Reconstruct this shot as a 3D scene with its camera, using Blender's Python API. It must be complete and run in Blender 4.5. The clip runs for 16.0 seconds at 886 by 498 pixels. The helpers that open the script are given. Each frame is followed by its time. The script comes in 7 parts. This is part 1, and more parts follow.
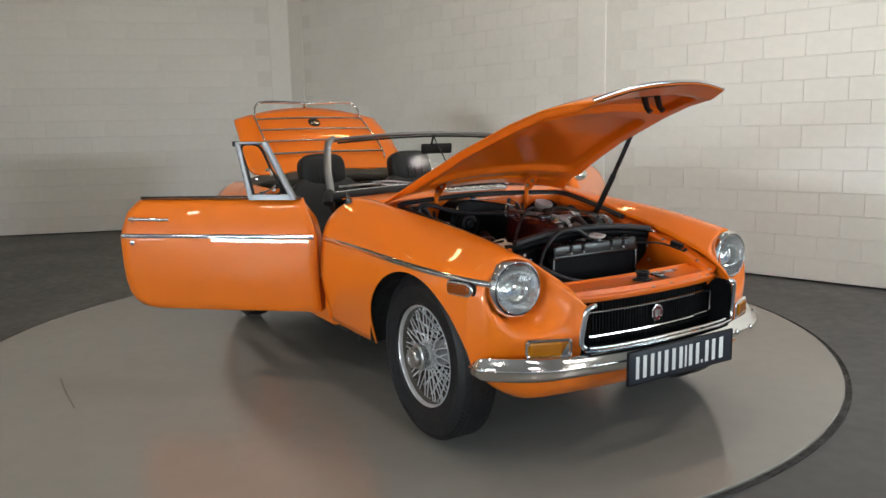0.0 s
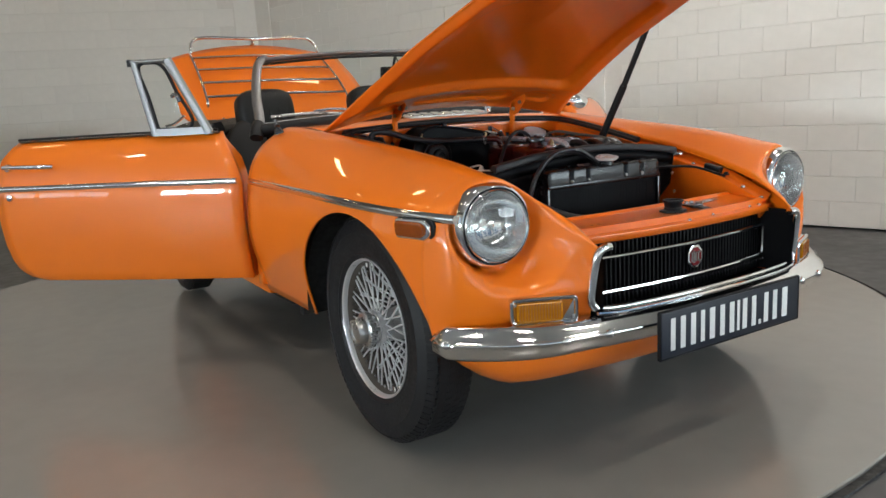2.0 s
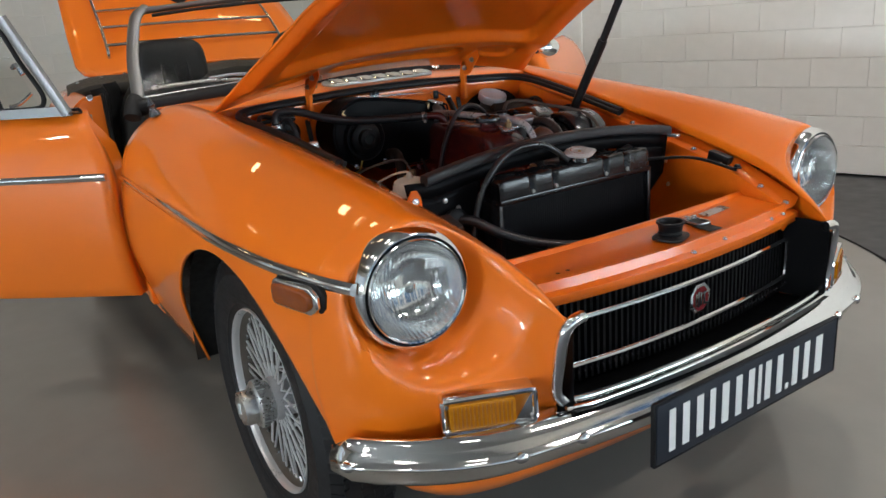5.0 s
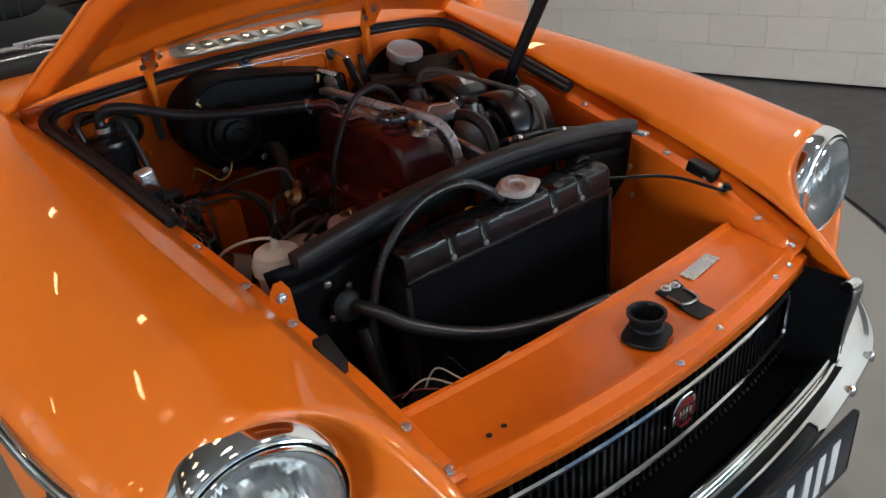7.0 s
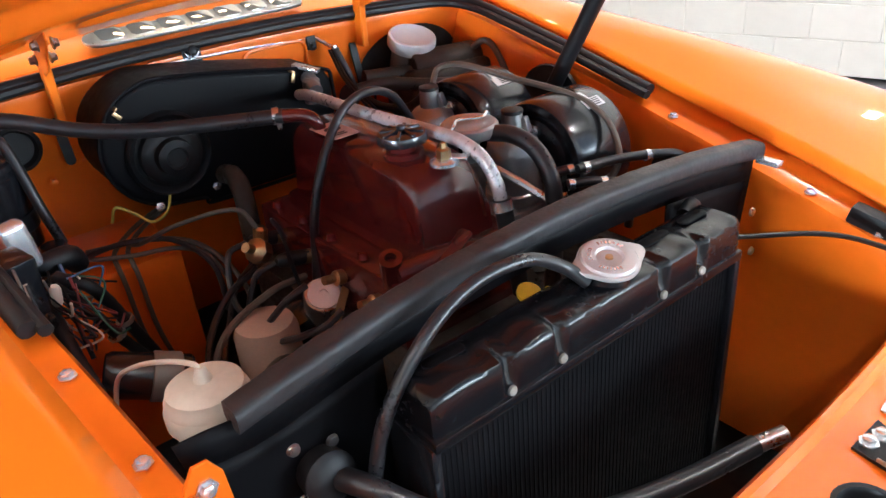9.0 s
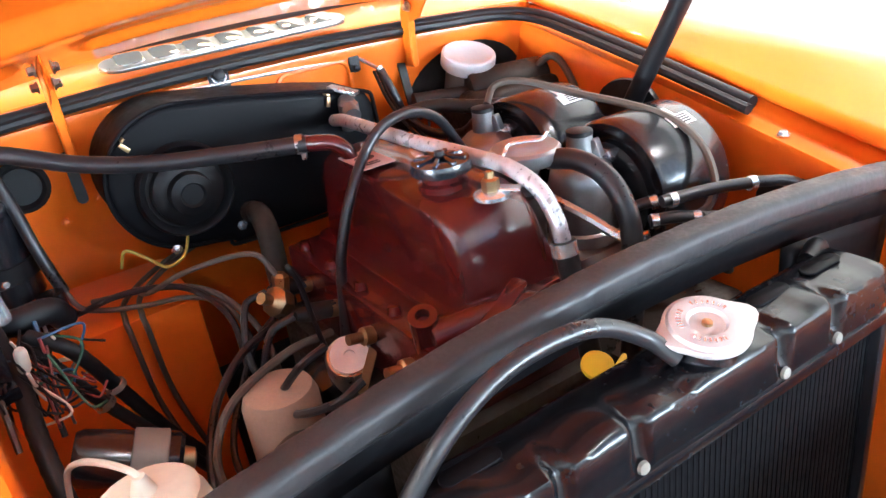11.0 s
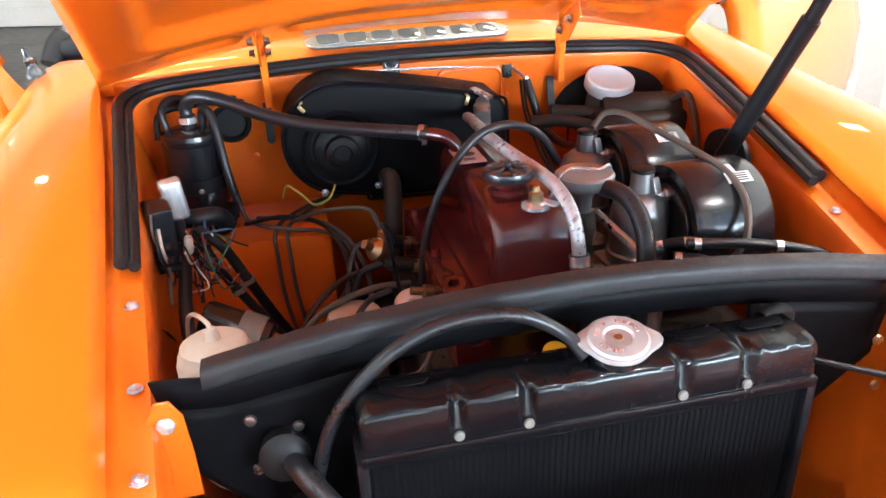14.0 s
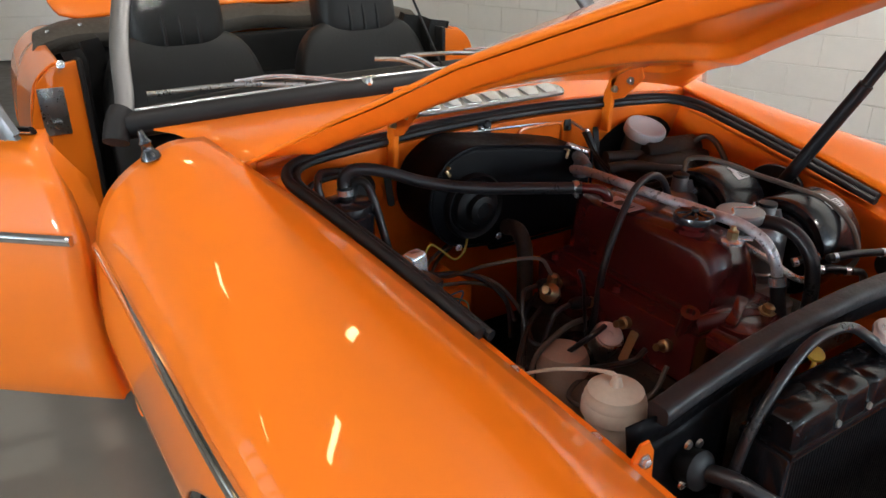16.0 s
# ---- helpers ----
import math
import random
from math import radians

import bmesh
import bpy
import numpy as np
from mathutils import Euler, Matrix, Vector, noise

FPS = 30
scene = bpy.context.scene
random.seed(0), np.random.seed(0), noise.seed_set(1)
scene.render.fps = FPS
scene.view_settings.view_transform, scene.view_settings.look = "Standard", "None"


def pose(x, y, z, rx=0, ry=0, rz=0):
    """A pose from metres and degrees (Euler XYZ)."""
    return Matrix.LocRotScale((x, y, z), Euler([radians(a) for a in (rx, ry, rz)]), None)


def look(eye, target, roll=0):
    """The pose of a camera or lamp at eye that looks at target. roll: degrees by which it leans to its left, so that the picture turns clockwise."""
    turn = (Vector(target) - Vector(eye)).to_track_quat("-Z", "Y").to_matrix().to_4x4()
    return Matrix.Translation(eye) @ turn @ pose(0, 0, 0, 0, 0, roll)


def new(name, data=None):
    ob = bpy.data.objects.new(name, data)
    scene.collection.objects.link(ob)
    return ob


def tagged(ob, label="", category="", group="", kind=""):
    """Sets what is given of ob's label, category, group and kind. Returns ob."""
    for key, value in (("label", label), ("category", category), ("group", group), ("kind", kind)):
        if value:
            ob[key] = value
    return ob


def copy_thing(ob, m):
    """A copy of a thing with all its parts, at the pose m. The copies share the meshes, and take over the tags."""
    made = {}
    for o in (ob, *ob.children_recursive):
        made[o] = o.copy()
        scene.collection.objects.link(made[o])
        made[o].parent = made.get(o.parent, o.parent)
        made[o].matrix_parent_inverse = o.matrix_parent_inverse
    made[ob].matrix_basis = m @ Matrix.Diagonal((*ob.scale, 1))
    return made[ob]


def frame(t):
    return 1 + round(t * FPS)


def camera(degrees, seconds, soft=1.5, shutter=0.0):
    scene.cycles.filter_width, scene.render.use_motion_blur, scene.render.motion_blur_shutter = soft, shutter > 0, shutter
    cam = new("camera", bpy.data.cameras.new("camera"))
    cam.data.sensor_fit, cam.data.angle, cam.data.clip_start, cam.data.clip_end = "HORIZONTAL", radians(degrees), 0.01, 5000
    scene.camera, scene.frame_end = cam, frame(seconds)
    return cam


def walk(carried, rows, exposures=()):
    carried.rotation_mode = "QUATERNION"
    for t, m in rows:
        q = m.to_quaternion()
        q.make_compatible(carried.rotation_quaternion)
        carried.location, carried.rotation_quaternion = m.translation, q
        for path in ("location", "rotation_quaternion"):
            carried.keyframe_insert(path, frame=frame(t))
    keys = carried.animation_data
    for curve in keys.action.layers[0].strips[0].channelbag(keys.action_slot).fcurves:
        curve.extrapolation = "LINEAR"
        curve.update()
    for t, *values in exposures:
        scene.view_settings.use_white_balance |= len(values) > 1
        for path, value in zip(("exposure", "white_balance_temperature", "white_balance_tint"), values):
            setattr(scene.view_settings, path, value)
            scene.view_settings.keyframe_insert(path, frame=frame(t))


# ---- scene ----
cam = camera(62.0, 16.0)
PATH = [
    (0, (2.34, -1.994, 1.154), (0.651, -0.97, 0.84), -1.2),
    (0.5, (2.165, -1.893, 1.073), (0.491, -0.852, 0.735), -1.5),
    (1, (2.022, -1.809, 1.015), (0.4, -0.697, 0.649), -1.6),
    (1.5, (1.893, -1.682, 0.945), (0.249, -0.608, 0.565), -2.7),
    (2, (1.773, -1.51, 0.905), (0.094, -0.491, 0.528), -3.2),
    (2.5, (1.646, -1.433, 0.833), (-0.039, -0.424, 0.451), -2.9),
    (3, (1.505, -1.391, 0.802), (-0.139, -0.317, 0.423), -2.2),
    (3.2, (1.468, -1.384, 0.792), (-0.155, -0.279, 0.412), -2.1),
    (5.3, (1.32, -1.029, 1.087), (-0.293, -0.034, 0.446), -4.9),
    (5.5, (1.288, -1.001, 1.12), (-0.316, -0.016, 0.443), -5.0),
    (6, (1.173, -0.93, 1.186), (-0.319, 0.117, 0.364), -4.9),
    (6.5, (1.079, -0.844, 1.216), (-0.374, 0.219, 0.346), -5.4),
    (7, (0.959, -0.695, 1.191), (-0.469, 0.353, 0.262), -5.5),
    (7.5, (0.857, -0.592, 1.153), (-0.56, 0.437, 0.187), -5.5),
    (8, (0.779, -0.531, 1.138), (-0.639, 0.493, 0.167), -5.3),
    (8.5, (0.673, -0.484, 1.114), (-0.739, 0.555, 0.153), -5.1),
    (8.7, (0.629, -0.471, 1.103), (-0.778, 0.581, 0.148), -5.2),
    (10.8, (0.441, -0.372, 1.031), (-1.072, 0.613, 0.17), -7.8),
    (11, (0.465, -0.334, 1.022), (-1.102, 0.574, 0.174), -8.3),
    (11.5, (0.513, -0.203, 1.003), (-1.278, 0.29, 0.262), -4.6),
    (12, (0.51, -0.118, 0.999), (-1.346, 0.065, 0.279), -4.9),
    (12.5, (0.503, -0.069, 1.022), (-1.36, -0.019, 0.296), -3.0),
    (13, (0.514, -0.065, 1.037), (-1.337, -0.012, 0.283), -1.8),
    (13.5, (0.581, -0.109, 1.068), (-1.236, 0.037, 0.246), -2.5),
    (13.6, (0.593, -0.124, 1.071), (-1.221, 0.035, 0.244), -3.0),
    (14, (0.697, -0.237, 1.097), (-1.071, 0.139, 0.24), -2.3),
    (14.4, (0.784, -0.408, 1.127), (-0.927, 0.132, 0.242), -2.1),
    (14.5, (0.794, -0.454, 1.145), (-0.904, 0.111, 0.252), -1.8),
    (14.8, (0.803, -0.535, 1.175), (-0.863, 0.126, 0.286), -0.3),
    (15, (0.777, -0.585, 1.197), (-0.88, 0.125, 0.331), 1.2),
    (15.4, (0.675, -0.701, 1.211), (-0.949, 0.115, 0.375), 0.4),
    (15.5, (0.651, -0.742, 1.198), (-0.952, 0.125, 0.375), -0.0),
    (16, (0.538, -0.868, 1.202), (-0.999, 0.121, 0.388), -0.2),
]
EXPOSURE = [(0.0, -0.1, 6400, 10), (3.2, 0.0, 6300, 10), (5.3, -0.15, 6200, 10), (7.5, -0.15, 6100, 10), (8.0, 0.35, 6100, 10), (8.5, 0.95, 6100, 10), (8.7, 1.1, 6000, 10), (10.8, 2.33, 5800, 10), (12.0, 2.33, 5800, 10), (13.2, 2.26, 5800, 10), (14.0, 1.9, 5900, 10), (14.5, 1.4, 6000, 10), (15.2, 0.75, 6100, 10), (16.0, 0.42, 6200, 10)]
walk(cam, [(t, look(eye, target, roll)) for t, eye, target, roll in PATH], EXPOSURE)


# ---- world and light ----
world = bpy.data.worlds.new("world")
scene.world = world
world.use_nodes = True
wn = world.node_tree
sky = wn.nodes.new("ShaderNodeTexSky")
sky.sky_type, sky.sun_disc = 'NISHITA', False
sky.sun_elevation, sky.sun_rotation = radians(40), radians(200)
bg = wn.nodes["Background"]
bg.inputs["Strength"].default_value = 0.12
wn.links.new(sky.outputs[0], bg.inputs["Color"])


def area(name, m, sx, sy, watts, color=(1, 1, 1)):
    d = bpy.data.lights.new(name, 'AREA')
    d.shape, d.size, d.size_y, d.energy, d.color = 'RECTANGLE', sx, sy, watts, color
    o = new(name, d)
    o.matrix_world = m
    return o


# ---- materials ----
def mat(name, color, rough=0.5, metal=0.0, vary=0.06, scale=8.0, bump=0.0, bump_scale=60.0, coat=0.0, spec=0.5):
    m = bpy.data.materials.new(name)
    m.use_nodes = True
    nt = m.node_tree
    p = nt.nodes["Principled BSDF"]
    p.inputs["Base Color"].default_value = (*color, 1)
    p.inputs["Roughness"].default_value = rough
    p.inputs["Metallic"].default_value = metal
    p.inputs["Coat Weight"].default_value = coat
    p.inputs["Coat Roughness"].default_value = 0.02
    p.inputs["Specular IOR Level"].default_value = spec
    tc = nt.nodes.new("ShaderNodeTexCoord")
    if vary:
        n = nt.nodes.new("ShaderNodeTexNoise")
        n.inputs["Scale"].default_value, n.inputs["Detail"].default_value = scale, 6
        n2 = nt.nodes.new("ShaderNodeTexNoise")
        n2.inputs["Scale"].default_value, n2.inputs["Detail"].default_value = scale * 9, 3
        nt.links.new(tc.outputs["Object"], n.inputs["Vector"])
        nt.links.new(tc.outputs["Object"], n2.inputs["Vector"])
        add = nt.nodes.new("ShaderNodeMath")
        add.operation = 'ADD'
        nt.links.new(n.outputs["Fac"], add.inputs[0])
        nt.links.new(n2.outputs["Fac"], add.inputs[1])
        mr = nt.nodes.new("ShaderNodeMapRange")
        mr.inputs[1].default_value, mr.inputs[2].default_value = 0.6, 1.4
        mr.inputs[3].default_value, mr.inputs[4].default_value = 1 - vary, 1 + vary
        nt.links.new(add.outputs[0], mr.inputs[0])
        hsv = nt.nodes.new("ShaderNodeHueSaturation")
        hsv.inputs["Color"].default_value = (*color, 1)
        nt.links.new(mr.outputs[0], hsv.inputs["Value"])
        nt.links.new(hsv.outputs[0], p.inputs["Base Color"])
        mr2 = nt.nodes.new("ShaderNodeMapRange")
        mr2.inputs[1].default_value, mr2.inputs[2].default_value = 0.6, 1.4
        mr2.inputs[3].default_value, mr2.inputs[4].default_value = max(0.02, rough * (1 - 2 * vary)), min(1, rough * (1 + 2 * vary))
        nt.links.new(add.outputs[0], mr2.inputs[0])
        nt.links.new(mr2.outputs[0], p.inputs["Roughness"])
    if bump:
        nb = nt.nodes.new("ShaderNodeTexNoise")
        nb.inputs["Scale"].default_value, nb.inputs["Detail"].default_value = bump_scale, 5
        nt.links.new(tc.outputs["Object"], nb.inputs["Vector"])
        b = nt.nodes.new("ShaderNodeBump")
        b.inputs["Strength"].default_value, b.inputs["Distance"].default_value = bump, 0.004
        nt.links.new(nb.outputs["Fac"], b.inputs["Height"])
        nt.links.new(b.outputs[0], p.inputs["Normal"])
    return m


def glass(name, color=(1, 1, 1), rough=0.0):
    m = bpy.data.materials.new(name)
    m.use_nodes = True
    p = m.node_tree.nodes["Principled BSDF"]
    p.inputs["Base Color"].default_value = (*color, 1)
    p.inputs["Roughness"].default_value = rough
    p.inputs["Transmission Weight"].default_value = 1.0
    p.inputs["IOR"].default_value = 1.45
    return m


def clear_pane(name):
    m = bpy.data.materials.new(name)
    m.use_nodes = True
    nt = m.node_tree
    out = nt.nodes["Material Output"]
    tr = nt.nodes.new("ShaderNodeBsdfTransparent")
    gl = nt.nodes.new("ShaderNodeBsdfGlossy")
    gl.inputs["Roughness"].default_value = 0.02
    tr.inputs[0].default_value = (0.93, 0.95, 0.94, 1)
    fr = nt.nodes.new("ShaderNodeFresnel")
    fr.inputs[0].default_value = 1.12
    mix = nt.nodes.new("ShaderNodeMixShader")
    nt.links.new(fr.outputs[0], mix.inputs[0])
    nt.links.new(tr.outputs[0], mix.inputs[1])
    nt.links.new(gl.outputs[0], mix.inputs[2])
    nt.links.new(mix.outputs[0], out.inputs[0])
    return m


PAINT = mat("orange_paint", (0.85, 0.183, 0.006), 0.40, 0, 0.012, 1.5, coat=0.85, spec=0.28)
BAYPAINT = mat("bay_paint", (0.79, 0.151, 0.007), 0.34, 0, 0.05, 6, 0.04, 30, coat=0.7, spec=0.15)
BAYPAINT.node_tree.nodes["Principled BSDF"].inputs["Coat Roughness"].default_value = 0.14
CHROME = mat("chrome", (0.78, 0.78, 0.77), 0.09, 1, 0.03, 12)
STEEL = mat("steel", (0.55, 0.55, 0.54), 0.3, 1, 0.12, 20)
ALU = mat("cast_aluminium", (0.31, 0.31, 0.31), 0.36, 0.8, 0.10, 25, 0.08, 180)
ZINC = mat("zinc", (0.70, 0.70, 0.71), 0.26, 0.75, 0.02, 12)
WORNPIPE = mat("worn_zinc_pipe", (0.50, 0.51, 0.53), 0.33, 0.55, 0.25, 18)
GREYALU = mat("anodised_frame", (0.21, 0.21, 0.21), 0.42, 0.8, 0.05, 15)
BRASS = mat("brass", (0.46, 0.32, 0.17), 0.36, 1, 0.15, 40)
RUBBER = mat("rubber", (0.010, 0.010, 0.011), 0.48, 0, 0.08, 20, 0.06, 200, spec=0.3)
TYRE = mat("tyre_rubber", (0.010, 0.010, 0.011), 0.55, 0, 0.1, 12, 0.1, 120, spec=0.35)
BLACK = mat("black_paint", (0.010, 0.0105, 0.013), 0.25, 0, 0.06, 14, 0.05, 35, coat=0.3)
TANKBLACK = mat("tank_enamel", (0.005, 0.0054, 0.007), 0.25, 0, 0.1, 14, 0.08, 40, coat=0.12, spec=0.35)
PANELBLACK = mat("panel_black", (0.005, 0.005, 0.006), 0.46, 0, 0.15, 12, 0.05, 40, spec=0.07)
GRILLEBLACK = mat("grille_black", (0.004, 0.004, 0.0045), 0.4, 0, 0.1, 20, spec=0.12)
SATIN = mat("satin_black", (0.008, 0.008, 0.009), 0.42, 0, 0.06, 18, 0.06, 120, spec=0.25)
HOSE = mat("hose_rubber", (0.016, 0.016, 0.018), 0.3, 0, 0.08, 25, 0.03, 200, spec=0.5)
# also carries the painted shade of the bulkhead recess
DARK = mat("dark_underside_and_shade", (0.010, 0.010, 0.010), 0.8, 0, 0.3, 6)
GRIME = mat("grimy_metal", (0.035, 0.028, 0.022), 0.6, 0.3, 0.4, 14, 0.3, 60)
MAROON = mat("maroon_engine_paint", (0.070, 0.008, 0.008), 0.24, 0, 0.08, 10, 0.05, 40, coat=0.4)
LEATHER = mat("black_leather", (0.009, 0.009, 0.009), 0.48, 0, 0.08, 10, 0.2, 120, spec=0.3)
HOODCLOTH = mat("hood_cloth", (0.05, 0.043, 0.034), 0.7, 0, 0.2, 10, 0.4, 200)
VINYL = mat("white_plastic", (0.60, 0.60, 0.60), 0.4, 0, 0.06, 20)
CAPZINC = mat("dull_plated_cap", (0.50, 0.475, 0.465), 0.36, 0.35, 0.05, 30, 0.06, 90)
MILKY = mat("milky_plastic", (0.55, 0.49, 0.40), 0.45, 0, 0.1, 15)
# darker copy of the milky plastic, with shade put into its colour
MILKYSHADE = mat("shaded_milky_plastic", (0.17, 0.16, 0.14), 0.4, 0, 0.12, 15)
DULLGREY = mat("dull_clamp_grey", (0.20, 0.19, 0.17), 0.5, 0.25, 0.12, 20)
PINKISH = mat("weathered_cap", (0.38, 0.27, 0.205), 0.6, 0, 0.12, 30, 0.2, 80)
AMBER = mat("amber_lens", (0.50, 0.19, 0.006), 0.2, 0, 0.1, 50, coat=0.4)
AMBERBACK = mat("amber_back", (0.36, 0.115, 0.004), 0.3)
PANE = clear_pane("clear_pane")
MIRROR = mat("mirror", (0.85, 0.85, 0.86), 0.02, 1, 0)
PLATE = mat("plate_navy", (0.012, 0.016, 0.026), 0.35, 0, 0.05)
WHITE = mat("white_paint", (0.80, 0.80, 0.78), 0.45, 0, 0.03)
DARKCHROME = mat("dulled_chrome", (0.10, 0.10, 0.105), 0.24, 1, 0.08, 30)
RED = mat("red_enamel", (0.13, 0.012, 0.015), 0.25, 0, 0.05)
YELLOW = mat("yellow_paint", (0.75, 0.55, 0.02), 0.4, 0, 0.08)
LABEL = mat("paper_label", (0.55, 0.42, 0.40), 0.55, 0, 0.08, 40)
WIRE_G = mat("wire_green", (0.02, 0.09, 0.05), 0.5)
WIRE_R = mat("wire_red", (0.14, 0.015, 0.015), 0.5)
WIRE_W = mat("wire_white", (0.55, 0.50, 0.42), 0.5)
WIRE_B = mat("wire_blue", (0.03, 0.09, 0.18), 0.5)
WIRE_Y = mat("wire_yellow", (0.42, 0.33, 0.05), 0.5)
GREYPIPE = mat("painted_pipe", (0.10, 0.085, 0.07), 0.5, 0.3, 0.15, 30)
SCUFF = mat("brown_scuff", (0.05, 0.028, 0.016), 0.6, 0, 0.1, 30)
TURN = mat("turntable_coating", (0.235, 0.225, 0.20), 0.17, 0, 0.05, 1.2, 0.02, 5, spec=0.6)
FLOOR = mat("dark_floor", (0.045, 0.045, 0.046), 0.42, 0, 0.12, 1.5, 0.05, 40)
WALLP = mat("painted_block", (0.80, 0.775, 0.715), 0.55, 0, 0.035, 2.2, 0.25, 70)
MORTAR = mat("painted_joint", (0.74, 0.71, 0.65), 0.65, 0, 0.05, 4)
CEIL = mat("ceiling_grey", (0.27, 0.265, 0.25), 0.8, 0, 0.03, 1)
OLDWOOD = mat("weathered_wood", (0.30, 0.26, 0.19), 0.7, 0, 0.3, 9, 0.5, 60)
DARKWALL = mat("dark_stained_wall", (0.10, 0.085, 0.065), 0.8, 0, 0.45, 3, 0.3, 20)

# ---- building helpers ----
def link(name, bm, material, parent=None, label="", smooth=True, angle=40):
    bmesh.ops.recalc_face_normals(bm, faces=bm.faces)
    me = bpy.data.meshes.new(name)
    bm.to_mesh(me)
    bm.free()
    for one in (material if isinstance(material, (list, tuple)) else [material]):
        me.materials.append(one)
    if smooth:
        me.polygons.foreach_set("use_smooth", [True] * len(me.polygons))
        me.set_sharp_from_angle(angle=radians(angle))
    ob = new(name, me)
    if parent:
        ob.parent = parent
    if label:
        ob["label"] = label
    return ob


part = link


def empty(name, parent=None):
    o = new(name)
    o.empty_display_size = 0.05
    if parent:
        o.parent = parent
    return o


def mesh_from(bm, other):
    """Adds the mesh of bmesh other to bm."""
    me = bpy.data.meshes.new("tmp")
    other.to_mesh(me)
    other.free()
    bm.from_mesh(me)
    bpy.data.meshes.remove(me)
    return bm


def join(*bms):
    bm = bms[0]
    for b in bms[1:]:
        mesh_from(bm, b)
    return bm


def box(sx, sy, sz, m=None, bevel=0.0, seg=2):
    bm = bmesh.new()
    bmesh.ops.create_cube(bm, size=1)
    bmesh.ops.scale(bm, vec=(sx, sy, sz), verts=bm.verts)
    if bevel:
        bmesh.ops.bevel(bm, geom=list(bm.edges), offset=bevel, segments=seg, profile=0.6, affect='EDGES')
    if m is not None:
        bm.transform(m)
    return bm


def between(x0, x1, y0, y1, z0, z1, bevel=0.0, seg=2):
    return box(x1 - x0, y1 - y0, z1 - z0, pose((x0 + x1) / 2, (y0 + y1) / 2, (z0 + z1) / 2), bevel, seg)


def lathe(profile, seg=32, m=None, caps=True):
    """Turns (radius, height) points about z."""
    bm = bmesh.new()
    rings = []
    for r, z in profile:
        if r < 1e-5:
            rings.append([bm.verts.new((0, 0, z))])
        else:
            rings.append([bm.verts.new((r * math.cos(2 * math.pi * k / seg), r * math.sin(2 * math.pi * k / seg), z)) for k in range(seg)])
    for a, b in zip(rings, rings[1:]):
        for k in range(seg):
            q = [a[k % len(a)], a[(k + 1) % len(a)], b[(k + 1) % len(b)], b[k % len(b)]]
            q = list(dict.fromkeys(q))
            if len(q) > 2:
                bm.faces.new(q)
    if caps:
        for ring in (rings[0], rings[-1]):
            if len(ring) > 2:
                bm.faces.new(ring)
    if m is not None:
        bm.transform(m)
    return bm


def spline(pts, n):
    """n points on a smooth curve through pts (Catmull-Rom, chord length)."""
    p = np.array(pts, float)
    if len(p) == 2:
        return [tuple(p[0] + (p[1] - p[0]) * k / (n - 1)) for k in range(n)]
    d = np.r_[0, np.cumsum(np.maximum(np.linalg.norm(np.diff(p, axis=0), axis=1), 1e-6) ** 0.5)]
    tan = np.zeros_like(p)
    tan[1:-1] = (p[2:] - p[:-2]) / (d[2:] - d[:-2])[:, None]
    tan[0], tan[-1] = (p[1] - p[0]) / (d[1] - d[0]), (p[-1] - p[-2]) / (d[-1] - d[-2])
    out = []
    for t in np.linspace(0, d[-1], n):
        k = min(int(np.searchsorted(d, t, "right")) - 1, len(p) - 2)
        h = d[k + 1] - d[k]
        u = (t - d[k]) / h
        out.append(tuple((2 * u**3 - 3 * u**2 + 1) * p[k] + (u**3 - 2 * u**2 + u) * h * tan[k] + (-2 * u**3 + 3 * u**2) * p[k + 1] + (u**3 - u**2) * h * tan[k + 1]))
    return out


def tube(pts, r, seg=10, n=0, flat=1.0, ribs=0):
    """A round bar along a smooth curve through pts."""
    n = n or max(2, 8 * (len(pts) - 1))
    line = [Vector(p) for p in (spline(pts, n) if len(pts) > 2 else pts)]
    bm = bmesh.new()
    side = None
    rings = []
    for k, p in enumerate(line):
        t = (line[min(k + 1, len(line) - 1)] - line[max(k - 1, 0)]).normalized()
        if side is None:
            side = t.orthogonal().normalized()
        side = (side - t * side.dot(t)).normalized()
        up = t.cross(side)
        rr = r * (1.06 if ribs and k % 2 else 1.0)
        rings.append([bm.verts.new(p + rr * (math.cos(a) * side + flat * math.sin(a) * up)) for a in (2 * math.pi * j / seg for j in range(seg))])
    for a, b in zip(rings, rings[1:]):
        for j in range(seg):
            bm.faces.new((a[j], a[(j + 1) % seg], b[(j + 1) % seg], b[j]))
    bm.faces.new(rings[0])
    bm.faces.new(rings[-1])
    return bm


def grid(rows, closed=False):
    """A sheet through rows of points."""
    bm = bmesh.new()
    vs = [[bm.verts.new(p) for p in row] for row in rows]
    for a, b in zip(vs, vs[1:]):
        m = len(a)
        for j in range(m if closed else m - 1):
            q = list(dict.fromkeys((a[j], a[(j + 1) % m], b[(j + 1) % m], b[j])))
            if len({tuple(v.co) for v in q}) > 2:
                bm.faces.new(q)
    return bm


def solid(ob, thick, offset=-1.0):
    mod = ob.modifiers.new("thickness", 'SOLIDIFY')
    mod.thickness, mod.offset = thick, offset
    return ob


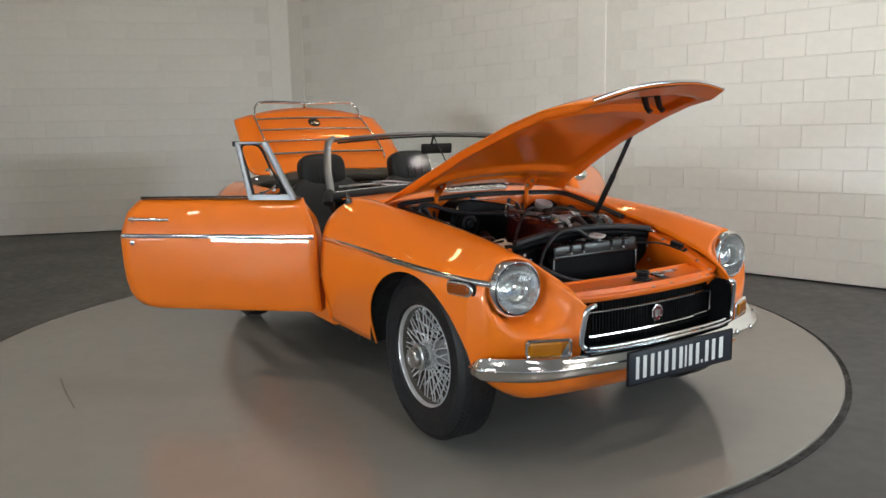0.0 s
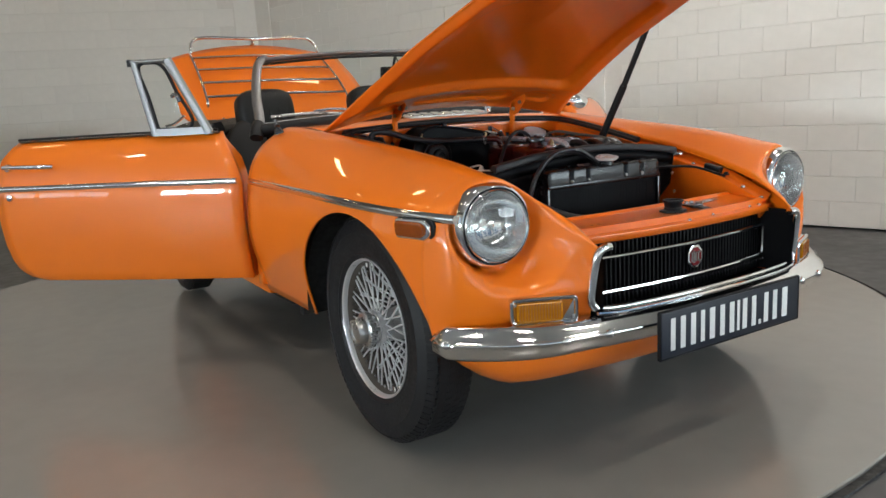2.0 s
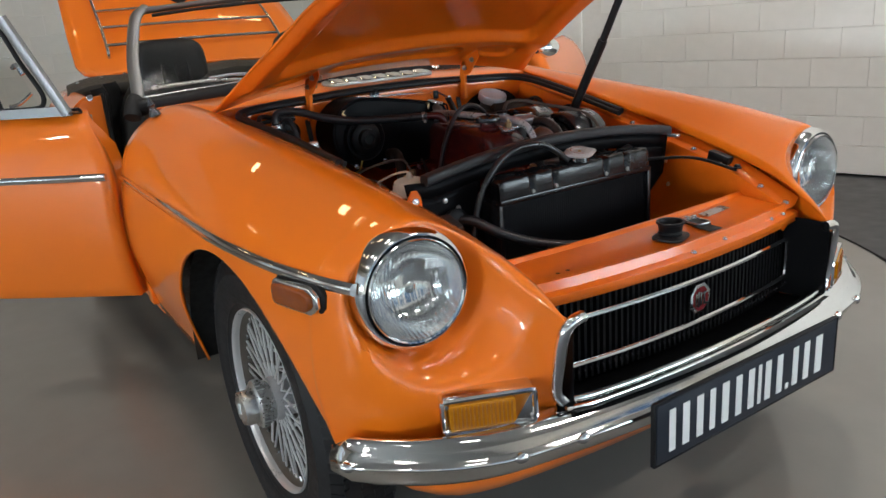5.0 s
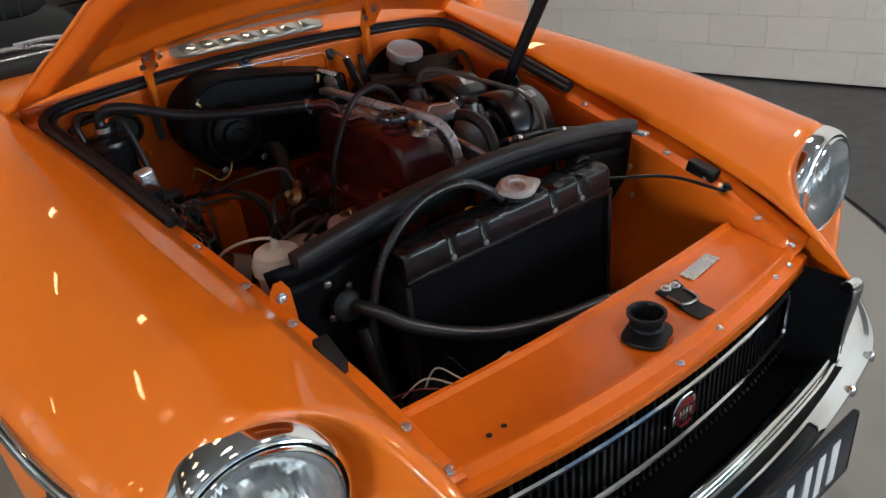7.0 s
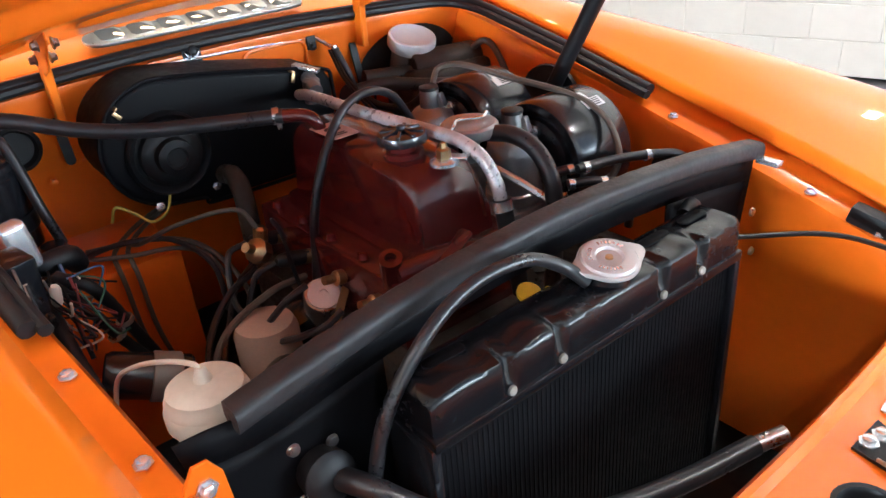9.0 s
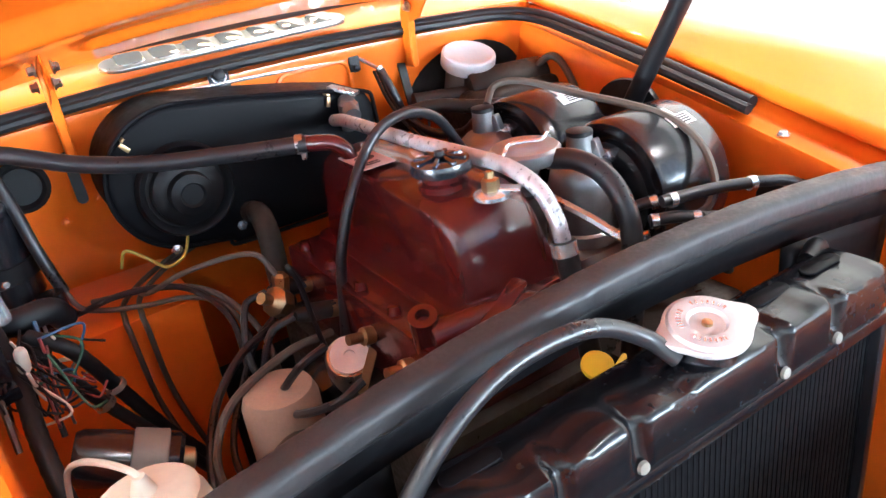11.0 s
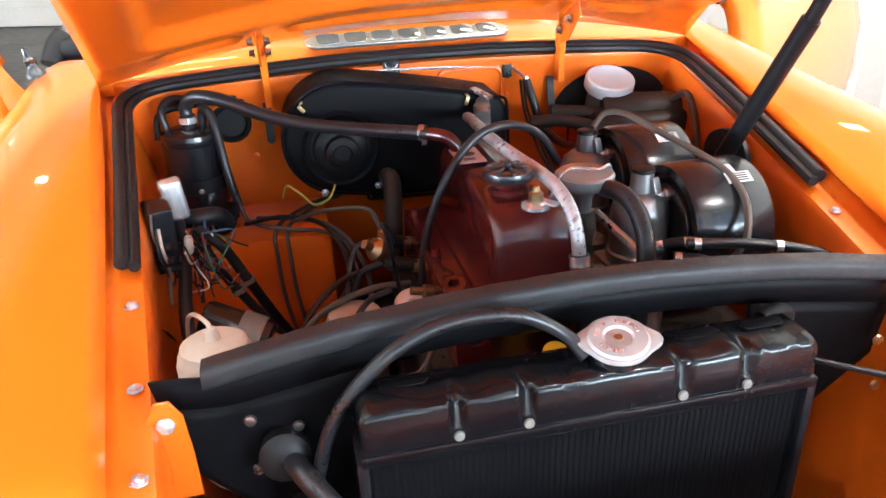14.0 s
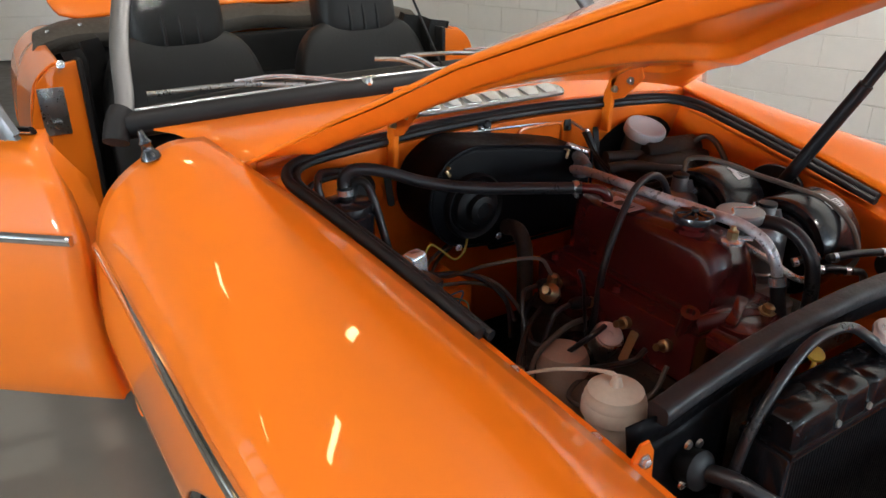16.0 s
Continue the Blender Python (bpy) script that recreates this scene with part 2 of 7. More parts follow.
def slab(outline, depth, m=None, bevel=0.0, seg=2):
    """A flat outline (x, y) pulled up by depth along z."""
    bm = bmesh.new()
    f = bm.faces.new([bm.verts.new((x, y, 0)) for x, y in outline])
    r = bmesh.ops.extrude_face_region(bm, geom=[f])
    bmesh.ops.translate(bm, vec=(0, 0, depth), verts=[v for v in r["geom"] if isinstance(v, bmesh.types.BMVert)])
    if bevel:
        bmesh.ops.recalc_face_normals(bm, faces=bm.faces)
        es = [e for e in bm.edges if abs(e.verts[0].co.z - e.verts[1].co.z) < 1e-6]
        bmesh.ops.bevel(bm, geom=es, offset=bevel, segments=seg, profile=0.6, affect='EDGES')
    if m is not None:
        bm.transform(m)
    return bm


def rounded(w, h, r, n=5):
    """A rounded rectangle's outline, centred."""
    out = []
    for cx, cy, a0 in ((w / 2 - r, h / 2 - r, 0), (-w / 2 + r, h / 2 - r, 90), (-w / 2 + r, -h / 2 + r, 180), (w / 2 - r, -h / 2 + r, 270)):
        for k in range(n + 1):
            a = radians(a0 + 90 * k / n)
            out.append((cx + r * math.cos(a), cy + r * math.sin(a)))
    return out


def axis(p, d):
    """The pose at p whose z looks along d."""
    return Matrix.Translation(p) @ Vector(d).to_track_quat("Z", "Y").to_matrix().to_4x4()


def bolt(p, d, r=0.008, h=0.006):
    return lathe([(r * 1.5, 0), (r * 1.5, h * 0.3), (r, h * 0.3), (r, h), (r * 0.7, h * 1.15), (0, h * 1.15)], 6, axis(p, d))


# ---- room ----
C0 = Vector((-7.05, 1.45, 0))
DB, DL = Vector((0.964, 0.266, 0)), Vector((0.319, 0.948, 0))
NB, NL = Vector((-0.266, 0.964, 0)), Vector((-0.948, 0.319, 0))
CEILZ = 4.6
BE = C0 + DB * 11.0
LE = C0 - DL * 10.5
FE = Vector((5.9, LE.y, 0))


def wall_slab(name, a, b, z0, z1, thick, material):
    """A wall from a to b whose inner face is on that line; the room lies to the right of the way from a to b."""
    d = (b - a).normalized()
    n = Vector((-d.y, d.x, 0))
    bm = bmesh.new()
    lo = [a, b, b + n * thick, a + n * thick]
    v0 = [bm.verts.new((p.x, p.y, z0)) for p in lo]
    v1 = [bm.verts.new((p.x, p.y, z1)) for p in lo]
    bm.faces.new(v0)
    bm.faces.new(v1)
    for k in range(4):
        bm.faces.new((v0[k], v0[(k + 1) % 4], v1[(k + 1) % 4], v1[k]))
    return tagged(link(name, bm, material, smooth=False), kind="structure")


wall_north = wall_slab("wall_north", C0, BE, 0, CEILZ, 0.3, MORTAR)
wall_west = wall_slab("wall_west", LE, C0, 0, CEILZ, 0.3, MORTAR)


def window_wall(name, a, b, first, pitch, width, count, sill, head, number, powers):
    """A wall with a row of windows: piers, a breast and a lintel, with frames and panes in the openings."""
    d = (b - a).normalized()
    n = Vector((-d.y, d.x, 0))
    length = (b - a).length
    ang = math.atan2(d.y, d.x)
    bm = bmesh.new()
    cuts = [0.0]
    for k in range(count):
        cuts += [first + k * pitch, first + k * pitch + width]
    cuts.append(length)
    pieces = [(cuts[k], cuts[k + 1], 0, CEILZ) for k in range(0, len(cuts), 2)]
    for k in range(count):
        pieces += [(cuts[2 * k + 1], cuts[2 * k + 2], 0, sill), (cuts[2 * k + 1], cuts[2 * k + 2], head, CEILZ)]
    for s0, s1, z0, z1 in pieces:
        c = a + d * (s0 + s1) / 2 + n * 0.15
        mesh_from(bm, box(s1 - s0, 0.3, z1 - z0, pose(c.x, c.y, (z0 + z1) / 2, 0, 0, math.degrees(ang))))
    tagged(link(name, bm, WALLP, smooth=False), kind="structure")
    for k in range(count):
        c = a + d * (first + k * pitch + width / 2) + n * 0.15
        m = pose(c.x, c.y, (sill + head) / 2, 0, 0, math.degrees(ang))
        w = tagged(empty("window_%d" % (number + k)), "wide white-framed workshop window letting in daylight", "window", "daylight windows", "structure")
        h = head - sill
        fb = join(box(width, 0.08, 0.07, pose(0, 0, h / 2 - 0.035)), box(width, 0.08, 0.07, pose(0, 0, -h / 2 + 0.035)),
                  box(0.07, 0.08, h - 0.14, pose(width / 2 - 0.035, 0, 0)), box(0.07, 0.08, h - 0.14, pose(-width / 2 + 0.035, 0, 0)),
                  *[box(0.06, 0.07, h - 0.14, pose(width * f, 0, 0)) for f in (-0.25, 0, 0.25)], *[box(width - 0.14, 0.05, 0.05, pose(0, 0, h * f)) for f in (-0.25, 0, 0.25)])
        fb.transform(m)
        link("window_frame", fb, WHITE, w, smooth=False)
        pb = box(width - 0.14, 0.008, h - 0.14)
        pb.transform(m)
        pane = link("pane", pb, PANE, w, smooth=False)
        pane.visible_shadow = False
        area("window_light_%d" % (number + k), look(c + n * 0.12, c - n * 2), width - 0.1, h - 0.1, powers[k], (0.83, 0.93, 1.0))


window_wall("wall_east", BE, FE, 0.9, 2.9, 2.3, 4, 0.6, 4.1, 1, (360, 50, 20, 10))
window_wall("wall_south", FE, LE, 2.1, 3.2, 2.4, 4, 0.9, 3.7, 5, (2750, 140, 15, 8))

bm = bmesh.new()
bm.faces.new([bm.verts.new((p.x, p.y, CEILZ)) for p in (C0, BE, FE, LE)])
r = bmesh.ops.extrude_face_region(bm, geom=list(bm.faces))
bmesh.ops.translate(bm, vec=(0, 0, 0.2), verts=[v for v in r["geom"] if isinstance(v, bmesh.types.BMVert)])
tagged(link("ceiling", bm, CEIL, smooth=False), kind="structure")

bm = between(-60, 60, -60, 60, -0.35, -0.012)
tagged(link("floor", bm, FLOOR, smooth=False), kind="structure")

# turntable: a low disc with a dark ring gap round it
TC, TR = (-1.42, -0.03), 2.322
tt = tagged(empty("turntable"), "large round beige-coated vehicle turntable set into a dark floor", "turntable")
tt.location = (TC[0], TC[1], 0)
part("disc", lathe([(TR - 0.004, -0.03), (TR, -0.004), (TR - 0.004, 0.0), (0, 0.0)], 160, None, False), TURN, tt, "glossy beige-grey coated disc")
part("rim_gap", lathe([(TR + 0.001, -0.011), (TR + 0.02, -0.0105), (TR + 0.022, -0.006), (TR + 0.026, -0.006), (TR + 0.028, -0.011)], 160, None, False), DARK, tt, "dark steel edge ring")
part("scuff_mark", tube([(-0.188, -1.777, 0.0012), (0.05, -1.772, 0.0014), (0.304, -1.758, 0.0012)], 0.0022, 6, 24), SCUFF, tt, "thin dark brown scuff line")

# ceiling lamps: short battens
for ix in range(4):
    for iy in range(4):
        x, y = -6.2 + ix * 2.9, -6.4 + iy * 2.7
        if y > 1.45 + (x + 7.05) * 0.276 - 0.5:
            continue
        lamp = tagged(empty("ceiling_lamp"), "short white ceiling batten lamp, switched on", "ceiling lamp", "ceiling lamps")
        lamp.location = (x, y, CEILZ)
        part("housing", join(between(-0.36, 0.36, -0.10, 0.10, -0.03, 0.0, 0.008), between(-0.34, 0.34, -0.02, 0.02, -0.045, -0.03, 0.004)), WHITE, lamp)
        area("lamp_light", look((x, y, CEILZ - 0.05), (x, y, 0)), 0.13, 0.60, (5, 7, 24, 18)[ix] * (2.4 if ix > 1 and iy == 3 else 1), (1.0, 0.64, 0.32) if ix < 2 else (1.0, 0.92, 0.82))

# ---- the car: x forward from the front axle, y to its left ----
car = tagged(empty("car"), "bright orange open two-seat classic roadster with bonnet, door and boot open", "car")

# profile control points (half width, height), from the bonnet edge over the crown to the sill
WING = [
    (-0.800, [(0.545, 0.866), (0.615, 0.862), (0.700, 0.795), (0.738, 0.690), (0.752, 0.500), (0.702, 0.292)]),
    (-0.594, [(0.520, 0.848), (0.590, 0.852), (0.690, 0.788), (0.737, 0.688), (0.750, 0.500), (0.702, 0.292)]),
    (-0.300, [(0.472, 0.805), (0.560, 0.828), (0.672, 0.772), (0.735, 0.684), (0.748, 0.500), (0.702, 0.292)]),
    (0.000, [(0.431, 0.752), (0.540, 0.800), (0.650, 0.752), (0.728, 0.676), (0.742, 0.500), (0.702, 0.292)]),
    (0.200, [(0.406, 0.712), (0.530, 0.774), (0.632, 0.732), (0.703, 0.668), (0.722, 0.500), (0.690, 0.292)]),
    (0.330, [(0.389, 0.680), (0.524, 0.750), (0.614, 0.716), (0.672, 0.662), (0.692, 0.500), (0.670, 0.352)]),
]
# the nose, as full points (x, half width, height) from bonnet edge to valance
NOSE = [
    [(0.385, 0.383, 0.664), (0.392, 0.515, 0.738), (0.396, 0.592, 0.706), (0.400, 0.640, 0.656), (0.402, 0.655, 0.500), (0.375, 0.635, 0.347)],
    [(0.440, 0.376, 0.645), (0.420, 0.478, 0.706), (0.405, 0.560, 0.655), (0.412, 0.592, 0.590), (0.440, 0.590, 0.470), (0.415, 0.580, 0.347)],
    [(0.500, 0.369, 0.616), (0.460, 0.430, 0.652), (0.448, 0.470, 0.600), (0.455, 0.485, 0.545), (0.478, 0.480, 0.460), (0.455, 0.475, 0.347)],
    [(0.556, 0.366, 0.578), (0.530, 0.376, 0.585), (0.512, 0.385, 0.560), (0.508, 0.392, 0.520), (0.515, 0.396, 0.450), (0.492, 0.396, 0.347)],
    [(0.562, 0.364, 0.566), (0.552, 0.364, 0.545), (0.544, 0.364, 0.515), (0.538, 0.364, 0.480), (0.534, 0.364, 0.430), (0.508, 0.362, 0.347)],
]
AR, AZ = 0.338, 0.310


def section(x):
    """The wing's control points at x, from the stations round it."""
    xs = np.array([s[0] for s in WING])
    pts = np.array([s[1] for s in WING])
    k = int(np.clip(np.searchsorted(xs, x) - 1, 0, len(xs) - 2))
    u = (x - xs[k]) / (xs[k + 1] - xs[k])
    def tan(i):
        a, b = max(i - 1, 0), min(i + 1, len(xs) - 1)
        return (pts[b] - pts[a]) / (xs[b] - xs[a])
    h = xs[k + 1] - xs[k]
    return (2 * u**3 - 3 * u**2 + 1) * pts[k] + (u**3 - 2 * u**2 + u) * h * tan(k) + (-2 * u**3 + 3 * u**2) * pts[k + 1] + (u**3 - u**2) * h * tan(k + 1)


def cut_profile(x, pts, centre, upper=18, lower=14):
    """A dense profile at x, ended at the wheel arch round centre where it passes it."""
    line = spline([(x, *p) for p in pts], 90)
    zs = [p[2] for p in line]
    crown = int(np.argmax(zs))
    low = zs[-1]
    if abs(x - centre) < AR:
        low = max(low, AZ + math.sqrt(max(AR**2 - (x - centre)**2, 0)))
    strip = next(k for k in range(crown, 90) if zs[k] <= pts[3][1] + 1e-9)
    end = next((k for k in range(strip, 90) if zs[k] <= low), 89)
    a = [line[int(round(k))] for k in np.linspace(0, strip, upper)]
    b = []
    for z in np.linspace(zs[strip], max(low, zs[89]), lower + 1)[1:]:
        k = min(max(next((j for j in range(strip, 90) if zs[j] <= z), 89), 1), 89)
        f = (zs[k - 1] - z) / max(zs[k - 1] - zs[k], 1e-9)
        f = min(max(f, 0), 1)
        b.append((x, line[k - 1][1] + (line[k][1] - line[k - 1][1]) * f, z))
    return a + b


def side_columns(x0, x1, centre, step=0.035):
    xs = [centre + AR * math.cos(t) for t in np.linspace(math.pi, 0, 41)]
    xs = [x for x in xs if x0 < x < x1]
    xs += [x for x in np.arange(x0, x1, step) if abs(x - centre) > AR + 0.004]
    xs += [x0, x1, centre - AR - 0.001]
    return sorted(set(round(x, 4) for x in xs if x0 - 1e-6 <= x <= x1 + 1e-6))


def wing_mesh(side):
    cols = [cut_profile(x, section(x), 0.0) for x in side_columns(-0.790, 0.339, 0.0)]
    first = np.array(cols[-1])
    count = len(first)
    down = [first] + [np.array(spline(row, count)) for row in NOSE]
    lines = [spline([cols[-6][j]] + [d[j] for d in down], 73)[1:] for j in range(count)]
    rows = cols[:-5] + [[lines[j][k] for j in range(count)] for k in range(0, 72)]
    bm = grid([[(p[0], side * p[1], p[2]) for p in row] for row in rows])
    # the rear edge sweeps forward towards the top
    for v in bm.verts:
        if v.co.x < -0.55 and v.co.z > 0.70:
            v.co.x += 0.065 * ((v.co.z - 0.70) / 0.16) ** 1.4 * min((-0.55 - v.co.x) / 0.24, 1)
    # the lamp's opening and the hollow round it
    for v in list(bm.verts):
        x, y, z = v.co
        if x > 0.30:
            d = math.hypot(abs(y) - 0.543, z - 0.632)
            lean = max(0.0, (-(abs(y) - 0.543) * 0.8 - (z - 0.632) * 0.6) / max(d, 1e-6))
            reach = 0.122 + 0.053 * lean
            if d < reach:
                f = min(max((d - 0.096) / (reach - 0.096), 0), 1)
                f = f * f * (3 - 2 * f)
                v.co.x = min(x, 0.376 + 0.018 * min(max((z - 0.634) / 0.09, 0), 1)) * (1 - f) + x * f
    hole = [f for f in bm.faces if f.calc_center_median().x > 0.33 and math.hypot(abs(f.calc_center_median().y) - 0.543, f.calc_center_median().z - 0.632) < 0.090]
    bmesh.ops.delete(bm, geom=hole, context='FACES')
    return bm


solid(part("front_wing", wing_mesh(-1), PAINT, car, "glossy orange front wing with wheel arch", angle=60), 0.006)
solid(part("front_wing", wing_mesh(1), PAINT, car, "glossy orange front wing with wheel arch", angle=60), 0.006)

# inner wings, channel flanges and bonnet seat
for side in (-1, 1):
    rows = []
    for x in np.linspace(-0.60, 0.478, 34):
        if x < 0.33:
            yi, zi = section(x)[0]
        else:
            f = (x - 0.33) / 0.17
            yi, zi = 0.389 - 0.020 * f, 0.680 - 0.066 * f
        prof = [(yi + 0.008, zi - 0.008), (yi - 0.003, zi - 0.022), (yi - 0.010, zi - 0.026), (yi - 0.032, zi - 0.027), (yi - 0.037, zi - 0.035), (yi - 0.040, zi - 0.075),
                (min(yi - 0.02, 0.43), 0.56), (0.40, 0.42), (0.36, 0.30)]
        rows.append([(x, side * y, z) for y, z in prof])
    solid(part("inner_wing", grid(rows), BAYPAINT, car, "orange inner wing with bolted flange"), 0.004)

# wheel wells
for cx, side in ((0, -1), (0, 1), (-2.31, -1), (-2.31, 1)):
    rows = []
    for t in np.linspace(0.42 if cx == 0 else -0.03, math.pi + (0.04 if cx == 0 else -0.10), 22):
        rows.append([(cx + (AR + 0.012) * math.cos(t), side * y, AZ + (AR + 0.012) * math.sin(t)) for y in (0.425, 0.5, 0.58, (float(section(min(max(cx + AR * math.cos(t), -0.4), 0.33))[4][0]) - 0.025) if cx == 0 else 0.70)])
    part("wheel_well", grid(rows), DARK, car, "black wheel well")

# ---- bonnet, raised on its strut ----
BL, BA = 1.200, 19.6


def bonnet_half(s):
    return float(np.interp(s, [0, 0.3, 0.6, 0.85, 1.0, 1.10, 1.17, BL], [0.522, 0.482, 0.442, 0.408, 0.385, 0.362, 0.340, 0.325]))


def bonnet_point(s, f, drop=0.0):
    """A point of the raised bonnet: s along it, f from -1 to 1 across, drop below the skin."""
    y = f * bonnet_half(s)
    edge = float(np.interp(s, [0, 0.15, 0.3, 0.55, 0.85, 1.0, 1.1, BL], [0, 0.016, 0.033, 0.054, 0.056, 0.047, 0.029, 0.002]))
    edge += 0.012 * f * min(1.0, s / 0.4) + 0.024 * max(0.0, f) * min(1.0, (s + 0.05) / 0.15)
    crown = float(np.interp(s, [0, 0.5, 1.0, BL], [0.066, 0.062, 0.045, 0.035])) * (1 - f * f)
    bow = (1 - f * f) * 0.045 * (s / BL) ** 2
    h = edge + crown - drop
    a = radians(BA)
    ss = s + bow
    return (-0.594 + ss * math.cos(a) - h * math.sin(a), y, 0.847 + ss * math.sin(a) + h * math.cos(a))


ss = list(np.linspace(0, 1.12, 30)) + [1.15, 1.18, BL]
fs = list(np.linspace(-1, 1, 29))
bonnet = empty("bonnet", car)
bonnet["label"] = "raised orange bonnet propped on a stay"
solid(part("outer_skin", grid([[bonnet_point(s, f) for f in fs] for s in ss]), PAINT, bonnet, angle=60), 0.006)
# pressed inner frame: a border with two sunken panels and hollows along the rear edge
def box_gap(s, y, s0, s1, half, r):
    """Distance from (s, y) to a rounded panel from s0 to s1, half wide each way; negative inside."""
    a, b = abs(s - (s0 + s1) / 2) - (s1 - s0) / 2 + r, abs(y) - half + r
    return math.hypot(max(a, 0), max(b, 0)) + min(max(a, b), 0) - r


def ease(x, lo, hi):
    u = min(max((x - lo) / (hi - lo), 0), 1)
    return u * u * (3 - 2 * u)


def inner_drop(s, f):
    half = bonnet_half(s)
    y = f * half
    gap = min(box_gap(s, y, 0.205, 0.795, half * 0.83, 0.05), box_gap(s, y, 0.875, 1.085, half * 0.83, 0.035))
    depth = float(np.interp(s, [0, 0.06, 0.14, 0.19, 1.12, BL], [0.007, 0.013, 0.023, 0.034, 0.034, 0.010]))
    d = 0.009 + (depth - 0.009) * ease(gap, -0.014, 0.010) if s > 0.16 else depth
    for f0, f1 in ((-0.80, -0.56), (-0.42, 0.42), (0.56, 0.80)):
        g = box_gap(s, y - (f0 + f1) / 2 * half, 0.072, 0.150, (f1 - f0) / 2 * half, 0.036)
        d -= 0.012 * (1 - ease(g, -0.010, 0.001)) - 0.0030 * math.exp(-((g - 0.003) / 0.004) ** 2)
    return max(0.0045, d * (1 - 0.8 * ease(abs(f), 0.955, 1.0)))


rows = [[bonnet_point(s, f, inner_drop(s, f)) for f in np.linspace(-0.995, 0.995, 141)] for s in list(np.linspace(0.003, 0.24, 60)) + list(np.linspace(0.25, 0.78, 24)) + list(np.linspace(0.79, 0.89, 18)) + list(np.linspace(0.90, 1.195, 40))]
part("inner_frame", grid(rows), BAYPAINT, bonnet, "pressed orange bonnet frame with sunken panels", angle=70)
part("front_trim", tube([bonnet_point(BL - 0.002, f, -0.004) for f in np.linspace(-1, 1, 13)], 0.0065, 10, 60), CHROME, bonnet, "bright metal bonnet lip trim")
for f in (0.02, 0.20):
    p = Vector(bonnet_point(1.06, f, 0.022))
    hb = join(between(-0.018, 0.018, -0.012, 0.012, -0.006, 0, 0.002), slab([(-0.006, 0), (0.012, 0), (0.010, 0.05), (0.022, 0.068), (0.006, 0.072), (-0.004, 0.05)], 0.014, pose(0, 0.007, 0, -90, 0, 0)))
    hb.transform(Matrix.Translation(p) @ pose(0, 0, 0, 0, -BA, 0))
    part("latch_hook", hb, SATIN, bonnet, "black safety catch")
for y in (-0.26, 0.26):
    q = Vector((-0.575, y, 0.79))
    t = Vector((-0.500, y, 0.915))
    pts = [(-0.012, 0.0), (0.012, 0.0), (0.016, 0.07), (0.030, 0.125), (0.075, 0.150), (0.07, 0.168), (0.020, 0.155), (-0.008, 0.08)]
    hb = slab(pts, 0.012, None, 0.002, 1)
    hb.transform(Matrix.Translation(q + Vector((0, 0.0085, 0))) @ Matrix(((1, 0, 0, 0), (0, 0, -1, 0), (0, 1, 0, 0), (0, 0, 0, 1))))
    part("hinge_arm", hb, PAINT, bonnet, "orange hinge arm")
    hp = slab([(0.008, 0.110), (0.020, 0.070), (0.050, 0.080), (0.100, 0.128), (0.090, 0.148), (0.050, 0.134)], 0.003, None, 0.001, 1)
    hp.transform(Matrix.Translation(q + Vector((0, -0.0005, 0))) @ Matrix(((1, 0, 0, 0), (0, 0, -1, 0), (0, 1, 0, 0), (0, 0, 0, 1))))
    part("hinge_plate", hp, BAYPAINT, bonnet, "orange hinge gusset plate")
    if y < 0:
        for p in ((-0.504, y + 0.0085, 0.909), (-0.545, y + 0.0085, 0.885)):
            part("hinge_nut", bolt(p, (0, 1, 0), 0.006, 0.008), STEEL, bonnet, "zinc hinge nut")
    for p in ((-0.504, y - 0.0085, 0.909), (-0.545, y - 0.0085, 0.885)):
        part("hinge_bolt", bolt(p, (0, -1, 0), 0.0055, 0.008), STEEL, bonnet, "zinc hinge bolt")
stay = part("stay", join(tube([(-0.235, 0.392, 0.735), (-0.13, 0.42, 0.945)], 0.013, 12), tube([(-0.13, 0.42, 0.945), (-0.035, 0.447, 1.154)], 0.010, 12), between(-0.25, -0.215, 0.385, 0.40, 0.71, 0.745, 0.003)), SATIN, bonnet, "black telescopic bonnet stay")

# ---- scuttle, firewall and seal ----
def scuttle_row(x, z, half):
    return [(x - 0.035 * (1 - (f * f)) , f * half, z + 0.014 * (1 - f * f)) for f in np.linspace(-1, 1, 21)]


rows = [scuttle_row(-0.590, 0.825, 0.525), scuttle_row(-0.597, 0.846, 0.525), scuttle_row(-0.605, 0.850, 0.528), scuttle_row(-0.70, 0.858, 0.552), scuttle_row(-0.80, 0.860, 0.575), scuttle_row(-0.90, 0.850, 0.60), scuttle_row(-0.96, 0.835, 0.60)]
solid(part("scuttle", grid(rows), PAINT, car, "orange scuttle panel below the windscreen"), 0.004)
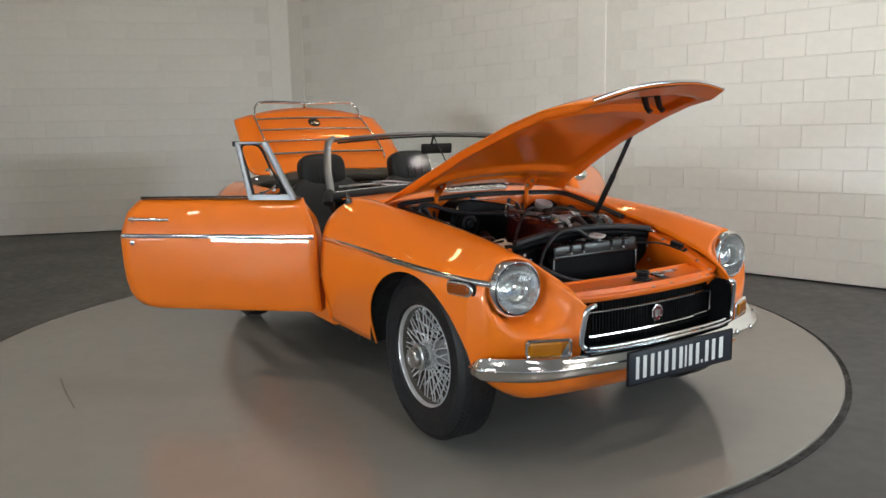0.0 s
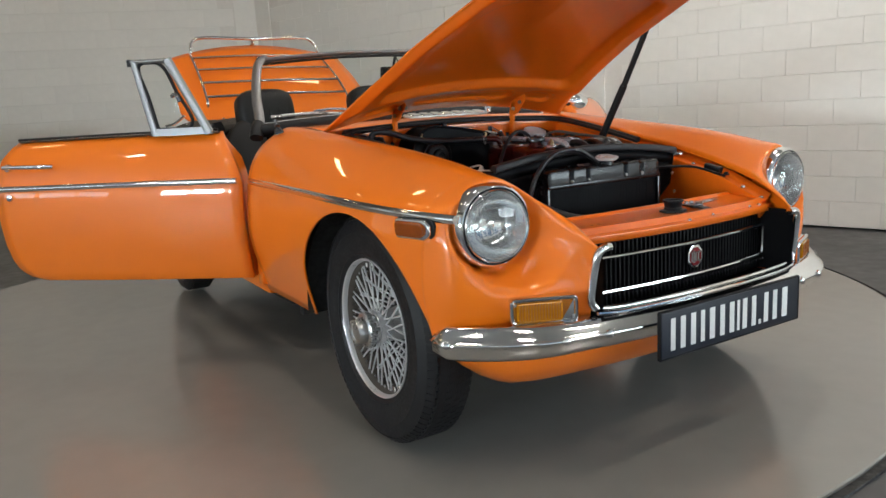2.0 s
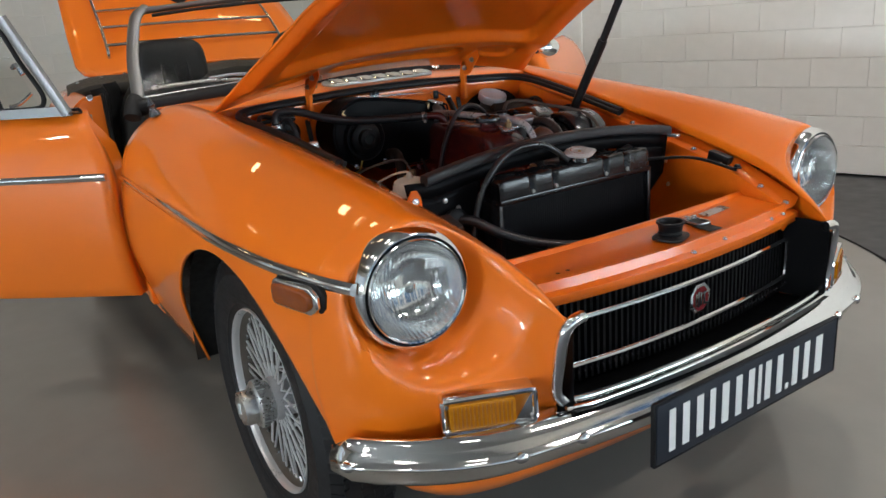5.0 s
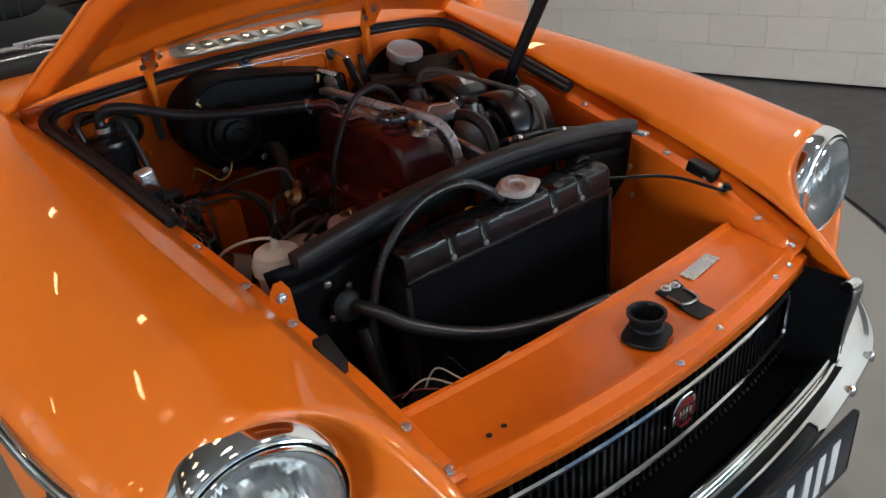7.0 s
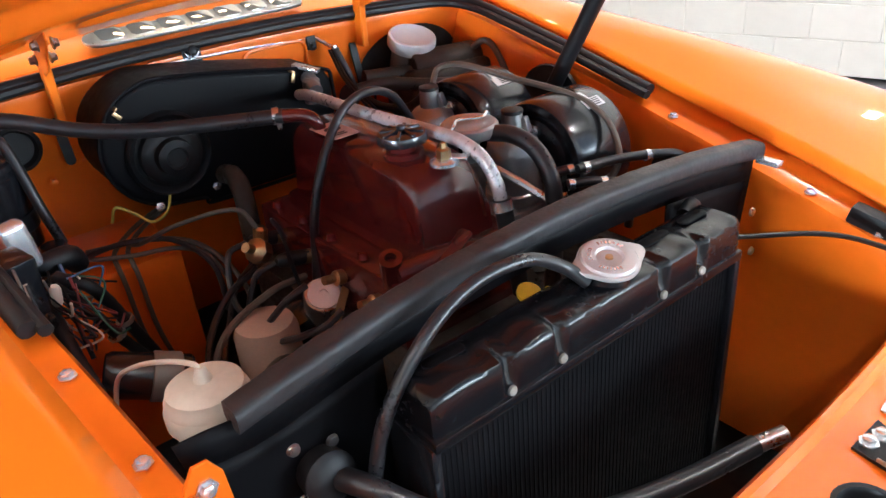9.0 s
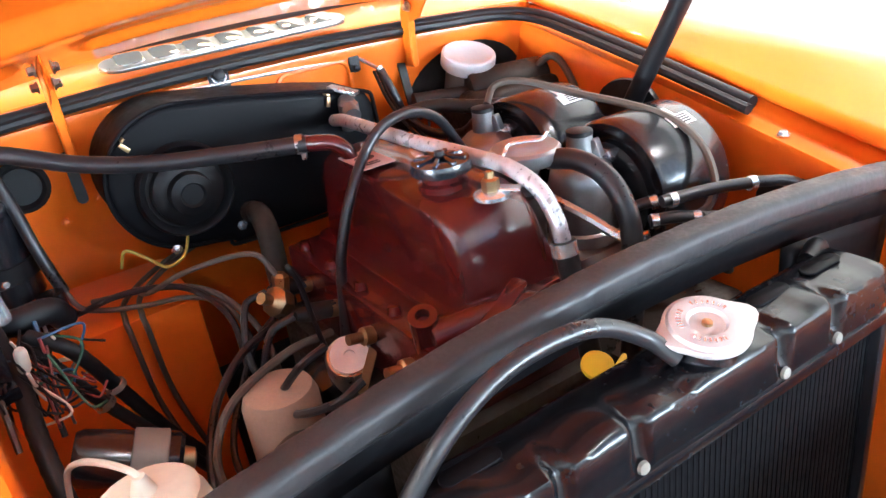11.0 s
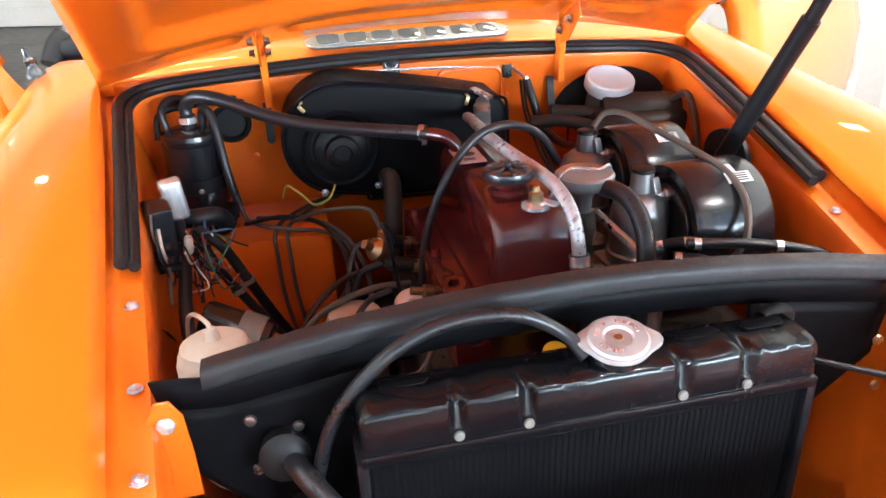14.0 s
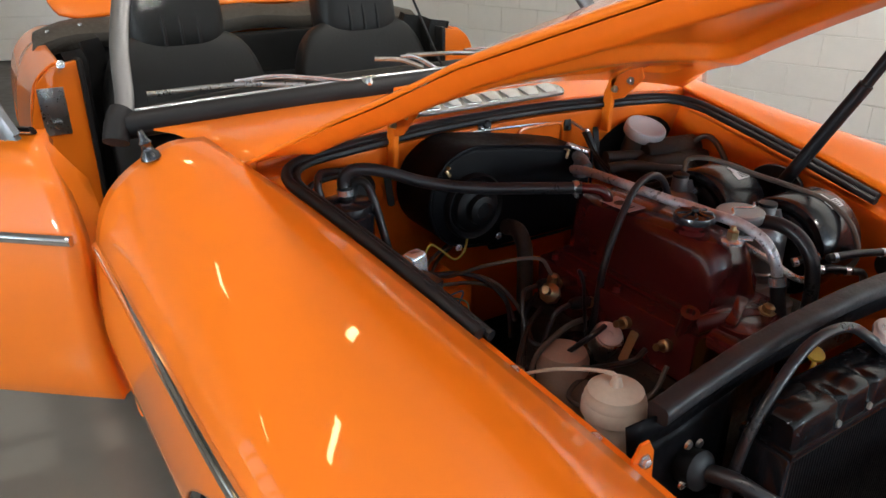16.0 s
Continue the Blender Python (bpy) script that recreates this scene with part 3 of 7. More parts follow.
# recess, seal and firewall
rows = []
for z, dx in ((0.846, 0.0), (0.826, -0.004), (0.822, 0.026), (0.815, 0.026), (0.70, -0.004), (0.56, -0.004), (0.40, 0.02)):
    rows.append([(-0.590 + dx - 0.035 * (1 - f * f), f * 0.50, z + (0.014 * (1 - f * f) if z > 0.8 else 0)) for f in np.linspace(-1, 1, 21)])
solid(part("firewall", grid(rows), BAYPAINT, car, "orange engine bay bulkhead"), 0.004)
for side in (-1, 1):
    pts = [(-0.070, side * 0.425, 0.758), (-0.25, side * 0.447, 0.792), (-0.42, side * 0.470, 0.819), (-0.515, side * 0.478, 0.832), (-0.565, side * 0.445, 0.840), (-0.590, side * 0.34, 0.846), (-0.603, side * 0.17, 0.853), (-0.608, 0, 0.855)]
    part("bonnet_seal", join(tube(pts, 0.0090, 10, 70), tube([(x + (0.013 if abs(y) < 0.4 else 0.005), y * 0.970, z - 0.004) for x, y, z in pts], 0.0068, 8, 70)), RUBBER, car, "black rubber bonnet seal")
# intake grille on the scuttle
gb = bmesh.new()
mesh_from(gb, slab(rounded(0.050, 0.37, 0.024), 0.006, pose(-0.636, 0.0, 0.876, 0, 14, 0), 0.002))
vent = part("air_intake", gb, STEEL, car, "bright ribbed scuttle air intake grille")
for k in range(7):
    part("louvre", slab(rounded(0.034, 0.039, 0.008), 0.006, pose(-0.636, -0.144 + 0.048 * k, 0.880, 0, 20, 0), 0.002), CHROME, vent)

# ---- windscreen ----
screen = empty("windscreen", car)
screen["label"] = "raked windscreen with grey metal frame"
WB = lambda f: (-0.905 + 0.075 * (1 - f * f), f * 0.640, 0.852 + 0.026 * (1 - f * f))
WT = lambda f: (-1.125 + 0.045 * (1 - f * f), f * 0.545, 1.122 + 0.026 * (1 - f * f))
for side in (-1, 1):
    lo, hi = Vector(WB(side)), Vector(WT(side))
    pts = [lo + Vector((0.01, side * 0.022, -0.012)), lo.lerp(hi, 0.12), lo.lerp(hi, 0.5) + Vector((0, side * 0.012, 0)), lo.lerp(hi, 0.93) + Vector((0, side * 0.004, 0)), hi + Vector((-0.01, -side * 0.03, 0.012))]
    part("post_foot", tube([lo + Vector((0.014, side * 0.020, -0.020)), lo.lerp(hi, 0.04) + Vector((0.004, side * 0.012, 0)), lo.lerp(hi, 0.10) + Vector((0.002, side * 0.004, 0))], 0.024, 12, 14), RUBBER, screen, "black rubber foot of the pillar")
    part("frame_post", tube(pts, 0.019, 12, 24, 0.62), GREYALU, screen, "grey anodised windscreen pillar")
part("frame_header", tube([WT(f) for f in np.linspace(-0.97, 0.97, 15)], 0.0105, 10, 50, 0.8), GREYALU, screen)
part("frame_seal", tube([tuple(Vector(WT(f)) + Vector((0.012, 0, -0.016))) for f in np.linspace(-0.93, 0.93, 15)], 0.005, 8, 50), RUBBER, screen)
part("frame_bottom", tube([tuple(Vector(WB(f)) + Vector((-0.012, 0, 0.026))) for f in np.linspace(-0.96, 0.96, 15)], 0.0055, 10, 50), ZINC, screen, "pale metal lower glazing rail")
part("base_rubber", tube([tuple(Vector(WB(f)) + Vector((-0.004, 0, 0.004))) for f in np.linspace(-0.99, 0.99, 15)], 0.025, 12, 50), RUBBER, screen, "black rubber base seal")
gp = part("pane", grid([[tuple(Vector(WB(f)).lerp(Vector(WT(f)), u)) for f in np.linspace(-0.97, 0.97, 21)] for u in (0.06, 0.35, 0.7, 0.97)]), PANE, screen, "clear windscreen glass")
gp.visible_shadow = False
# interior mirror
part("interior_mirror", join(box(0.022, 0.19, 0.055, pose(-1.16, 0.10, 1.065, 0, 8, 0), 0.010, 3), tube([(-1.15, 0.06, 1.08), (-1.12, 0.06, 1.14)], 0.006, 8), tube([(-0.90, 0.06, 0.89), (-1.12, 0.06, 1.13)], 0.003, 6)), SATIN, screen, "black interior rear-view mirror on a thin rod")
# wipers
for y0, y1 in ((-0.17, -0.585), (0.02, -0.10), (0.33, -0.02)):
    a = Vector((-0.835, y0, 0.895))
    b = Vector((-0.93, y1, 0.905 if y1 < -0.2 else 0.925))
    w = part("wiper", tube([a, a.lerp(b, 0.4) + Vector((0, 0, 0.022)), a.lerp(b, 0.62) + Vector((0, 0, 0.016))], 0.006, 8, 16, 0.6), ZINC, screen, "bright metal wiper arm and blade")
    part("blade", tube([a.lerp(b, 0.30) + Vector((0, 0, 0.004)), a.lerp(b, 0.62) + Vector((0, 0, 0.010)), b], 0.005, 8, 14), STEEL, w)
    part("pivot", lathe([(0.016, -0.02), (0.016, 0), (0.011, 0.012), (0, 0.014)], 16, Matrix.Translation(a)), CHROME, w)

# ---- cockpit ----
part("dashboard", tube([(-0.99, -0.60, 0.82), (-0.97, -0.3, 0.845), (-0.97, 0.3, 0.845), (-0.99, 0.60, 0.82)], 0.055, 12, 30, 0.8), LEATHER, car, "black padded dashboard roll")
part("cockpit_floor", between(-2.10, -0.85, -0.60, 0.60, 0.20, 0.24, 0.01), DARK, car, "black carpeted cockpit floor")
part("tunnel", between(-1.9, -0.85, -0.10, 0.10, 0.235, 0.42, 0.03), LEATHER, car, "black transmission tunnel")
part("rear_bulkhead", between(-2.16, -2.10, -0.62, 0.62, 0.2, 0.84, 0.015), LEATHER, car, "black trimmed rear bulkhead")
part("front_bulkhead", between(-0.72, -0.68, -0.62, 0.62, 0.2, 0.80, 0.005), DARK, car, "black footwell bulkhead")


def pillow(sx, sy, sz, power, cuts=12):
    """A padded block: a cube blown up to rounded faces; the higher the power, the squarer."""
    bm = bmesh.new()
    bmesh.ops.create_cube(bm, size=2)
    bmesh.ops.subdivide_edges(bm, edges=list(bm.edges), cuts=cuts, use_grid_fill=True)
    for v in bm.verts:
        r = (abs(v.co.x) ** power + abs(v.co.y) ** power + abs(v.co.z) ** power) ** (1 / power)
        v.co = Vector((v.co.x * sx / 2, v.co.y * sy / 2, v.co.z * sz / 2)) / r
    return bm


def seat(y):
    s = empty("seat", car)
    s["label"] = "black leather bucket seat with headrest"
    part("cushion", box(0.48, 0.46, 0.15, pose(-1.42, y, 0.36, 0, -6, 0), 0.06, 5), LEATHER, s)
    bb = pillow(0.14, 0.50, 0.60, 5)
    for v in bb.verts:
        v.co.y *= 1 - 0.20 * max(0.0, v.co.z / 0.30) ** 2
    bb.transform(pose(-1.745, y, 0.610, 0, -17, 0))
    b = part("backrest", bb, LEATHER, s)
    for k in range(7):
        part("pleat", tube([(-1.612, y - 0.135 + 0.045 * k, 0.40), (-1.675, y - 0.135 + 0.045 * k, 0.60), (-1.716, y - 0.135 + 0.045 * k, 0.735)], 0.006, 8, 14), LEATHER, b)
    hb = pillow(0.150, 0.285, 0.215, 3.6)
    hb.transform(pose(-1.842, y, 0.930, 0, -14, 0))
    hr = part("headrest", hb, LEATHER, s, "rounded pleated headrest")
    for k in (-1, 0, 1):
        part("headrest_pleat", tube([(-1.752, y + 0.05 * k, 0.872), (-1.764, y + 0.05 * k, 0.925), (-1.790, y + 0.05 * k, 0.982)], 0.005, 8, 12), LEATHER, hr)
    for dy in (-0.05, 0.05):
        part("headrest_post", tube([(-1.80, y + dy, 0.83), (-1.815, y + dy, 0.87)], 0.006, 8), CHROME, s)


seat(-0.300)
seat(0.300)

# folded hood cover behind the cockpit
rows = []
for x, z, h in ((-2.03, 0.815, 0.675), (-2.04, 0.858, 0.672), (-2.08, 0.880, 0.668), (-2.18, 0.886, 0.655), (-2.26, 0.882, 0.64), (-2.28, 0.86, 0.635)):
    rows.append([(x - 0.12 * (1 - f * f) + 0.01 * math.sin(9 * f), f * h, z + 0.030 * (1 - f ** 4) + 0.006 * math.sin(13 * f)) for f in np.linspace(-1, 1, 33)])
hood = solid(part("hood_cover", grid(rows), HOODCLOTH, car, "folded dark brown hood under its cover"), 0.012)
for y in np.linspace(-0.62, -0.42, 3):
    part("press_stud", lathe([(0.007, 0), (0.006, 0.004), (0, 0.005)], 12, axis((-2.085 - 0.12 * (1 - (y / 0.668)**2), y, 0.884 + 0.03 * (1 - (y / 0.668)**4)), (0.3, 0, 1))), ZINC, hood)

# rear shelf and the black side curtains of the hood
part("rear_shelf", between(-2.12, -1.90, -0.60, 0.60, 0.66, 0.70, 0.01), LEATHER, car, "black rear shelf behind the seats")
for side in (-1, 1):
    rows = []
    for z, dy in ((0.872, 0.0), (0.84, 0.012), (0.74, 0.004), (0.60, 0.010), (0.45, 0.004), (0.28, 0.008)):
        rows.append([(-1.735 - 0.16 * u + 0.012 * math.sin(11 * u + 5 * z), side * (0.632 - 0.13 * u - dy + 0.012 * math.sin(14 * u)), z + 0.03 * u * (z > 0.8)) for u in np.linspace(0, 1, 13)])
    part("hood_side_flap", grid(rows), LEATHER, car, "black vinyl flap hanging inside the door opening")

# ---- rear body ----
LIDA, LIDL = 40, 0.56
REAR = [
    (-1.740, [(0.640, 0.852), (0.665, 0.850), (0.716, 0.800), (0.742, 0.690), (0.755, 0.500), (0.702, 0.292)]),
    (-2.150, [(0.635, 0.862), (0.662, 0.858), (0.705, 0.805), (0.742, 0.690), (0.755, 0.500), (0.702, 0.292)]),
    (-2.310, [(0.510, 0.868), (0.610, 0.862), (0.695, 0.800), (0.735, 0.688), (0.748, 0.500), (0.702, 0.292)]),
    (-2.650, [(0.490, 0.842), (0.600, 0.850), (0.682, 0.790), (0.720, 0.675), (0.730, 0.500), (0.680, 0.292)]),
    (-2.930, [(0.470, 0.775), (0.575, 0.805), (0.645, 0.755), (0.678, 0.650), (0.685, 0.500), (0.630, 0.260)]),
    (-3.010, [(0.400, 0.730), (0.515, 0.760), (0.580, 0.715), (0.610, 0.630), (0.615, 0.500), (0.570, 0.280)]),
]


def rear_section(x):
    xs = [s[0] for s in REAR]
    pts = np.array([s[1] for s in REAR])
    return np.array([[np.interp(-x, [-v for v in xs], pts[:, j, c]) for c in (0, 1)] for j in range(6)])


for side in (-1, 1):
    cols = [cut_profile(x, rear_section(x), -2.31) for x in side_columns(-3.01, -1.74, -2.31, 0.03)]
    solid(part("rear_wing", grid([[(p[0], side * p[1], p[2]) for p in row] for row in cols]), PAINT, car, "glossy orange rear wing", angle=60), 0.006)
    # sill and door post
    part("sill", between(-1.75, -0.79, side * 0.665 - 0.035, side * 0.665 + 0.035, 0.27, 0.33, 0.015), PAINT, car, "orange sill under the door opening")
    post = bmesh.new()
    prof = [(0.742, 0.30), (0.752, 0.50), (0.742, 0.69), (0.712, 0.80), (0.665, 0.845), (0.60, 0.855), (0.585, 0.80), (0.60, 0.5), (0.60, 0.30)]
    mesh_from(post, slab([(y, z) for y, z in prof], 0.03, Matrix(((0, 0, 1, -1.76), (side, 0, 0, 0), (0, 1, 0, 0), (0, 0, 0, 1))), 0.004))
    p = part("door_post", post, PAINT, car, "orange door shut post")
    if side < 0:
        part("striker_plate", join(between(-1.732, -1.726, -0.712, -0.645, 0.66, 0.79, 0.002), between(-1.726, -1.71, -0.69, -0.665, 0.69, 0.70, 0.002)), STEEL, p, "bare steel striker plate")
        part("hood_peg", lathe([(0.008, 0), (0.008, 0.012), (0.012, 0.016), (0, 0.02)], 12, axis((-1.735, -0.635, 0.845), (1, -0.4, 0.4))), CHROME, p)
    part("cockpit_trim", between(-1.80, -1.72, min(side * 0.60, side * 0.585), max(side * 0.60, side * 0.585), 0.25, 0.86, 0.006), LEATHER, car, "black vinyl cockpit side trim")
    part("front_post", between(-0.83, -0.78, side * 0.69 - 0.035, side * 0.69 + 0.035, 0.31, 0.67, 0.01), PAINT, car, "orange door hinge post")
# tail and boot
part("tail_panel", between(-3.0, -2.96, -0.53, 0.53, 0.27, 0.69, 0.02), PAINT, car, "orange tail panel")
part("boot_floor", between(-2.97, -2.0, -0.52, 0.52, 0.38, 0.42, 0.01), DARK, car, "black boot floor")
deck = [[(x - 0.10 * (1 - f * f), f * h, z + 0.02 * (1 - f * f)) for f in np.linspace(-1, 1, 15)] for x, h, z in ((-2.24, 0.63, 0.60), (-2.25, 0.63, 0.845), (-2.26, 0.625, 0.858), (-2.32, 0.59, 0.862), (-2.38, 0.56, 0.860), (-2.385, 0.56, 0.80))]
part("boot_front_panel", grid(deck), PAINT, car, "orange deck panel ahead of the boot")
part("deck_bead", tube([(-2.262 - 0.10 * (1 - f * f), f * 0.625, 0.864 + 0.02 * (1 - f * f)) for f in np.linspace(-1, 1, 15)], 0.006, 8, 50), CHROME, car, "bright bead at the rear of the cockpit")
part("underbody", between(-2.9, 0.30, -0.42, 0.42, 0.21, 0.25, 0.01), DARK, car, "dark underbody")

# boot lid, raised, with its luggage rack
LA = radians(LIDA)
LX, LZ, LL = -2.39, 0.890, LIDL


def lid_point(s, f, up=0.0):
    half = float(np.interp(s / LL, [0, 0.04, 0.12, 0.5, 1.0], [0.48, 0.545, 0.570, 0.560, 0.532]))
    bow = (1 - f * f) * 0.10 * (s / LL) ** 2
    h = 0.02 * math.sin(math.pi * min(s / LL, 1)) + 0.025 * (1 - f * f) + up
    s2 = s + bow
    return (LX - s2 * math.cos(LA) + h * math.sin(LA), f * half, LZ + s2 * math.sin(LA) + h * math.cos(LA))


LN = (math.sin(LA), 0, math.cos(LA))
lid = empty("boot_lid", car)
lid["label"] = "raised orange boot lid carrying a chrome luggage rack"
solid(part("lid_skin", grid([[lid_point(s, f) for f in np.linspace(-1, 1, 25)] for s in [0, 0.010, 0.022, 0.045] + list(np.linspace(0.08, LL, 14))]), PAINT, lid, angle=60), 0.018)
RB = LL * 0.93
rack = part("luggage_rack", tube([lid_point(RB, -0.74, 0.0), lid_point(RB, -0.74, 0.05), lid_point(RB + 0.045, -0.71, 0.080), lid_point(RB + 0.050, -0.60, 0.095), lid_point(RB - 0.005, 0, 0.100), lid_point(RB + 0.050, 0.60, 0.095), lid_point(RB + 0.045, 0.71, 0.080), lid_point(RB, 0.74, 0.05), lid_point(RB, 0.74, 0.0)], 0.0095, 10, 90), CHROME, lid, "chrome tubular luggage rack")
for side in (-1, 1):
    part("side_bar", tube([lid_point(RB, side * 0.74, 0.03), lid_point(LL * 0.5, side * 0.735, 0.045), lid_point(0.13, side * 0.74, 0.045), lid_point(0.095, side * 0.74, 0.035), lid_point(0.085, side * 0.74, 0.0)], 0.0075, 10, 40), CHROME, rack)
    part("foot", lathe([(0.018, 0), (0.018, 0.006), (0.01, 0.012), (0, 0.014)], 14, axis(lid_point(0.085, side * 0.74, 0.0), LN)), CHROME, rack)
for u in (0.24, 0.44, 0.64, 0.84):
    part("slat", tube([lid_point(LL * u, -0.735, 0.045), lid_point(LL * u - 0.04 * u, 0, 0.045), lid_point(LL * u, 0.735, 0.045)], 0.0075, 8, 24), CHROME, rack)
badge2 = part("boot_badge", slab([(0.045 * math.cos(math.pi * (2 * k + 1) / 8), 0.045 * math.sin(math.pi * (2 * k + 1) / 8)) for k in range(8)], 0.006, axis(lid_point(LL * 0.74, 0.02, 0.021), LN)), SATIN, lid, "black and chrome octagonal badge")
part("badge_bars", join(*[box(0.006, 0.05, 0.002, axis(lid_point(LL * 0.74, 0.02, 0.0275), LN) @ pose(-0.022 + 0.011 * k, 0, 0)) for k in range(5)]), CHROME, badge2)
part("lid_handle", lathe([(0.012, 0), (0.010, 0.02), (0.016, 0.03), (0.012, 0.045), (0, 0.048)], 12, axis(lid_point(LL, 0.0, 0.0), LN)), CHROME, lid)
for side in (-1, 1):
    part("lid_hinge", tube([(-2.36, side * 0.40, 0.80), (-2.38, side * 0.40, 0.87), lid_point(0.06, side * 0.73, -0.02)], 0.010, 8, 16, 0.5), SATIN, lid)
part("lid_prop", tube([(-2.55, -0.48, 0.72), lid_point(LL * 0.6, -0.86, -0.02)], 0.005, 8), STEEL, lid)

# ---- front end ----
# slam panel
rows = []
for f in np.linspace(-1, 1, 31):
    bowf = 0.035 * (1 - f * f)
    y = f
    rows.append([(0.338 + bowf * 0.55, 0.395 * y, 0.565), (0.341 + bowf * 0.55, 0.395 * y, 0.592), (0.345 + bowf * 0.55, 0.395 * y, 0.608), (0.350 + bowf * 0.55, 0.395 * y, 0.6135), (0.356 + bowf * 0.55, 0.394 * y, 0.6130), (0.362 + bowf * 0.55, 0.393 * y, 0.6070), (0.41 + bowf * 0.4, 0.388 * y, 0.604), (0.452 + bowf, 0.378 * y, 0.601), (0.459 + bowf, 0.376 * y, 0.6045), (0.465 + bowf, 0.375 * y, 0.6035), (0.470 + bowf, 0.374 * y, 0.588), (0.485 + bowf, 0.370 * y, 0.584), (0.488 + bowf, 0.369 * y, 0.568)])
slam = solid(part("slam_panel", grid(rows), BAYPAINT, car, "orange bonnet landing panel with latch"), 0.003)
for p in ((0.513, -0.004, 0.587), (0.503, 0.098, 0.588), (0.486, 0.272, 0.587), (0.482, 0.320, 0.587)):
    part("panel_screw", bolt(p, (0, 0, 1), 0.0045, 0.004), ZINC, slam)
for y in (-0.285, -0.262):
    part("drilled_hole", lathe([(0.004, 0), (0, 0.0006)], 12, pose(0.455, y, 0.6045)), DARK, slam)
duct = join(slab(rounded(0.060, 0.070, 0.020), 0.005, pose(0.458, -0.002, 0.6045, 0, 0, 20), 0.0015), lathe([(0.0215, 0.0), (0.0235, 0.007), (0.0215, 0.010), (0.0235, 0.022), (0.0270, 0.025), (0.0270, 0.029), (0.0225, 0.029), (0.019, 0.020), (0.017, 0.003), (0, 0.003)], 28, pose(0.450, 0.006, 0.6055)))
part("latch_cup", duct, SATIN, slam, "black rubber latch cup")
part("latch_slot", slab([(0.440, 0.082), (0.486, 0.078), (0.488, 0.110), (0.442, 0.114)], 0.002, pose(0, 0, 0.604)), DARK, slam, "dark latch slot")
part("latch_plate", slab([(0.402, 0.090), (0.452, 0.082), (0.458, 0.116), (0.402, 0.140)], 0.004, pose(0, 0, 0.6045), 0.001), SATIN, slam)
part("latch_loop", tube([(0.424, 0.088, 0.610), (0.450, 0.084, 0.611), (0.457, 0.092, 0.611), (0.458, 0.112, 0.611), (0.450, 0.118, 0.611), (0.426, 0.124, 0.610)], 0.0018, 8, 40), STEEL, slam)
for p in ((0.410, 0.104, 0.609), (0.414, 0.120, 0.609)):
    part("latch_bolt", bolt(p, (0, 0, 1), 0.006, 0.006), ZINC, slam)
mp = part("maker_plate", slab(rounded(0.024, 0.084, 0.003), 0.0015, pose(0.405, 0.196, 0.6065, 0, 2, 7)), STEEL, slam, "stamped bare metal data plate")
for k in range(4):
    part("plate_line", box(0.0022, 0.052 - 0.012 * (k % 2), 0.0004, pose(0.397 + 0.005 * k, 0.196, 0.6081, 0, 2, 7)), WORNPIPE, mp)

# grille
gr = empty("grille", car)
gr["label"] = "recessed black radiator grille with bright frame and badge"
bowg = lambda y: -0.018 + 0.035 * (1 - (y / 0.37) ** 2)
rows = [[(x + bowg(y), y, z) for y in np.linspace(-0.358, 0.358, 21)] for x, z in ((0.505, 0.575), (0.470, 0.566), (0.455, 0.40), (0.480, 0.396), (0.530, 0.400), (0.560, 0.410), (0.590, 0.419))]
part("backing", grid(rows), GRILLEBLACK, gr, "black grille recess")
for k in range(52):
    y = -0.345 + 0.69 * k / 51
    part("slat", between(0.458 + bowg(y), 0.482 + bowg(y), y - 0.0030, y + 0.0030, 0.405, 0.560), GRILLEBLACK, gr)
def loop(y0, y1, z0, z1, x, r, n=90):
    pts = []
    w, h = y1 - y0, z1 - z0
    for a, b in rounded(w, h, 0.012, 3) + [rounded(w, h, 0.012, 3)[0]]:
        y = (y0 + y1) / 2 + a
        pts.append((x + bowg(y), y, (z0 + z1) / 2 + b))
    full = []
    for p, q in zip(pts, pts[1:]):
        full += [tuple(np.array(p) + (np.array(q) - np.array(p)) * u) for u in np.linspace(0, 1, 9 if abs(p[1] - q[1]) > 0.2 else 2)[:-1]]
    full = [(x + bowg(y), y, z) for _, y, z in full]
    return tube(full + [full[0], full[1]], r, 8, 2 * len(full))
part("bright_frame", loop(-0.335, 0.348, 0.442, 0.528, 0.490, 0.0055), CHROME, gr, "slim bright inner frame")
bdg = slab([(0.030 * math.cos(math.pi * (2 * k + 1) / 8), 0.032 * math.sin(math.pi * (2 * k + 1) / 8)) for k in range(8)], 0.008, Matrix.Translation((0.503, 0.022, 0.489)) @ Matrix(((0, 0, 1, 0), (1, 0, 0, 0), (0, 1, 0, 0), (0, 0, 0, 1))), 0.002)
badge = part("grille_badge", bdg, CHROME, gr, "red and silver octagonal badge")
part("badge_face", slab([(0.0235 * math.cos(math.pi * (2 * k + 1) / 8), 0.0255 * math.sin(math.pi * (2 * k + 1) / 8)) for k in range(8)], 0.002, Matrix.Translation((0.5098, 0.022, 0.489)) @ Matrix(((0, 0, 1, 0), (1, 0, 0, 0), (0, 1, 0, 0), (0, 0, 0, 1)))), RED, badge)
part("badge_bars", join(*[between(0.5115, 0.5135, 0.022 + y - 0.0025, 0.022 + y + 0.0025, 0.489 - h, 0.489 + h) for y, h in ((-0.015, 0.013), (-0.008, 0.016), (-0.001, 0.013), (0.008, 0.013))], between(0.5115, 0.5135, 0.030, 0.040, 0.4985, 0.502), between(0.5115, 0.5135, 0.030, 0.040, 0.476, 0.4795)), CHROME, badge)
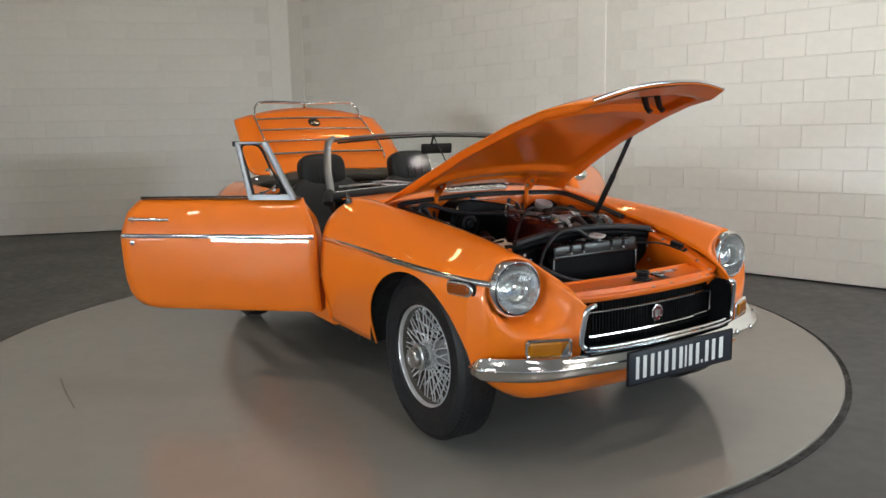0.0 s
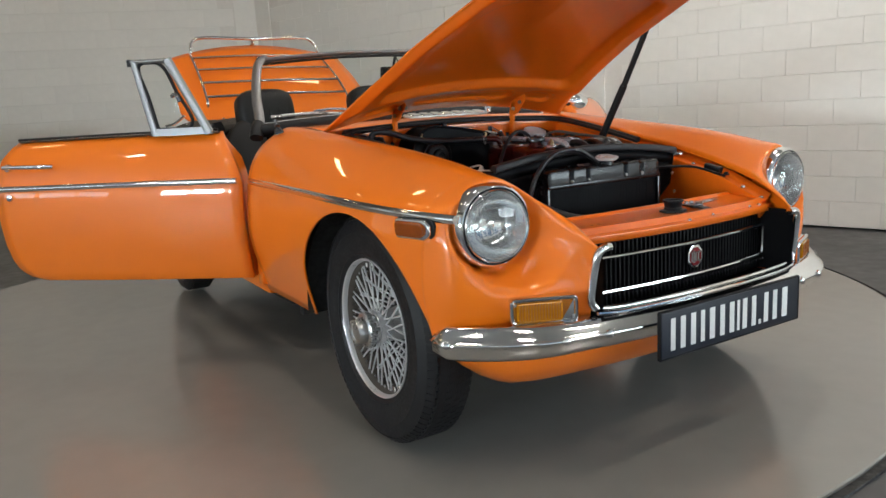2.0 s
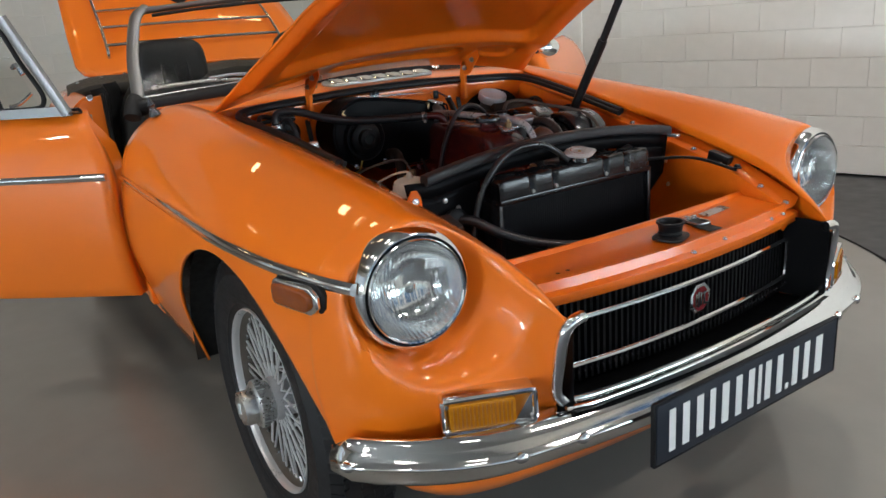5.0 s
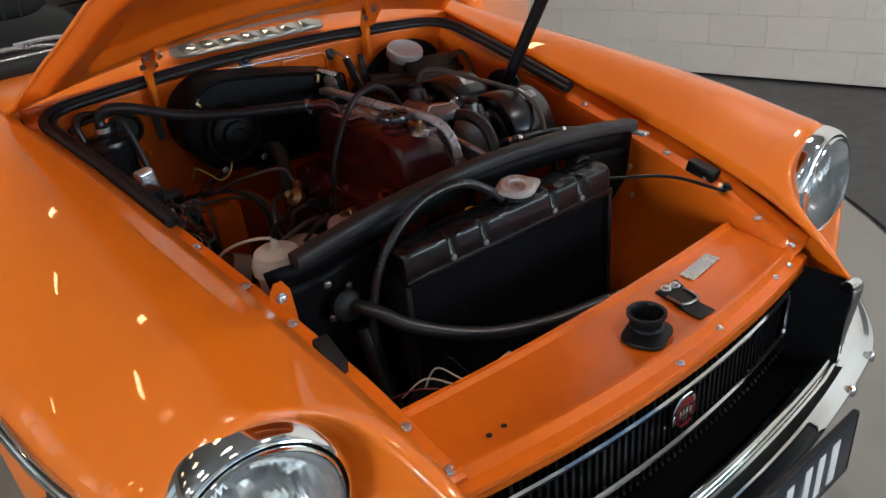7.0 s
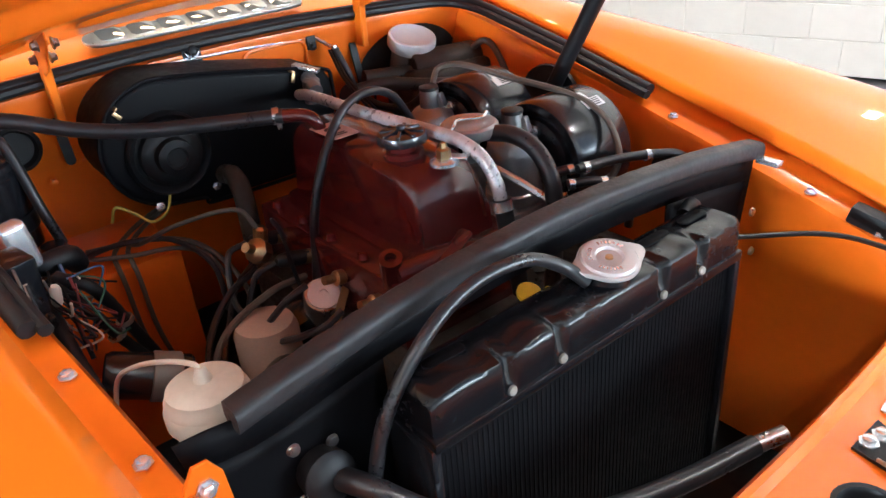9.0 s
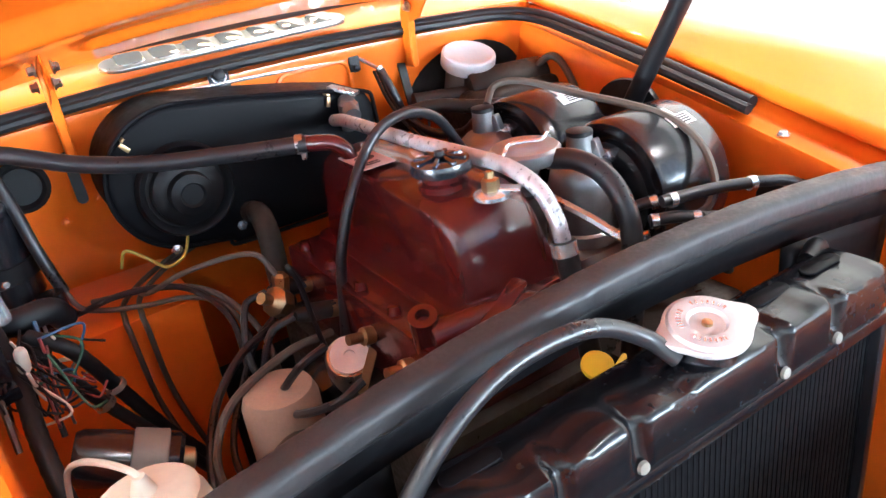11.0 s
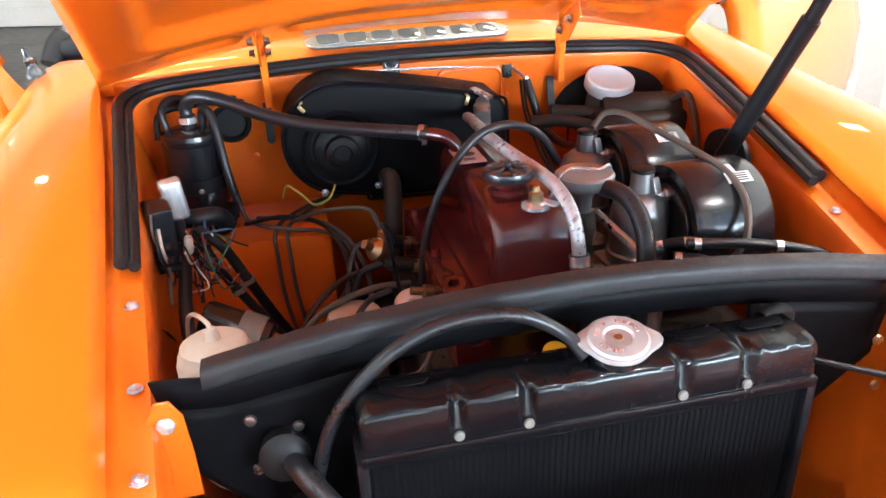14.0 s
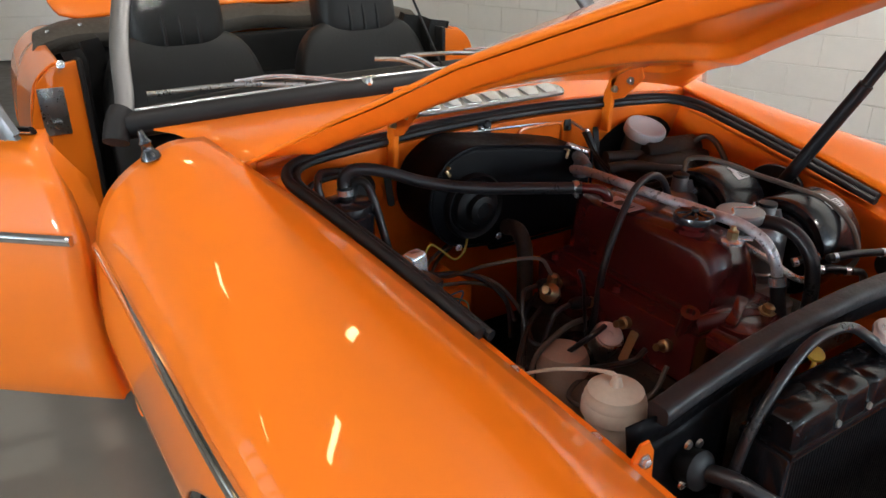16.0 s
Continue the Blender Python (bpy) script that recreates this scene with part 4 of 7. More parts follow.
for side in (-1, 1):
    part("recess_side", grid([[(x, side * (0.350 + 0.006 * (x > 0.5)), z) for z in (0.40, 0.48, 0.576)] for x in (0.455, 0.51, 0.565)]), GRILLEBLACK, gr)
low = bmesh.new()
for k in range(52):
    y = -0.335 + 0.67 * k / 51
    mesh_from(low, box(0.004, 0.0030, 0.006, pose(0.500 + bowg(y), y, 0.4325, 0, -20, 0), 0.001, 1))
part("mesh_teeth", low, SATIN, gr, "row of small dark grille teeth", smooth=False)
# bright surround of the mouth
sr = [(0.566, -0.335, 0.574), (0.568, -0.358, 0.572), (0.564, -0.372, 0.555), (0.556, -0.378, 0.50), (0.550, -0.378, 0.450), (0.553, -0.368, 0.432)]
low = [(0.549, -0.368, 0.430), (0.560, -0.30, 0.425), (0.572, -0.15, 0.423), (0.577, 0, 0.423)]
for side in (1, -1):
    part("mouth_trim", tube([(x, side * y, z) for x, y, z in sr], 0.0105, 10, 40), CHROME, gr, "bright trim round the grille mouth")
part("lower_lip", tube([(x + 0.010, y, z - 0.009) for x, y, z in low] + [(x + 0.010, -y, z - 0.009) for x, y, z in reversed(low[:-1])], 0.0045, 8, 60), CHROME, gr, "second bright line of the grille sill")
part("lower_rail", tube(low + [(x, -y, z) for x, y, z in reversed(low[:-1])], 0.0062, 10, 60), CHROME, gr, "bright lower grille rail")

# bumper and plate
def bumper_x(y):
    return 0.605 - 0.045 * (y / 0.45) ** 2 - 0.115 * max(0, (abs(y) - 0.45) / 0.26) ** 2


rows = []
for u in np.linspace(-1, 1, 61):
    y = 0.708 * math.copysign(abs(u) ** 0.9, u)
    x = bumper_x(y)
    e = 0.5 + 0.5 * math.sqrt(max(0.0, 1 - max(0, (abs(u) - 0.965) / 0.035) ** 2))
    tang = Vector((bumper_x(y + 0.002) - bumper_x(y - 0.002), 0.004, 0)).normalized()
    n = Vector((tang.y, -tang.x, 0))
    prof = [(-0.048, 0.035), (-0.034, 0.0375), (-0.024, 0.0365), (-0.012, 0.031), (0.000, 0.021), (0.0085, 0.0105), (0.0125, 0.0065), (0.0170, 0.0050), (0.0180, 0.001), (0.0165, -0.0035), (0.0120, -0.0055), (0.0090, -0.010), (0.0050, -0.022), (-0.003, -0.033), (-0.016, -0.041), (-0.030, -0.042)]
    inset = 1 - 0.55 * min(max((abs(y) - 0.40) / 0.20, 0), 1)
    rows.append([(x + n.x * a * (inset if a < 0 else 1), y + n.y * a * (inset if a < 0 else 1), 0.378 + b * e) for a, b in ((a * (2 * e - 1) if a > 0 else a, b) for a, b in prof)])
bumper = solid(part("front_bumper", grid(rows), CHROME, car, "chrome front bumper blade with ribbed centre line", angle=70), 0.003)
for y in (-0.685, -0.468, -0.36, 0.36, 0.468, 0.685):
    x = bumper_x(y)
    d = Vector((0.004, -(bumper_x(y + 0.002) - bumper_x(y - 0.002)), 0)).normalized()
    part("bumper_bolt", lathe([(0.012, 0.0), (0.012, 0.004), (0.008, 0.008), (0, 0.009)], 16, axis(Vector((x, y, 0.379)) + d * 0.0155, d)), CHROME, bumper)
plate = part("number_plate", box(0.008, 0.52, 0.110, pose(0.636, 0.013, 0.357), 0.003, 2), PLATE, car, "dark blue number plate with raised white bars")
y0 = -0.225
for k, w in enumerate((0.030, 0.033, 0.033, 0.028, 0.036, 0.033, 0.033, 0.011, 0.033, 0.033, 0.011, 0.033, 0.034, 0.042)):
    h = 0.078 if k != 10 else 0.012
    part("plate_bar", box(0.002, max(w * 0.5, 0.009), h, pose(0.6408, y0 + w / 2, 0.318 + h / 2), 0.0006, 1), WHITE, plate)
    y0 += w + 0.0028
part("plate_edge", join(box(0.010, 0.528, 0.006, pose(0.635, 0.013, 0.414), 0.002, 1), box(0.010, 0.528, 0.006, pose(0.635, 0.013, 0.300), 0.002, 1), box(0.010, 0.006, 0.118, pose(0.635, -0.250, 0.357), 0.002, 1), box(0.010, 0.006, 0.118, pose(0.635, 0.276, 0.357), 0.002, 1)), SATIN, plate)

# valance under the bumper
rows = []
for f in np.linspace(-1, 1, 41):
    y = 0.69 * f
    x0 = 0.505 - 0.03 * (y / 0.4) ** 2 - 0.075 * max(0, (abs(y) - 0.42) / 0.24) ** 2
    lift = min(max((abs(y) - 0.50) / 0.19, 0), 1) ** 2
    rows.append([(x0 + a, y * b, 0.385 - (0.385 - c) * (1 - 0.86 * lift)) for a, b, c in ((0.045, 1, 0.385), (0.045, 1, 0.335), (0.030, 1, 0.292), (0.002, 0.985, 0.258), (-0.04, 0.97, 0.238), (-0.10, 0.95, 0.230))])
solid(part("front_valance", grid(rows), PAINT, car, "orange valance below the bumper"), 0.004)

# headlamps
SILVERED = mat("silvered", (0.92, 0.92, 0.92), 0.10, 0.90, 0.03, 30)
nt = SILVERED.node_tree
tc, wv, bp = nt.nodes.new("ShaderNodeTexCoord"), nt.nodes.new("ShaderNodeTexWave"), nt.nodes.new("ShaderNodeBump")
wv.bands_direction, wv.inputs["Scale"].default_value, wv.inputs["Distortion"].default_value = 'Y', 42, 0.4
bp.inputs["Strength"].default_value, bp.inputs["Distance"].default_value = 0.12, 0.002
nt.links.new(tc.outputs["Object"], wv.inputs["Vector"])
nt.links.new(wv.outputs["Fac"], bp.inputs["Height"])
nt.links.new(bp.outputs[0], nt.nodes["Principled BSDF"].inputs["Normal"])
LENS = clear_pane("lamp_lens")
LENS.node_tree.nodes["Fresnel"].inputs[0].default_value = 1.5


def headlamp(side):
    h = empty("headlamp", car)
    h["label"] = "round chrome-ringed sealed-beam headlamp"
    m = axis((0.389, side * 0.541, 0.632), (1, side * 0.06, 0.02)) @ Matrix.Scale(0.925, 4)
    part("ring", lathe([(0.100, -0.060), (0.1085, -0.020), (0.1090, 0.0), (0.1080, 0.014), (0.1050, 0.026), (0.1000, 0.034), (0.0965, 0.0355), (0.0955, 0.033)], 72, m, False), CHROME, h, "broad chrome headlamp ring")
    part("gasket", lathe([(0.0962, 0.034), (0.0945, 0.029), (0.0920, 0.030)], 64, m, False), SATIN, h, "black rubber ring")
    part("retaining_rim", lathe([(0.0925, 0.030), (0.0918, 0.037), (0.0895, 0.040), (0.0872, 0.0385), (0.0868, 0.032)], 64, m, False), CHROME, h, "slim bright retaining rim")
    part("reflector", lathe([(0.0870, 0.034), (0.082, 0.016), (0.068, -0.010), (0.045, -0.030), (0.022, -0.040), (0.0, -0.043)], 56, m, False), SILVERED, h, "silvered fluted reflector")
    part("bulb_shield", lathe([(0.013, -0.030), (0.015, -0.008), (0.010, 0.006), (0, 0.008)], 20, m), SILVERED, h)
    gb = lathe([(0.0872, 0.036), (0.080, 0.0440), (0.060, 0.052), (0.035, 0.0565), (0.0, 0.058)], 56, m, False)
    part("lens", gb, LENS, h, "clear domed glass lens").visible_shadow = False


headlamp(-1)
headlamp(1)

# indicator lamps and side markers
MARKER = mat("marker_lens", (0.24, 0.050, 0.004), 0.10, 0, 0.1, 60, coat=0.5)


def indicator(side):
    i = empty("indicator_lamp", car)
    i["label"] = "rectangular amber indicator lamp in a chrome bezel"
    p0, p1 = Vector((0.468, side * 0.540, 0)), Vector((0.530, side * 0.400, 0))
    d = (p1 - p0).normalized()
    n = Vector((d.y, -d.x, 0)) if side < 0 else Vector((-d.y, d.x, 0))
    if n.x < 0:
        n = -n
    mid = (p0 + p1) / 2 + Vector((0, 0, 0.441))
    w = (p1 - p0).length
    m = Matrix((( d.x, 0, n.x, mid.x), (d.y, 0, n.y, mid.y), (0, 1, 0, mid.z), (0, 0, 0, 1))) @ pose(-0.009, 0, 0.034)
    outline = rounded(w - 0.006, 0.054, 0.008, 2)
    part("bezel", join(slab(rounded(w, 0.060, 0.008), 0.056, m @ pose(0, 0, -0.078), 0.003), tube([m @ Vector((a, b, -0.016)) for a, b in outline + [outline[0]]], 0.0055, 8, 80)), CHROME, i, "chrome bezel")
    part("inboard_facet", slab([(w / 2 - 0.036, -0.023), (w / 2 - 0.008, -0.023), (w / 2 - 0.008, 0.023)], 0.004, m @ pose(0, 0, -0.018), 0.001), CHROME, i, "bright triangular end facet")
    part("backing", slab(rounded(w - 0.018, 0.046, 0.005), 0.003, m @ pose(0, 0, -0.0215)), AMBERBACK, i)
    part("amber_lens", slab(rounded(w - 0.046, 0.044, 0.006), 0.011, m @ pose(-0.012, 0, -0.0185), 0.004), AMBER, i, "amber plastic lens").visible_shadow = False
    for k in range(15):
        t = box(0.0026, 0.036, 0.003, m @ pose(-0.058 + 0.0066 * k, 0, -0.0075))
        part("lens_rib", t, AMBERBACK, i)
    for e in (-1, 1):
        part("lens_screw", lathe([(0.0035, 0), (0.003, 0.002), (0, 0.0025)], 10, m @ pose(e * (w / 2 - 0.008), -0.018 * e, -0.013)), STEEL, i)


indicator(-1)
indicator(1)
for side in (-1, 1):
    m = Matrix.Translation((0.300, side * 0.688, 0.633)) @ Matrix(((1, 0, 0, 0), (0, 0, side, 0), (0, 1, 0, 0), (0, 0, 0, 1))) @ pose(0, 0, 0, 0, 14, 0)
    sm = empty("side_marker", car)
    sm["label"] = "amber side marker lamp with chrome surround"
    hexa = [(0.057, -0.009), (0.057, 0.009), (0.051, 0.016), (0.038, 0.0235), (-0.048, 0.0235), (-0.055, 0.020), (-0.058, 0.012), (-0.058, -0.012), (-0.055, -0.020), (-0.048, -0.0235), (0.038, -0.0235), (0.051, -0.016)]
    part("gasket", slab([(a * 1.07 + 0.002, b * 1.16) for a, b in hexa], 0.012, m @ pose(0, 0, -0.010), 0.003), SATIN, sm, "black rubber base")
    part("bezel", slab(hexa, 0.012, m @ pose(0, 0, 0.001), 0.004, 3), CHROME, sm, "slim chrome bezel")
    part("marker_lens", slab([(a * 0.86 - 0.003, b * 0.78) for a, b in hexa], 0.012, m @ pose(0, 0, 0.0075), 0.006, 3), MARKER, sm, "dark amber domed lens")

# bright waist strips
def strip(pts, parent, out):
    """A convex bright moulding along pts, standing out along out."""
    line = [Vector(p) for p in spline(pts, 48)]
    out = Vector(out).normalized()
    rows = []
    for k, p in enumerate(line):
        t = (line[min(k + 1, 47)] - line[max(k - 1, 0)]).normalized()
        up = out.cross(t).normalized()
        if up.z < 0:
            up = -up
        rows.append([tuple(p + out * a + up * b) for a, b in ((-0.006, -0.0095), (0.001, -0.0100), (0.004, -0.0075), (0.0062, -0.0025), (0.0065, 0.0020), (0.0045, 0.0070), (0.001, 0.0100), (-0.006, 0.0095))])
    bm = grid(rows)
    for row in (rows[0], rows[-1]):
        bm.faces.new([bm.verts.new(p) for p in row])
    return part("waist_strip", bm, CHROME, parent, "bright metal waist strip")


for side in (-1, 1):
    pts = []
    for x in np.linspace(-0.765, 0.405, 20):
        if x < 0.33:
            y, z = section(x)[3]
        else:
            f = (x - 0.33) / 0.07
            y, z = 0.672 - 0.030 * f, 0.662 - 0.004 * f
        pts.append((x, side * (y + 0.004), z))
    strip(pts, car, (0.06, side, 0.22))

# aerial base
part("aerial_base", join(lathe([(0.017, -0.004), (0.015, 0.004), (0.010, 0.010), (0.0085, 0.020), (0.0105, 0.024), (0.007, 0.030), (0.004, 0.045), (0, 0.047)], 20, pose(-0.700, -0.640, 0.852, 12, 0, 0))), DARKCHROME, car, "chrome aerial base, mast retracted")

# door, swung open
HX, HY, DOORA = -0.794, -0.735, 47.8
door = empty("door", car)
door["label"] = "orange door standing open, with quarter light"
DM = Matrix.Translation((HX, HY, 0)) @ pose(0, 0, 0, 0, 0, DOORA)


def door_out(z):
    """How far the skin lies out of the hinge line, at height z."""
    return float(np.interp(z, [0.335, 0.36, 0.45, 0.56, 0.69, 0.76, 0.81, 0.845, 0.865], [-0.020, -0.008, 0.008, 0.017, 0.012, -0.004, -0.022, -0.045, -0.075]))


def door_ends(z):
    rear = float(np.interp(z, [0.335, 0.340, 0.352, 0.38, 0.44, 0.69, 0.80, 0.865], [0.87, 0.90, 0.935, 0.972, 1.002, 1.016, 0.990, 0.940]))
    front = float(np.interp(z, [0.335, 0.5, 0.69, 0.75, 0.80, 0.865], [0.028, 0.028, 0.026, 0.044, 0.070, 0.112]))
    return front, rear


zs = [0.335, 0.338, 0.343, 0.352, 0.365, 0.385, 0.42, 0.48, 0.56, 0.63, 0.69, 0.73, 0.77, 0.80, 0.825, 0.845, 0.857, 0.865]
rows = []
for z in zs:
    a, b = door_ends(z)
    rows.append([tuple(DM @ Vector((-u, -door_out(z) - 0.008 * math.sin(math.pi * (u - a) / (b - a)), z))) for u in np.linspace(a, b, 25)])
solid(part("door_skin", grid(rows), PAINT, door, "glossy orange door skin", angle=60), 0.03, -1)
# inner shell and trim
rows = []
for z in zs[::2] + [0.865]:
    a, b = door_ends(z)
    rows.append([tuple(DM @ Vector((-u, 0.075, z))) for u in np.linspace(a + 0.02, b - 0.01, 9)])
part("door_trim", grid(rows), LEATHER, door, "black vinyl inner door trim")
rows = []
for z in zs:
    a, b = door_ends(z)
    rows.append([tuple(DM @ Vector((-(a + 0.005), -door_out(z) + 0.005 + d * min(1, (0.870 - z) / 0.10), z))) for d in (0.0, 0.03, 0.06, 0.080)])
part("door_front_edge", grid(rows), PAINT, door)
rows = []
for z in zs:
    a, b = door_ends(z)
    rows.append([tuple(DM @ Vector((-(b - 0.006), -door_out(z) + d, z))) for d in (0.005, 0.03, 0.06, 0.085)])
part("door_rear_edge", grid(rows), PAINT, door)
part("check_strap", between(-0.82, -0.78, -0.745, -0.70, 0.50, 0.52, 0.003), STEEL, door)
strip([DM @ Vector((-u, -door_out(0.693) - 0.008, 0.693)) for u in np.linspace(0.036, 1.005, 8)], door, DM.to_3x3() @ Vector((0, -1, 0.10)))
part("cap_rail", tube([DM @ Vector((-0.12, 0.055, 0.868)), DM @ Vector((-0.5, 0.05, 0.869)), DM @ Vector((-0.93, 0.055, 0.866))], 0.012, 8, 20, 0.5), SATIN, door, "black door capping")
part("sill_bead", tube([DM @ Vector((-0.12, 0.052, 0.868)), DM @ Vector((-0.5, 0.046, 0.870)), DM @ Vector((-0.93, 0.052, 0.866))], 0.0045, 8, 20), CHROME, door)
hm = lambda u, o, z: DM @ Vector((-u, -door_out(z) - o, z))
handle = part("door_handle", join(tube([hm(0.765, 0.010, 0.768), hm(0.790, 0.030, 0.770), hm(0.880, 0.034, 0.772), hm(0.955, 0.026, 0.772), hm(0.965, 0.008, 0.770)], 0.0095, 10, 40, 0.8), lathe([(0.015, 0), (0.013, 0.012), (0, 0.014)], 16, axis(hm(0.950, 0.006, 0.770), DM.to_3x3() @ Vector((0, -1, 0))))), CHROME, door, "chrome pull door handle")
part("door_lock", lathe([(0.013, 0), (0.012, 0.006), (0.006, 0.008), (0, 0.007)], 20, axis(hm(0.950, 0.004, 0.660), DM.to_3x3() @ Vector((0, -1, 0)))), CHROME, door, "chrome key lock")
# quarter light
v = lambda u, z, o=0.0: DM @ Vector((-u, 0.030 + o, z))
vf = empty("quarter_light", door)
vf["label"] = "quarter light in a bright metal frame"
part("quarter_post", tube([v(0.352, 0.862), v(0.402, 1.122)], 0.016, 8, 8, 0.6), GREYALU, vf)
part("quarter_rail", tube([v(0.412, 1.120), v(0.275, 1.118)], 0.011, 8, 8, 0.7), GREYALU, vf)
part("quarter_stop", lathe([(0.010, -0.012), (0.010, 0.012), (0, 0.012)], 10, axis(v(0.418, 1.118), (0, 0, 1))), SATIN, vf)
part("quarter_rake", tube([v(0.272, 1.122), v(0.142, 0.862)], 0.018, 8, 8, 0.6), GREYALU, vf)
part("quarter_base", slab([(-0.130, 0.858), (-0.362, 0.858), (-0.356, 0.884), (-0.150, 0.884)], 0.014, DM @ Matrix.Translation((0, 0.037, 0)) @ Matrix(((1, 0, 0, 0), (0, 0, -1, 0), (0, 1, 0, 0), (0, 0, 0, 1)))), GREYALU, vf)
part("quarter_seal", tube([v(0.338, 0.884), v(0.360, 0.99), v(0.384, 1.106), v(0.300, 1.106), v(0.245, 1.0), v(0.204, 0.922), v(0.208, 0.892), v(0.235, 0.882), v(0.335, 0.882)], 0.0065, 8, 110), RUBBER, vf)
qp = part("quarter_pane", grid([[v(0.338, 0.884), v(0.22, 0.884)], [v(0.384, 1.106), v(0.300, 1.106)]]), PANE, vf, "clear quarter light glass")
qp.visible_shadow = False
part("quarter_catch", tube([v(0.262, 0.995, -0.015), v(0.245, 1.0, -0.02), v(0.232, 0.975, -0.02)], 0.007, 8, 10), CHROME, vf)
part("quarter_lever", tube([v(0.30, 0.893, -0.01), v(0.26, 0.90, -0.02), v(0.222, 0.925, -0.015)], 0.005, 8, 12), CHROME, vf)

# far door mirror
mr = empty("door_mirror", car)
mr["label"] = "chrome door mirror on a curved arm"
part("mirror_arm", tube([(-0.915, 0.862, 0.83), (-0.905, 0.866, 0.858), (-0.88, 0.862, 0.878), (-0.862, 0.857, 0.893)], 0.008, 10, 20), CHROME, mr)
part("mirror_head", lathe([(0.0, 0.034), (0.016, 0.032), (0.030, 0.025), (0.040, 0.012), (0.043, 0.0), (0.042, -0.003), (0.0, -0.003)], 40, pose(-0.866, 0.8575, 0.897, 0, 0, -8) @ Matrix(((0, 0, 1, 0), (1.4, 0, 0, 0), (0, 0.86, 0, 0), (0, 0, 0, 1))), False), CHROME, mr, "domed chrome mirror shell")
part("mirror_glass", box(0.002, 0.090, 0.052, pose(-0.8705, 0.8575, 0.897, 0, 0, -8)), MIRROR, mr)
# far door, open
fd = empty("door", car)
fd["label"] = "orange door on the far side, standing open"
FM = Matrix.Translation((-0.794, 0.735, 0)) @ pose(0, 0, 0, 0, 0, -52)
rows = []
for z in zs:
    a, b = door_ends(z)
    rows.append([tuple(FM @ Vector((-u, door_out(z) + 0.008 * math.sin(math.pi * (u - a) / (b - a)), z))) for u in np.linspace(a, b, 15)])
solid(part("door_skin", grid(rows), PAINT, fd, "glossy orange door skin", angle=60), 0.06, 1)
fv = lambda u, z: FM @ Vector((-u, -0.05, z))
part("cap_rail", tube([fv(0.09, 0.868), fv(0.5, 0.869), fv(0.9, 0.866)], 0.018, 8, 20, 0.5), SATIN, fd)
part("quarter_frame", tube([fv(0.300, 0.872), fv(0.352, 1.122), fv(0.345, 1.127), fv(0.226, 1.122), fv(0.216, 1.112), fv(0.09, 0.875), fv(0.10, 0.872), fv(0.30, 0.873)], 0.011, 8, 90), GREYALU, fd)
qf = part("quarter_pane", grid([[fv(0.295, 0.885), fv(0.11, 0.885)], [fv(0.342, 1.115), fv(0.23, 1.113)]]), PANE, fd)
qf.visible_shadow = False

